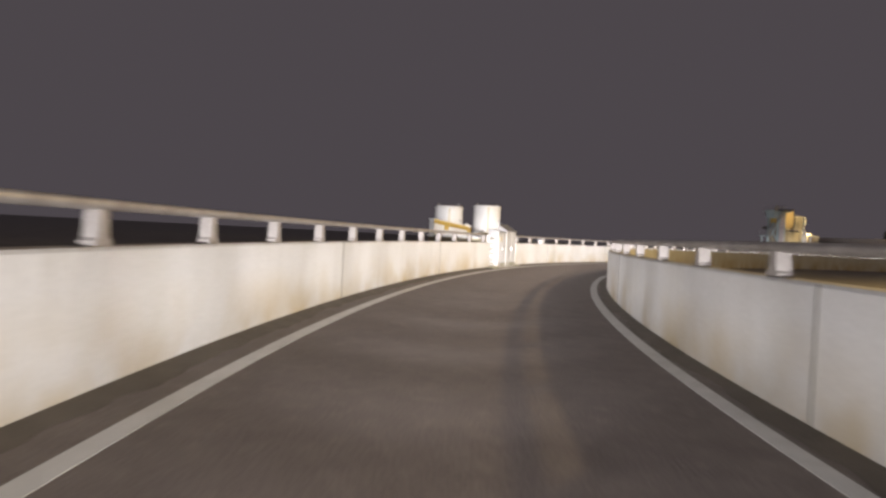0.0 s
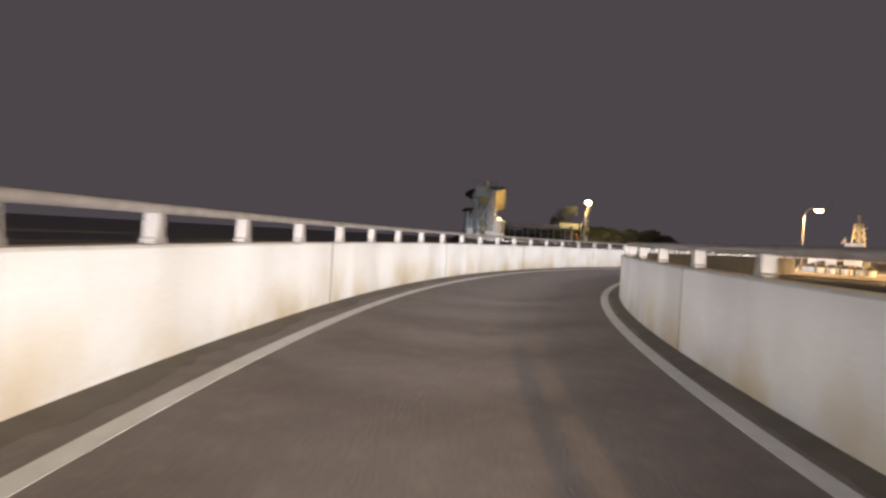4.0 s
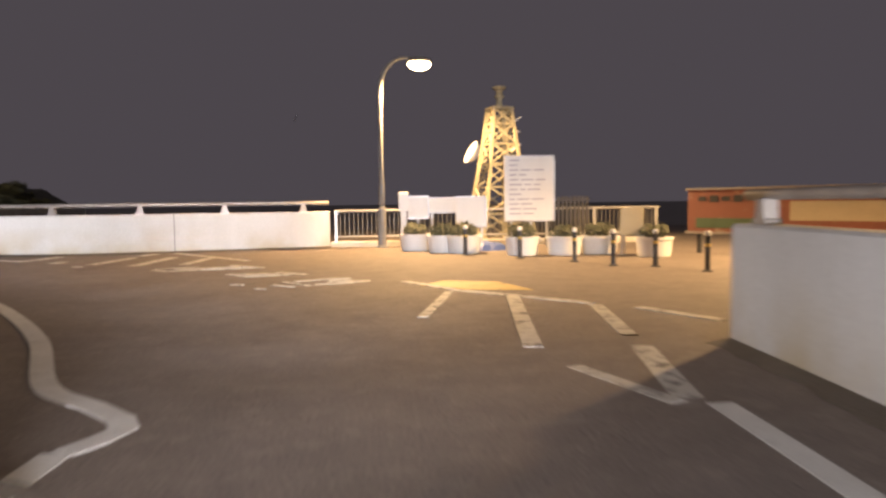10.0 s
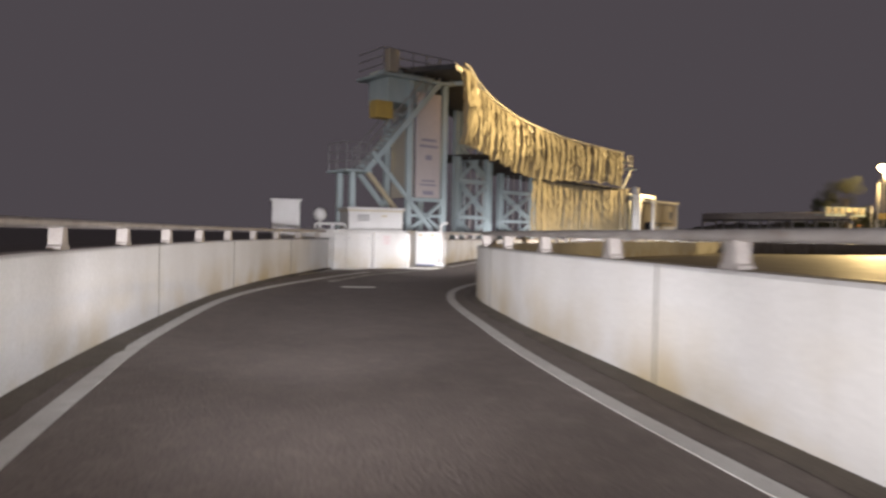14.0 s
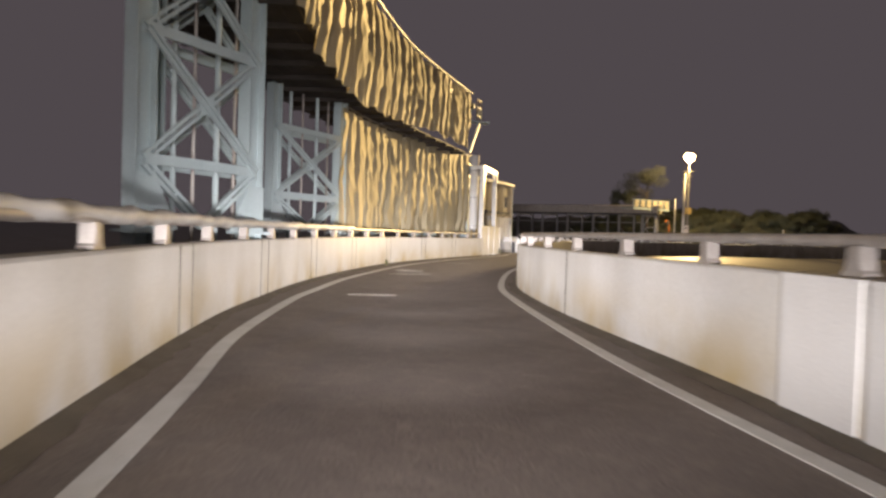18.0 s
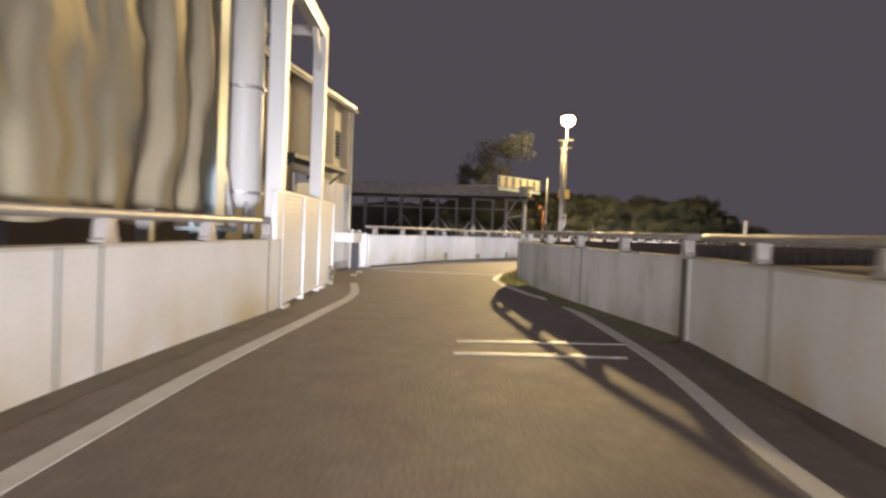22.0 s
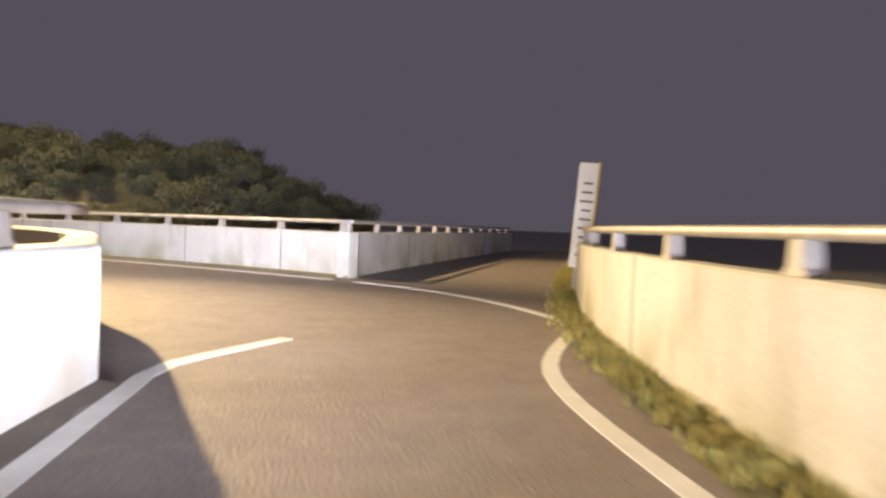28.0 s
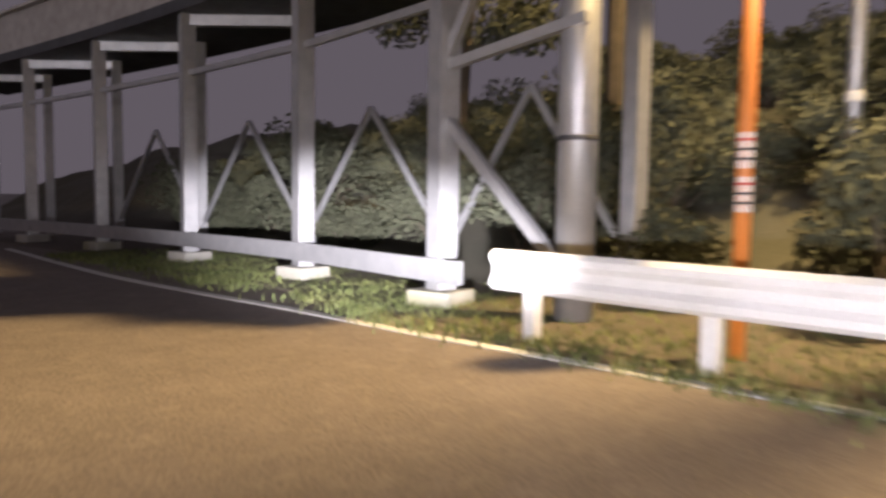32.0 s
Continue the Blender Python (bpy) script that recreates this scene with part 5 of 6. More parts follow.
gantry = thing("overhead_gantry", "dark steel deck carrying the upper tarpaulin, railed at its end", "gantry", "", (0, 0, 0))
g0 = stretch(offset(UP_T, 0.35), 2.0, length(UP_T) + 0.2)
bm = bmesh.new()
sweep(bm, g0, [(-0.2, 7.55), (2.6, 7.55), (2.6, 7.75), (-0.2, 7.75)])
part("deck", bm, DARK, gantry)
low = stretch(offset(UP_T, 0.35), 10.5, length(UP_T) - 0.6)
PLANKS = 9
for k in range(PLANKS):
    bm = bmesh.new()
    x = -0.05 + 0.33 * k
    sweep(bm, low, [(x, 5.24), (x + 0.31, 5.24), (x + 0.31, 5.28), (x, 5.28)])
    part("plank", bm, BROWN_PLANK, gantry)
for i in range(2, len(low) - 1, 3):
    n = Vector((-(low[i + 1] - low[i]).y, (low[i + 1] - low[i]).x, 0)).normalized()
    p, q = low[i] - n * 0.1, low[i] + n * 2.95
    part("joist", newbar((p.x, p.y, 5.17), (q.x, q.y, 5.17), 0.08, 0.12), BROWN_PLANK, gantry)
e, te = along(UP_T, length(UP_T) - 0.1)
for k in range(4):
    q = e + te * (0.25 * k)
    part("rail_post", newbar((q.x, q.y, 6.9), (q.x, q.y, 8.0), 0.05), GALVANISED, gantry)
for z in (7.2, 7.6, 7.98):
    part("end_rail", newbar((e.x, e.y, z), (e.x + te.x * 0.8, e.y + te.y * 0.8, z), 0.04), GALVANISED, gantry)
part("end_plate", newbox((e.x + te.x * 0.4, e.y + te.y * 0.4, 6.88), (1.0, 0.5, 0.06), 66), BLUE_STEEL, gantry)
part("bracket", newbar((e.x + te.x * 0.5, e.y + te.y * 0.5, 6.88), (e.x - te.x * 1.0, e.y - te.y * 1.0, 5.2), 0.09), BLUE_STEEL, gantry)
for s in (1.5, 8.5, 15.5, 24.0, TL - 1.0):
    p, t = along(offset(LINE_T, 1.3), s)
    q, _ = along(offset(UP_T, 0.3), min(s + 2.6, length(UP_T)))
    part("outrigger", newbar((p.x, p.y, 7.45), (q.x, q.y, 7.45), 0.16), BLUE_STEEL, gantry)

# A slack sheet edge and cables along the wall top.
bm = bmesh.new()
hem = resample(stretch(offset(LINE_T, 0.13), 0.6, 19.6, 0.2), 0.16)
tube(bm, [p + Vector((0, 0, 1.262)) for p in hem], 0.075, 12)
for v in bm.verts:
    v.co += Vector((noise.noise(v.co * 2.1), noise.noise(v.co * 2.3 + Vector((9, 0, 0))), 0.8 * noise.noise(v.co * 3.1))) * 0.05
skirt = thing("rolled_sheet", "pale rolled tarpaulin tied along the wall rail", "tarpaulin", "tarpaulins", (0, 0, 0))
part("roll", bm, PALE_SHEET, skirt, smooth=True)

# Paired pilasters on the far wall and old bars across the lane.
for x, y, turn in ((-36.10, 40.80, 137.6), (-35.41, 40.16, 136.9)):
    pl = thing("wall_pilaster", "white plastered pilaster on the parapet", "pilaster", "pilasters", (x, y, 0), turn)
    part("shaft", newbox((0, 0.0, 0.49), (0.86, 0.036, 0.98), bevel=0.006), WHITE_PAINT, pl)
    part("cap", newbox((0, 0.0, 0.985), (0.87, 0.044, 0.03), bevel=0.006), WHITE_PAINT, pl)
for a, b, w in [((-54.13, 56.7), (-53.6, 57.6), 0.12), ((-49.6, 49.4), (-49.0, 50.5), 0.12), ((-45.1, 44.2), (-44.5, 44.9), 0.12), ((-29.5, 28.6), (-31.9, 30.5), 0.15), ((-27.8, 28.3), (-27.5, 29.0), 0.2), ((-50.9, 50.9), (-50.3, 51.5), 0.12), ((-31.9, 30.5), (-34.72, 33.9), 0.15)]:
    stroke(a, b, w)


# ================================================================ gate, works building and the second stretch of wall
gate = thing("slatted_gate", "white steel gate of horizontal slats between square posts", "gate", "", (-60.15, 66.15, 0), math.degrees(math.atan2(4.25, -2.15)))
GL = math.hypot(4.25, 2.15)
for x in (0.0, 1.6, 3.1, GL):
    part("post", newbox((x, 0, 0.82), (0.12, 0.1, 1.68), bevel=0.01), WHITE_PAINT, gate)
SLAT = {}
for k in range(22):
    for x0, x1 in ((0.06, 1.54), (1.66, 3.04), (3.16, GL - 0.06)):
        key = round(x1 - x0, 2)
        if key not in SLAT:
            me = bpy.data.meshes.new("slat")
            bm = newbox((0, 0, 0), (x1 - x0, 0.02, 0.064))
            bm.to_mesh(me), bm.free()
            me.materials.append(WHITE_PAINT)
            SLAT[key] = me
        o = new("slat", SLAT[key])
        o.parent, o.location = gate, ((x0 + x1) / 2, -0.01, 0.14 + k * 0.07)
for x0, x1 in ((0.06, 1.54), (1.66, 3.04), (3.16, GL - 0.06)):
    part("back_panel", newbox(((x0 + x1) / 2, 0.018, 1.12), (x1 - x0, 0.02, 1.04)), WHITE_PAINT, gate)
part("end_panel", newbox((-0.22, 0.0, 0.8), (0.36, 0.08, 1.72), bevel=0.01), WHITE_PAINT, gate)
part("top_rail", newbox((GL / 2, 0, 1.66), (GL + 0.12, 0.07, 0.05)), WHITE_PAINT, gate)
part("bottom_rail", newbox((GL / 2, 0, 0.09), (GL + 0.06, 0.07, 0.05)), WHITE_PAINT, gate)

portal = thing("portal_frame", "tall white square-section portal frame over the gate", "steel frame", "", (-60.25, 66.35, 0), math.degrees(math.atan2(2.7, -1.4)))
for x in (0.0, 3.55):
    part("column", newbox((x, 0.14, 2.5), (0.24, 0.24, 5.14), bevel=0.015), WHITE_PAINT, portal)
    part("foot_plate", newbox((x, 0.14, 0.02), (0.42, 0.42, 0.05)), WHITE_PAINT, portal)
part("cross_beam", newbox((1.77, 0.14, 4.95), (3.3, 0.22, 0.26), bevel=0.015), WHITE_PAINT, portal)
part("knee", newbar((0.1, 0.14, 4.2), (0.75, 0.14, 4.85), 0.1), WHITE_PAINT, portal)
part("knee", newbar((3.45, 0.14, 4.2), (2.8, 0.14, 4.85), 0.1), WHITE_PAINT, portal)
for x in (0.0, 3.55):
    part("rear_column", newbox((x, 2.0, 2.5), (0.2, 0.2, 5.14), bevel=0.012), WHITE_PAINT, portal)
    part("side_beam", newbox((x, 1.07, 4.95), (0.18, 1.66, 0.2)), WHITE_PAINT, portal)

silo = thing("vent_stack", "pale round vent stack with flanged joints beside the gate", "vent stack", "", (-61.5, 66.8, -0.07), 60)
part("shaft", newlathe((0, 0, 1.5), [(0.2, 0.0), (0.31, 0.12), (0.31, 4.3)], 24), WHITE_PAINT, silo, smooth=True)
for z in (1.72, 3.35, 4.9):
    part("flange", newlathe((0, 0, z), [(0.315, 0), (0.345, 0.005), (0.345, 0.045), (0.315, 0.05)], 24), GALVANISED, silo)
for a in (30, 150, 270):
    x, y = 0.26 * math.cos(radians(a)), 0.26 * math.sin(radians(a))
    part("leg", newbar((x, y, 0), (x, y, 1.66), 0.07), GALVANISED, silo)
stub = thing("braced_column", "pale blue steel column with splayed foot braces", "steel frame", "frames behind the wall", (-60.95, 65.55, -0.07), 117)
part("column", newbox((0, 0, 2.6), (0.42, 0.36, 5.2), bevel=0.02), BLUE_STEEL, stub)
part("base_plate", newbox((0, 0, 1.17), (0.8, 0.6, 0.05)), BLUE_STEEL, stub)
for x in (-0.36, 0.36):
    part("gusset", newbar((x, 0, 1.2), (x * 0.5, 0, 1.95), 0.05, 0.3), BLUE_STEEL, stub)
part("brace", newbar((0.18, -0.1, 2.15), (0.98, -0.1, 1.15), 0.1), WHITE_PAINT, stub)
part("brace", newbar((0.18, 0.1, 1.7), (0.6, 0.1, 1.15), 0.09), WHITE_PAINT, stub)
part("pipe", newtube([(-0.3, 0.1, 1.15), (-0.3, 0.1, 5.0)], 0.05, 8), BLUE_STEEL, stub)
part("crossbar", newbar((-0.3, 0, 2.75), (0.0, 0, 2.75), 0.1), BLUE_STEEL, stub)

# Works building: corrugated upper wall, smooth plinth wall, windows, canopy, meter box.
bx, by = -63.1, 68.1
bdir = Vector((-65.75 - bx, 76.0 - by, 0))
BL = bdir.length
bt = math.degrees(math.atan2(bdir.y, bdir.x))
works = thing("works_building", "two-storey works building with corrugated siding and a pale lower wall", "building", "", (bx, by, -0.07), bt)
openings = [(2.1, 3.3, 1.75, 2.75), (6.85, 7.45, 3.2, 3.95)]


def wall_with_holes(w, h, holes, thick):
    """A wall in the x-z plane with rectangular openings."""
    xs = sorted({0, w, *[v for a, b, _, _ in holes for v in (a, b)]})
    zs = sorted({0, h, *[v for _, _, a, b in holes for v in (a, b)]})
    bm = bmesh.new()
    for x0, x1 in zip(xs[:-1], xs[1:]):
        for z0, z1 in zip(zs[:-1], zs[1:]):
            cx, cz = (x0 + x1) / 2, (z0 + z1) / 2
            if any(a < cx < b and c < cz < d for a, b, c, d in holes):
                continue
            box(bm, (cx, thick / 2, cz), (x1 - x0, thick, z1 - z0))
    bmesh.ops.remove_doubles(bm, verts=bm.verts, dist=0.001)
    return bm


part("front_wall", wall_with_holes(BL, 4.75, openings, 0.2), LAMP_TINTED_SIDING, works)
part("end_wall", newbox((BL - 0.1, 2.2, 2.375), (0.2, 4.0, 4.75)), LAMP_TINTED_SIDING, works)
part("near_wall", newbox((0.1, 2.2, 2.375), (0.2, 4.0, 4.75)), LAMP_TINTED_SIDING, works)
part("rear_wall", newbox((BL / 2, 4.3, 2.375), (BL, 0.2, 4.75)), LAMP_TINTED_SIDING, works)
part("lower_cladding", newbox((BL / 2 + 1.75, -0.03, 1.25), (BL - 3.6, 0.055, 2.5), bevel=0.005), WHITE_PAINT, works, "pale smooth lower cladding")
for k in range(5):
    part("cladding_joint", newbox((3.7 + k * 1.05, -0.062, 1.25), (0.04, 0.012, 2.48)), GALVANISED, works)
part("skirting", newbox((BL / 2, -0.06, 0.17), (BL, 0.08, 0.2)), OLD_CONCRETE, works)
RIB = bpy.data.meshes.new("rib")
bm = newbox((0, 0, 0), (0.07, 0.03, 2.18), bevel=0.01)
bm.to_mesh(RIB), bm.free()
RIB.materials.append(LAMP_TINTED_SIDING)
for k in range(int(BL / 0.16)):
    x = 0.1 + k * 0.16
    if 6.8 < x < 7.5 or 2.05 < x < 3.35:
        continue
    o = new("rib", RIB)
    o.parent, o.location = works, (x, -0.004, 3.65)
part("roof", newbox((BL / 2, 2.2, 4.83), (BL + 0.3, 4.7, 0.14), bevel=0.02), GALVANISED, works)
part("gutter", newtube([(-0.1, -0.16, 4.72), (BL + 0.1, -0.16, 4.72)], 0.07, 8), GALVANISED, works)
part("down_pipe", newtube([(BL - 0.12, -0.1, 4.7), (BL - 0.12, -0.1, 0.1)], 0.045, 8), CREAM, works)
DARK_GLASS = bpy.data.materials.new("dark_window_glass")
DARK_GLASS.use_nodes = True
g = DARK_GLASS.node_tree.nodes["Principled BSDF"]
g.inputs["Base Color"].default_value, g.inputs["Roughness"].default_value = (0.02, 0.022, 0.025, 1), 0.08
for a, b, c, d in openings:
    win = part("window", box(box(box(newbox(((a + b) / 2, 0.08, c + 0.025), (b - a, 0.08, 0.05)), ((a + b) / 2, 0.08, d - 0.025), (b - a, 0.08, 0.05)), (a + 0.025, 0.08, (c + d) / 2), (0.05, 0.08, d - c)), (b - 0.025, 0.08, (c + d) / 2), (0.05, 0.08, d - c)), DARK, works, "dark window frame")
    part("pane", newbox(((a + b) / 2, 0.09, (c + d) / 2), (b - a - 0.1, 0.012, d - c - 0.1)), DARK_GLASS, win)
    part("mullion", newbox(((a + b) / 2, 0.075, (c + d) / 2), (0.04, 0.05, d - c - 0.1)), DARK, win)
for k in range(7):
    part("louvre", newbox((7.15, 0.03, 3.27 + k * 0.1), (0.56, 0.07, 0.02), tilt=(35, 0)), GALVANISED, works)
part("canopy", newbox((4.4, -0.25, 2.78), (4.2, 0.5, 0.1), bevel=0.01), DARK, works, "dark flat canopy")
for x in (2.5, 4.4, 6.3):
    part("canopy_bracket", newbar((x, -0.02, 2.4), (x, -0.42, 2.74), 0.05), DARK, works)
part("vent", newbox((BL - 0.32, -0.075, 2.2), (0.3, 0.03, 0.36), bevel=0.005), GALVANISED, works, "grey louvred vent")
part("service_slab", newbox((BL - 0.95, -0.3, 0.98), (0.95, 0.6, 0.28), bevel=0.02), CONCRETE, works)
part("slab_leg", newbox((BL - 0.62, -0.45, 0.45), (0.12, 0.2, 0.95)), DARK, works)
part("sign_plate", newbox((5.6, -0.07, 1.35), (0.3, 0.012, 0.06)), DARK, works)

ladder = thing("ladder_rack", "white ladder-shaped rack standing at the wall end", "rack", "", (-65.35, 75.9, 0), 102)
for x in (-0.3, 0.28):
    part("upright", newbox((x, 0, 0.56), (0.09, 0.1, 1.14), bevel=0.008), WHITE_PAINT, ladder)
for k in range(6):
    part("rung", newbox((-0.01, 0, 0.14 + 0.19 * k), (0.5, 0.07, 0.05)), GALVANISED, ladder)
end_post = thing("wall_end_post", "white square post at the wall end", "post", "", (-65.4, 76.45, 0), 100)
part("shaft", newbox((0, 0, 0.5), (0.16, 0.2, 1.06), bevel=0.015), WHITE_PAINT, end_post)

# Metal-grey strips at the bright streaks across the lane.
for a, b, w in [((-64.1, 75.65), (-60.95, 77.1), 0.16), ((-56.9, 65.2), (-55.3, 66.3), 0.13), ((-56.6, 64.5), (-55.1, 65.4), 0.13)]:
    line_mark([Vector((*a, 0)), Vector((*b, 0))], w, WORN_STEEL, "cross_strip", 0.008)

# Thin open joints in the walls, in pairs or alone.
def joints(line, side, first, gap, pair=0.0):
    s = first
    while s < length(line) - 0.5:
        for d in ((0.0, pair) if pair else (0.0,)):
            p, t = along(line, s + d)
            n = Vector((-t.y, t.x, 0)) * side
            q = p + n * 0.002
            seam = newbox((q.x, q.y, WALL_H / 2 + 0.012), (0.016, 0.008, WALL_H - 0.04), math.degrees(math.atan2(t.y, t.x)))
            tagged(finish(seam, "wall_joint", SOIL), "thin dark open joint in a concrete wall", "wall joint", kind="structure")
        s += gap


joints(a1, -1, 6.0, 9.0)
joints(a2, -1, 5.0, 9.0)
joints(a3, 1, 7.0, 9.0)
joints(LEFT_B, -1, 5.2, 5.0)
joints(LEFT_C, -1, 5.1, 4.6, 0.55)
joints(RIGHT_B, 1, 4.0, 6.0)
joints(RIGHT_D, 1, 4.0, 5.0)
joints(LEFT_D, -1, 4.5, 5.0)
joints(CROSS_W, 1, 2.2, 3.4)

# A dark strip over the joint where the two stretches of wall meet.
p, t = along(RIGHT_D, 0.1)
seam = newbox((p.x, p.y, 0.485), (0.13, 0.05, 0.99), math.degrees(math.atan2(t.y, t.x)), 0.008)
tagged(finish(seam, "wall_joint", SOIL), "dark strip over the joint between two wall stretches", "wall joint", kind="structure")


# ================================================================ the fork: gallery, lamp, mirror, guard rail, slope
big = thing("street_lamp", "tall lit sodium street lamp with a pale meter box", "street lamp", "street lamps", (-72.83, 121.15, -0.07))
part("pole", newtube([(0, 0, 0), (0, 0, 4), (0, 0, 9), (0, 0, 11.6), (0.03, -0.06, 11.95), (0.12, -0.28, 12.12), (0.2, -0.48, 12.12)], 0.15, 14, 0.05), POLE_GREY, big, smooth=True)
hood = part("hood", newlathe((0.23, -0.55, 12.0), [(0.52, 0.0), (0.58, 0.03), (0.5, 0.14), (0.24, 0.24), (0.06, 0.28)], 22), POLE_GREY, big)
# Glass made larger than life to stand in for the lamp's glare.
part("glass", newlathe((0.23, -0.55, 12.0), [(0.2, -0.86), (0.44, -0.76), (0.6, -0.52), (0.6, -0.24), (0.48, -0.005)], 22), LAMP_GLASS, hood, "glowing sodium lamp glass")
part("cross_arm", newbar((-0.7, -0.1, 9.9), (0.7, -0.25, 9.9), 0.1), DARK, big)
part("cross_arm", newbar((-0.6, -0.1, 9.2), (0.6, -0.25, 9.2), 0.1), DARK, big)
for x in (-0.3, 0.3):
    part("sign", newbox((x, -0.18, 5.0), (0.44, 0.03, 0.8), 8, 0.01), YELLOW, big, "small yellow sign plate")
part("sign_bracket", newbar((-0.6, -0.14, 5.0), (0.6, -0.14, 5.0), 0.05), GALVANISED, big)
part("band", newlathe((0, 0, 2.05), [(0.15, 0), (0.156, 0.01), (0.156, 0.14), (0.15, 0.15)], 16), WHITE_PAINT, big)
meter = part("meter_box", newbox((0.05, -0.28, 2.7), (0.5, 0.24, 0.95), bevel=0.02), BOARD, big, "pale meter box")
part("window", newbox((0.05, -0.406, 2.88), (0.25, 0.01, 0.2)), DARK_GLASS, meter)
part("label", newbox((0.05, -0.406, 2.55), (0.15, 0.01, 0.04)), YELLOW, meter)
part("conduit", newtube([(0.05, -0.19, 0), (0.05, -0.19, 2.25)], 0.03, 8), GALVANISED, big)

# Covered gallery on two rows of columns, ending in a panelled landing.
ROW = [(-75.14, 117.93), (-77.13, 117.76), (-80.22, 117.48), (-83.60, 116.80), (-86.97, 115.92), (-90.27, 114.92), (-93.59, 113.82), (-96.92, 112.73)]
gallery = thing("covered_gallery", "long dark steel gallery raised on grey columns", "gallery", "", (0, 0, 0))
front = catmull(ROW, 0.5)
for x, y in ROW[1:]:
    part("column", newbar((x, y, -0.07), (x, y, 4.3), 0.24), GALVANISED, gallery)
    part("footing", newbox((x, y, 0.05), (0.55, 0.55, 0.3), 20, 0.03), OLD_CONCRETE, gallery)
    qx, qy = x + 1.2, y + 1.7
    part("column", newbar((qx, qy, -0.07), (qx, qy, 4.3), 0.2), GALVANISED, gallery)
    part("cross_beam", newbar((x, y, 4.2), (qx, qy, 4.2), 0.18), GALVANISED, gallery)
for (xa, ya), (xb, yb) in zip(ROW[1:-1], ROW[2:]):
    part("rail", newbar((xa, ya, 3.3), (xb, yb, 3.3), 0.09), GALVANISED, gallery)
for (xa, ya), (xb, yb) in zip(ROW[1:5], ROW[2:6]):
    part("rear_brace", newbar((xa + 1.2, ya + 1.7, 0.5), ((xa + xb) / 2 + 1.2, (ya + yb) / 2 + 1.7, 2.6), 0.07), GALVANISED, gallery)
    part("rear_brace", newbar((xb + 1.2, yb + 1.7, 0.5), ((xa + xb) / 2 + 1.2, (ya + yb) / 2 + 1.7, 2.6), 0.07), GALVANISED, gallery)
part("brace", newbar((-77.13, 117.76, 2.1), (-75.52, 118.06, 0.5), 0.11), GALVANISED, gallery)
part("brace", newbar((-77.13, 117.76, 2.6), (-75.40, 118.14, 2.85), 0.1), GALVANISED, gallery)
part("brace", newbar((-77.13, 117.76, 2.6), (-76.27, 117.93, 4.1), 0.1), GALVANISED, gallery)
bm = bmesh.new()
sweep(bm, front, [(0.25, 4.3), (-2.3, 4.3), (-2.3, 4.5), (0.25, 4.5)])
part("deck", bm, DARK, gallery)
bm = bmesh.new()
sweep(bm, front, [(0.25, 4.5), (0.2, 4.5), (0.2, 5.35), (0.25, 5.35)])
part("side_sheet", bm, RAIL_STEEL, gallery)
bm = bmesh.new()
sweep(bm, front, [(0.4, 5.35), (-2.5, 5.6), (-2.5, 5.66), (0.4, 5.41)])
part("roof", bm, RAIL_STEEL, gallery)
bm = bmesh.new()
sweep(bm, stretch(front, 1.5, length(front)), [(0.2, 0.3), (0.12, 0.3), (0.12, 0.55), (0.2, 0.55)])
part("low_rail", bm, GALVANISED, gallery)

landing = thing("panelled_landing", "raised steel landing with a row of pale panels on braced posts", "landing", "", (-75.85, 117.45, -0.07), 77)
part("deck", newbox((0, 0.95, 5.12), (6.7, 2.0, 0.12)), BLUE_STEEL, landing)
part("edge_beam", newbox((0, -0.02, 5.05), (6.7, 0.14, 0.26)), BLUE_STEEL, landing)
for k in range(6):
    part("panel", newbox((-2.78 + k * 1.11, -0.08, 5.66), (0.66, 0.05, 0.86), bevel=0.01), CREAM, landing)
    part("panel_post", newbar((-3.33 + k * 1.11, -0.05, 5.05), (-3.33 + k * 1.11, -0.05, 6.13), 0.08), BLUE_STEEL, landing)
part("panel_post", newbar((3.3, -0.05, 5.05), (3.3, -0.05, 6.13), 0.08), BLUE_STEEL, landing)
part("top_rail", newbar((-3.33, -0.05, 6.13), (3.3, -0.05, 6.13), 0.07), BLUE_STEEL, landing)
post = part("post", newtube([(0.85, -0.05, 0), (0.85, -0.05, 4.93)], 0.19, 18), GALVANISED, landing, smooth=True)
part("joint_ring", newlathe((0.85, -0.05, 1.82), [(0.195, 0), (0.2, 0.01), (0.2, 0.04), (0.195, 0.05)], 18), DARK, post)
part("collar", newlathe((0.85, -0.05, 3.84), [(0.2, 0), (0.24, 0.02), (0.24, 0.16), (0.2, 0.18)], 18), GALVANISED, post)
part("brace", newbar((0.95, -0.05, 3.96), (1.95, -0.05, 4.95), 0.12), CREAM, landing)
part("brace", newbar((0.75, -0.05, 3.96), (-0.25, -0.05, 4.95), 0.12), GALVANISED, landing)

# Corrugated guard rail on posts between the wall end and the columns.
GA, GB = Vector((-69.57, 118.32, 0)), Vector((-75.51, 117.19, 0))
guard = thing("guardrail", "white corrugated steel guardrail on short posts", "guardrail", "", (GA.x, GA.y, -0.04), math.degrees(math.atan2(GB.y - GA.y, GB.x - GA.x)))
GR = (GB - GA).length
wave = [(0.0, 0.46), (0.045, 0.5), (0.045, 0.55), (0.005, 0.6), (0.005, 0.67), (0.045, 0.72), (0.045, 0.77), (0.0, 0.81)]
bm = bmesh.new()
sweep(bm, [Vector((GR * i / 24, 0, 0)) for i in range(25)], wave + [(y - 0.012, z) for y, z in wave[::-1]])
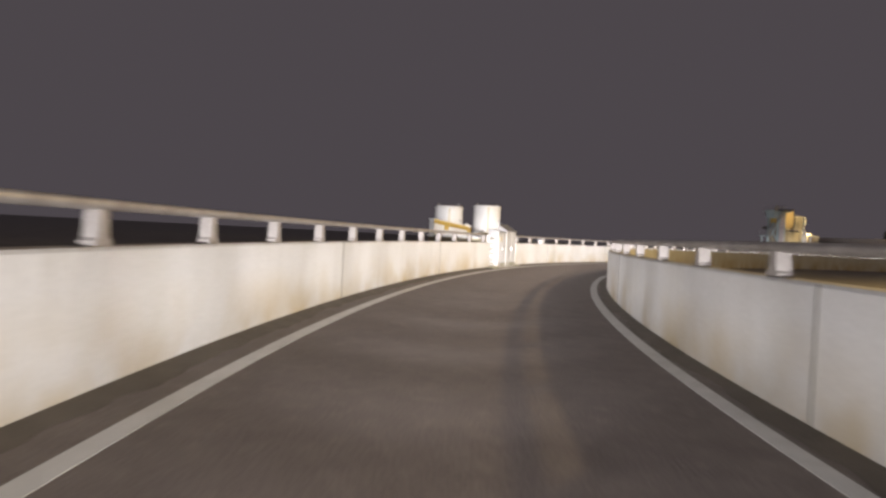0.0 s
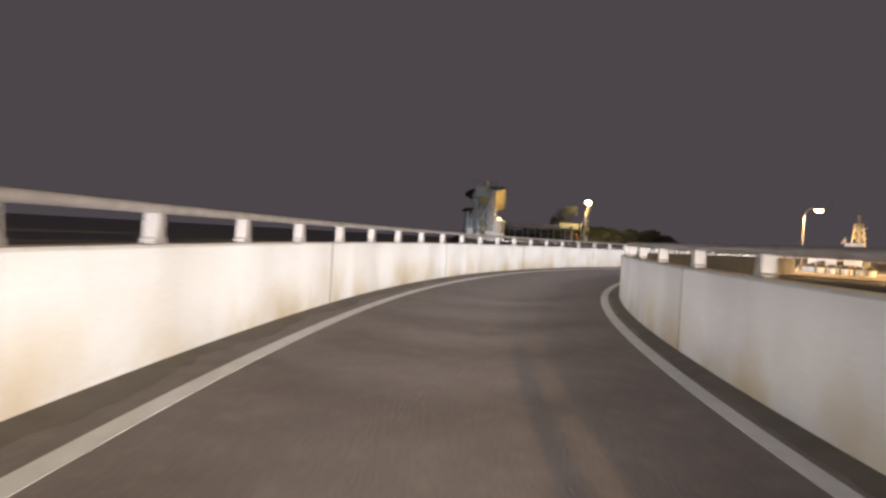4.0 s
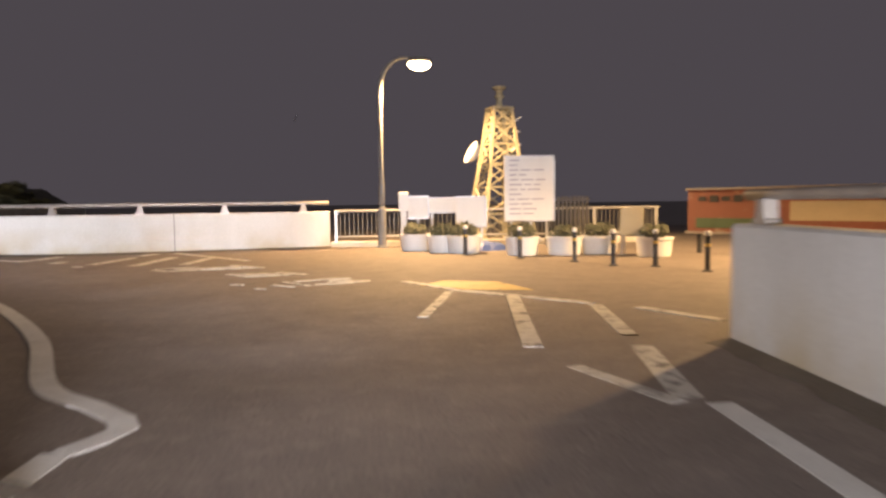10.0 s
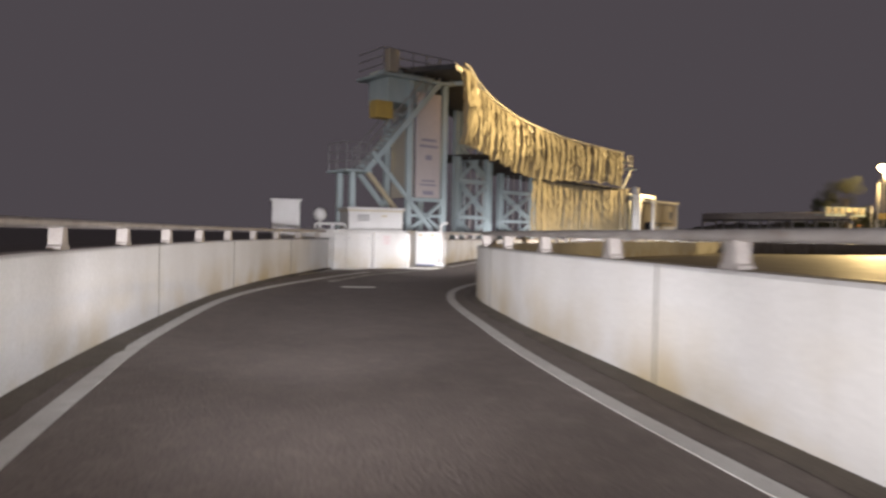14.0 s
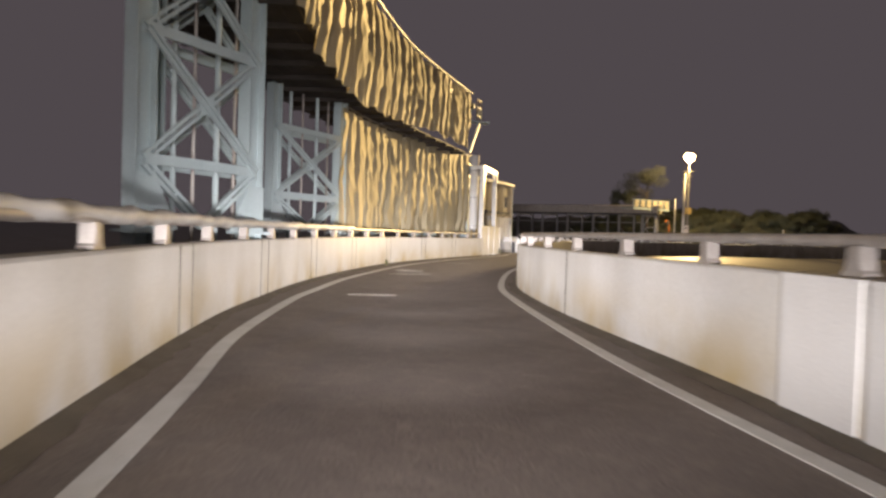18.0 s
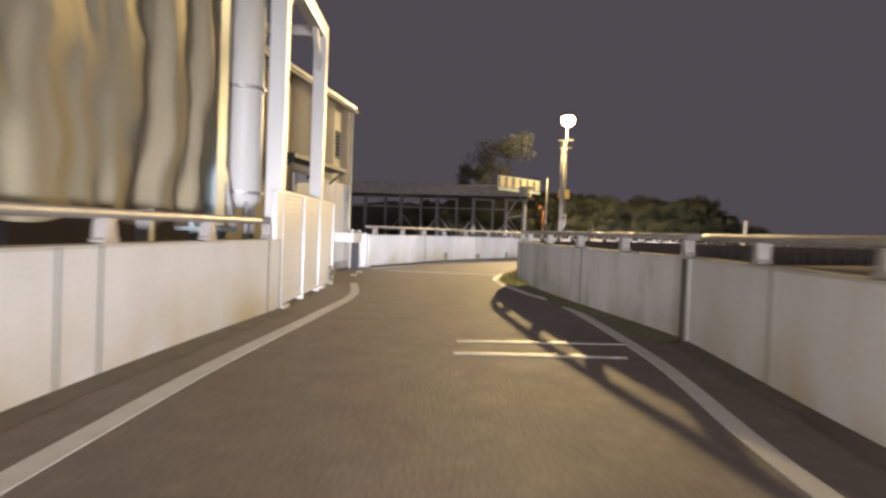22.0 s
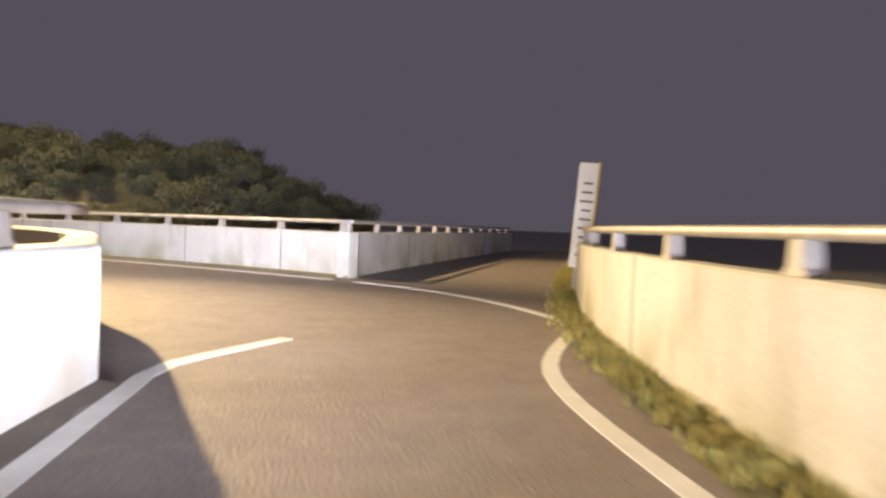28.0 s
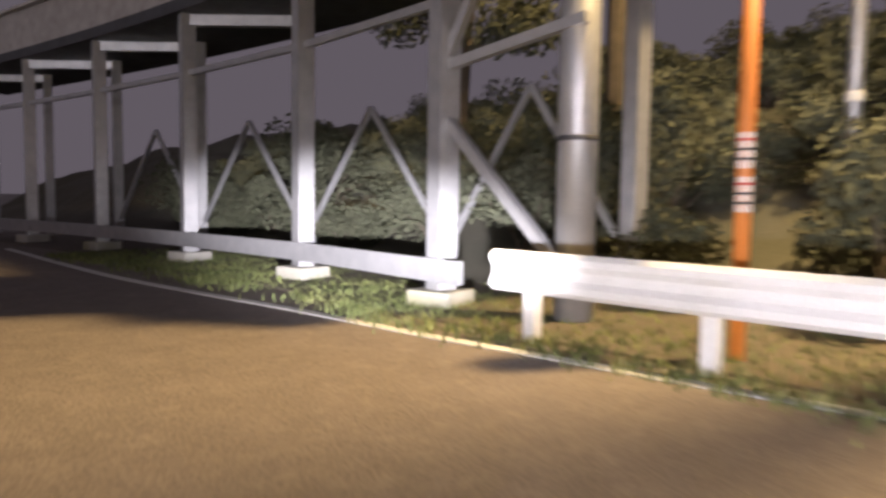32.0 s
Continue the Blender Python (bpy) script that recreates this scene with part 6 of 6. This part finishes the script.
part("rail", bm, WHITE_PAINT, guard)
for x in (0.75, 2.7, 4.15, GR - 0.35):
    part("post", newbox((x, -0.11, 0.35), (0.12, 0.12, 0.78), bevel=0.01), WHITE_PAINT, guard)
    part("block", newbox((x, -0.03, 0.64), (0.09, 0.06, 0.16)), GALVANISED, guard)

mirror = thing("traffic_mirror", "orange pole with a round hooded traffic mirror seen from behind", "mirror", "", (-73.78, 118.13, -0.05), 20)
part("pole", newtube([(0, 0, 0), (0, 0, 3.3)], 0.06, 12), ORANGE, mirror, smooth=True)
disc = newlathe((0, 0, 0), [(0.02, 0.1), (0.2, 0.09), (0.33, 0.05), (0.36, 0.0), (0.35, -0.02), (0.02, -0.03)], 28)
back = part("shell", disc, DARK, mirror, "dark mirror back")
back.matrix_local = pose(-0.16, -0.02, 3.36, 82, 0, 66)
hood = bmesh.new()
for i in range(15):
    a = radians(10 + 160 * i / 14)
    for r, y in ((0.37, -0.04), (0.385, -0.04), (0.385, 0.18), (0.37, 0.18)):
        hood.verts.new((r * math.cos(a), y, r * math.sin(a)))
hood.verts.ensure_lookup_table()
for i in range(14):
    for k in range(4):
        j = (k + 1) % 4
        hood.faces.new((hood.verts[4 * i + k], hood.verts[4 * i + j], hood.verts[4 * i + 4 + j], hood.verts[4 * i + 4 + k]))
h = part("hood", hood, ORANGE, mirror)
h.matrix_local = pose(-0.16, -0.02, 3.36, 0, 0, 66)
RED = mat("red_print", (0.5, 0.06, 0.05), 0.6, fine=40, bump=0.0)
for z0, m in ((1.62, WHITE_PAINT), (1.3, WHITE_PAINT)):
    plate = part("label_plate", newlathe((0, 0, z0 - 0.13), [(0.057, 0), (0.06, 0.004), (0.06, 0.26), (0.057, 0.264)], 14), m, mirror, "white label wrapped round the pole")
    for k in range(3):
        part("text_bar", newlathe((0, 0, z0 - 0.07 + 0.07 * k), [(0.0605, 0), (0.0615, 0.002), (0.0615, 0.018), (0.0605, 0.02)], 14), RED if k == 2 else DARK, plate)


def utility_pole(place, r, h, label, extra=None):
    ob = thing("utility_pole", label, "utility pole", "utility poles", (*place, -0.07), 15)
    part("pole", newtube([(0, 0, 0), (0, 0, h / 2), (0, 0, h)], r, 16, r * 0.75), OLD_CONCRETE if r > 0.12 else GALVANISED, ob, smooth=True)
    part("band", newlathe((0, 0, 2.35), [(r * 1.0, 0), (r * 1.04, 0.01), (r * 1.04, 0.1), (r, 0.11)], 16), WHITE_PAINT, ob)
    for k in range(3):
        part("step_bolt", newtube([(0, -r * 0.9, 2.9 + 0.45 * k), (0, -r - 0.14, 2.9 + 0.45 * k)], 0.012, 6), GALVANISED, ob)
    if extra:
        z, w, hh = extra
        bx = part("meter_box", newbox((0.05, -r - 0.13, z), (w, 0.24, hh), bevel=0.02), WHITE_PAINT, ob, "pale meter box")
        part("window", newbox((0.05, -r - 0.256, z + hh * 0.2), (w * 0.5, 0.01, hh * 0.22)), DARK_GLASS, bx)
        part("label", newbox((0.05, -r - 0.256, z - hh * 0.15), (w * 0.3, 0.01, 0.04)), YELLOW, bx)
        part("conduit", newtube([(0.05, -r - 0.05, 0), (0.05, -r - 0.05, z - hh / 2)], 0.03, 8), GALVANISED, ob)
    return ob


utility_pole((-72.60, 119.46), 0.2, 9.5, "thick concrete utility pole with a pale plate")
utility_pole((-74.58, 121.34), 0.09, 6.5, "slim steel pole on the grassy slope")

plate = thing("upright_sign", "tall narrow white sign plate with rows of bars beside the wall", "sign", "", (-56.51, 105.28, 0), -58)
part("panel", newbox((0, 0, 1.5), (0.42, 0.04, 2.0), bevel=0.008, tilt=(0, 5)), WHITE_PAINT, plate)
part("edge_strip", newbox((0.22, 0.0, 1.5), (0.03, 0.05, 2.02), tilt=(0, 5)), YELLOW, plate)
for k in range(9):
    part("text_bar", newbox((-0.02 + 0.012 * k, -0.025, 0.75 + 0.17 * k), (0.28 - 0.04 * (k % 3), 0.006, 0.035), tilt=(0, 5)), DARK, plate)
for x in (-0.12, 0.12):
    part("stake", newbar((x - 0.1, 0.05, -0.05), (x + 0.08, 0.05, 2.3), 0.05), GALVANISED, plate)
box_sign = thing("lamp_box", "small white box lamp on the wall beside a tall sign", "lamp", "", (-55.93, 106.28, 1.0), 100)
part("box", newbox((0, 0.12, 0.35), (0.25, 0.2, 0.6), bevel=0.02), WHITE_PAINT, box_sign)
part("bracket", newbox((0, 0.12, 0.03), (0.1, 0.1, 0.08)), GALVANISED, box_sign)

# ---------------------------------------------------------------- slope, trees, grass and weeds
def hill_height(x, y):
    """A wooded hillside behind the fork."""
    d = (x + 70) * -0.136 + (y - 120.0) * 0.99
    if d <= 0:
        return 0.0
    rough = 0.5 * noise.noise(Vector((x * 0.35, y * 0.35, 0))) + 0.2 * noise.noise(Vector((x * 0.9, y * 0.9, 3)))
    swell = 1 + 0.35 * noise.noise(Vector((x * 0.07, y * 0.07, 4.0)))
    fade = min(1.0, max(0.0, (-55.0 - x) / 7))
    return fade * (1.3 * (1 - math.exp(-d * 0.6)) + 3.4 * (1 - math.exp(-max(0.0, d - 1.5) * 0.13))) * swell + fade * rough * min(1.0, d / 3)


bm = bmesh.new()
NX, NY = 130, 40
grid = []
for j in range(NY + 1):
    row = []
    for i in range(NX + 1):
        x = -112 + 72 * i / NX
        y = 120.0 + (x + 70) * 0.137 + 26 * (j / NY) ** 1.3
        row.append(bm.verts.new((x, y, -0.1 + hill_height(x, y) * (1 if j < NY else 0.2))))
    grid.append(row)
for a, b in zip(grid[:-1], grid[1:]):
    for k in range(NX):
        bm.faces.new((a[k], a[k + 1], b[k + 1], b[k]))
tagged(finish(bm, "bank", SOIL, smooth=True), "dark overgrown hillside behind the fork", "bank", kind="structure")


def tree(place, h, r, seed, label="dark leafy tree on the slope"):
    rng = random.Random(seed)
    ob = thing("tree", label, "tree", "trees on the slope", place, rng.uniform(0, 360))
    lean = Vector((rng.uniform(-0.3, 0.3), rng.uniform(-0.3, 0.3), 0))
    stem = [Vector((0, 0, -0.3)), Vector((0, 0, h * 0.3)) + lean * 0.4, Vector((0, 0, h * 0.6)) + lean, Vector((0, 0, h * 0.88)) + lean * 1.4]
    bm = newtube(stem, 0.05 * r + 0.06, 8, 0.03)
    tips = []
    for k in range(16):
        f = rng.uniform(0.35, 0.9)
        a = rng.uniform(0, 6.28)
        root = Vector((0, 0, h * f)) + lean * f * 1.4
        tip = root + Vector((math.cos(a), math.sin(a), rng.uniform(0.2, 0.7))) * r * rng.uniform(0.5, 0.95)
        tube(bm, [root, (root + tip) / 2 + Vector((0, 0, 0.1 * r)), tip], 0.05, 5, 0.015)
        tips.append(tip)
    part("trunk", bm, BARK, ob)
    bm = bmesh.new()
    for tip in tips + [Vector((0, 0, h * 0.9)) + lean * 1.4]:
        leaf_clump(bm, tip, r * rng.uniform(0.3, 0.5), 420, 0.085, rng, 0.7)
    part("crown", bm, LEAF, ob)
    return ob


def bush(place, r, seed):
    rng = random.Random(seed)
    ob = thing("bush", "low leafy bush on the bank", "bush", "bushes on the bank", place, rng.uniform(0, 360))
    bm = bmesh.new()
    tips = []
    for k in range(8):
        a = rng.uniform(0, 6.28)
        tip = Vector((math.cos(a) * r * rng.uniform(0.3, 0.9), math.sin(a) * r * rng.uniform(0.3, 0.9), r * rng.uniform(0.4, 1.0)))
        tube(bm, [(0, 0, -0.1), tip * 0.5 + Vector((0, 0, 0.1)), tip], 0.02, 5, 0.006)
        tips.append(tip)
    part("stem", bm, BARK, ob)
    bm = bmesh.new()
    for tip in tips:
        leaf_clump(bm, tip, r * rng.uniform(0.35, 0.58), 330, 0.052, rng, 0.75)
    part("foliage", bm, LEAF, ob)
    return ob


rng = random.Random(77)
tree((-79.0, 122.6, hill_height(-79.0, 122.6) - 0.1), 7.6, 3.3, 5, "leafy tree lit by the street lamp behind the landing")
tree((-81.9, 121.4, hill_height(-81.9, 121.4) - 0.1), 6.0, 1.7, 9, "leafy tree behind the raised gallery")
shrubs = [bush((-60.15, 121.27, hill_height(-60.15, 121.27)), 0.8, 6), bush((-65.24, 121.39, hill_height(-65.24, 121.39)), 1.0, 7), bush((-69.26, 121.78, hill_height(-69.26, 121.78)), 0.7, 8)]
spots = []
for k in range(2500):
    x = rng.uniform(-90, -57)
    y = 120.0 + (x + 70) * 0.137 + 0.5 + 17.0 * rng.random() ** 1.4
    if all((x - a) ** 2 + (y - b) ** 2 > 1.35 for a, b in spots):
        spots.append((x, y))
    if len(spots) > 210:
        break
for x, y in spots:
    s = rng.uniform(0.7, 1.5)
    c = copy_thing(shrubs[rng.randrange(3)], pose(x, y, hill_height(x, y) - 0.12, 0, 0, rng.uniform(0, 360)))
    c.scale = (s, s, s)


def tufts(name, label, spots, hmin, hmax, seed, material=None, blades=16, spread=0.14):
    """Tufts of grass blades at the given places, one object."""
    rng = random.Random(seed)
    verts, faces = [], []
    for x, y, z in spots:
        for _ in range(blades):
            a, l = rng.uniform(0, 6.28), rng.uniform(hmin, hmax)
            bx, by = x + rng.gauss(0, spread), y + rng.gauss(0, spread)
            w = 0.008 + 0.008 * rng.random()
            lean = rng.uniform(0.1, 0.6) * l
            dx, dy = math.cos(a), math.sin(a)
            n = len(verts)
            verts += [(bx - dy * w, by + dx * w, z), (bx + dy * w, by - dx * w, z), (bx + dx * lean * 0.4 + dy * w * 0.7, by + dy * lean * 0.4 - dx * w * 0.7, z + l * 0.6), (bx + dx * lean * 0.4 - dy * w * 0.7, by + dy * lean * 0.4 + dx * w * 0.7, z + l * 0.6), (bx + dx * lean, by + dy * lean, z + l)]
            faces += [(n, n + 1, n + 2, n + 3), (n + 3, n + 2, n + 4)]
    me = bpy.data.meshes.new(name)
    me.from_pydata(verts, [], faces)
    me.materials.append(material or GRASS)
    return tagged(new(name, me), label, "grass", kind="stuff")


def scatter(line, count, lo, hi, seed, z=0.0, clump=0.5):
    rng = random.Random(seed)
    n, out = length(line), []
    while len(out) < count:
        s = rng.uniform(0, n)
        if noise.noise(Vector((s * 0.35, seed, 0))) < clump - 0.5 - rng.random() * 0.25:
            continue
        p, t = along(line, s)
        d = rng.uniform(lo, hi)
        out.append((p.x - t.y * d, p.y + t.x * d, z))
    return out


tufts("verge_grass", "yellow-green grass along the foot of the mossy wall", scatter(stretch(RIGHT_D, 8, length(RIGHT_D)), 2400, 0.0, 0.3, 4, 0.0, 0.28), 0.03, 0.15, 4, None, 12, 0.09)
GLINE = [GA, GB, Vector((-78.60, 116.71, 0)), Vector((-86.11, 115.22, 0))]
tufts("verge_grass", "green grass under the guardrail", scatter(GLINE, 1500, -3.0, 0.3, 8, -0.02, 0.0), 0.04, 0.13, 8, GREEN_GRASS, 20, 0.16)

def verge(name, line, side, w, material, label, seed):
    """A strip of dirt with an uneven edge along a wall foot."""
    bm = bmesh.new()
    rows = []
    fine = resample(line, 0.15)
    for i, (p, t) in enumerate(zip(fine, tangents(fine))):
        n = Vector((-t.y, t.x, 0)).normalized() * side
        e = w * (0.75 + 0.5 * noise.noise(Vector((i * 0.09, seed, 0))) + 0.3 * noise.noise(Vector((i * 0.4, seed, 2))))
        rows.append([bm.verts.new(p + n * 0.0 + Vector((0, 0, 0.045))), bm.verts.new(p + n * e * 0.6 + Vector((0, 0, 0.02))), bm.verts.new(p + n * e + Vector((0, 0, 0.0025)))])
    for u, v in zip(rows[:-1], rows[1:]):
        for k in range(2):
            bm.faces.new((u[k], u[k + 1], v[k + 1], v[k]))
    return tagged(finish(bm, name, material), label, "verge", kind="structure")


verge("verge", RIGHT_D, 1, 0.42, MOSS, "mossy dirt strip at the wall foot", 1)
verge("verge", RIGHT_B, 1, 0.22, GRIT, "dirt strip at the wall foot", 2)
verge("verge", LEFT_D, -1, 0.2, GRIT, "dirt strip at the wall foot", 3)
verge("verge", LEFT_C, -1, 0.22, GRIT, "dirt strip at the wall foot", 4)
verge("verge", LEFT_B, -1, 0.25, GRIT, "dirt strip at the wall foot", 5)
verge("verge", a1, -1, 0.3, GRIT, "dirt strip at the wall foot", 6)
verge("verge", a2, -1, 0.3, GRIT, "dirt strip at the wall foot", 7)
verge("verge", a3, 1, 0.25, GRIT, "dirt strip at the wall foot", 8)
verge("verge", CROSS_W, 1, 0.1, MOSS, "mossy dirt strip at the wall foot", 9)
bm = bmesh.new()
sweep(bm, catmull([(-69.05, 119.07), (-70.80, 119.46), (-73.99, 118.95), (-77.20, 118.34), (-83.56, 117.41), (-92.25, 115.26)]), [(-3.0, -0.05), (1.3, -0.05), (1.25, 0.02), (-3.0, 0.12)])
tagged(finish(bm, "verge", GRIT), "gritty grass verge behind the guardrail", "verge", kind="structure")


def weed(place, h, seed, label="tall thin weed growing from the wall foot"):
    rng = random.Random(seed)
    ob = thing("weed", label, "weed", "weeds", (*place, 0), 0)
    bm = bmesh.new()
    for _ in range(4):
        tip = Vector((rng.uniform(-0.15, 0.15), rng.uniform(-0.15, 0.15), h * rng.uniform(0.7, 1.0)))
        tube(bm, [(0, 0, -0.02), tip * 0.5 + Vector((0, 0, 0.05)), tip], 0.006, 5, 0.003)
    part("stem", bm, GRASS, ob)
    bm = bmesh.new()
    for f in (0.35, 0.6, 0.85):
        leaf_clump(bm, (0, 0, h * f), 0.08, 18, 0.035, rng, 1.0)
    part("foliage", bm, LEAF, ob)
    return ob


for k, (x, y, h) in enumerate([(-65.55, 82.4, 0.55), (-65.75, 85.9, 0.35), (-65.3, 88.0, 0.45), (-65.0, 90.5, 0.5), (-64.85, 91.6, 0.4), (-64.4, 93.9, 0.5), (-65.55, 76.1, 0.6), (-62.15, 70.2, 0.55), (-53.2, 52.6, 0.25)]):
    weed((x, y), h * 0.7, 50 + k)
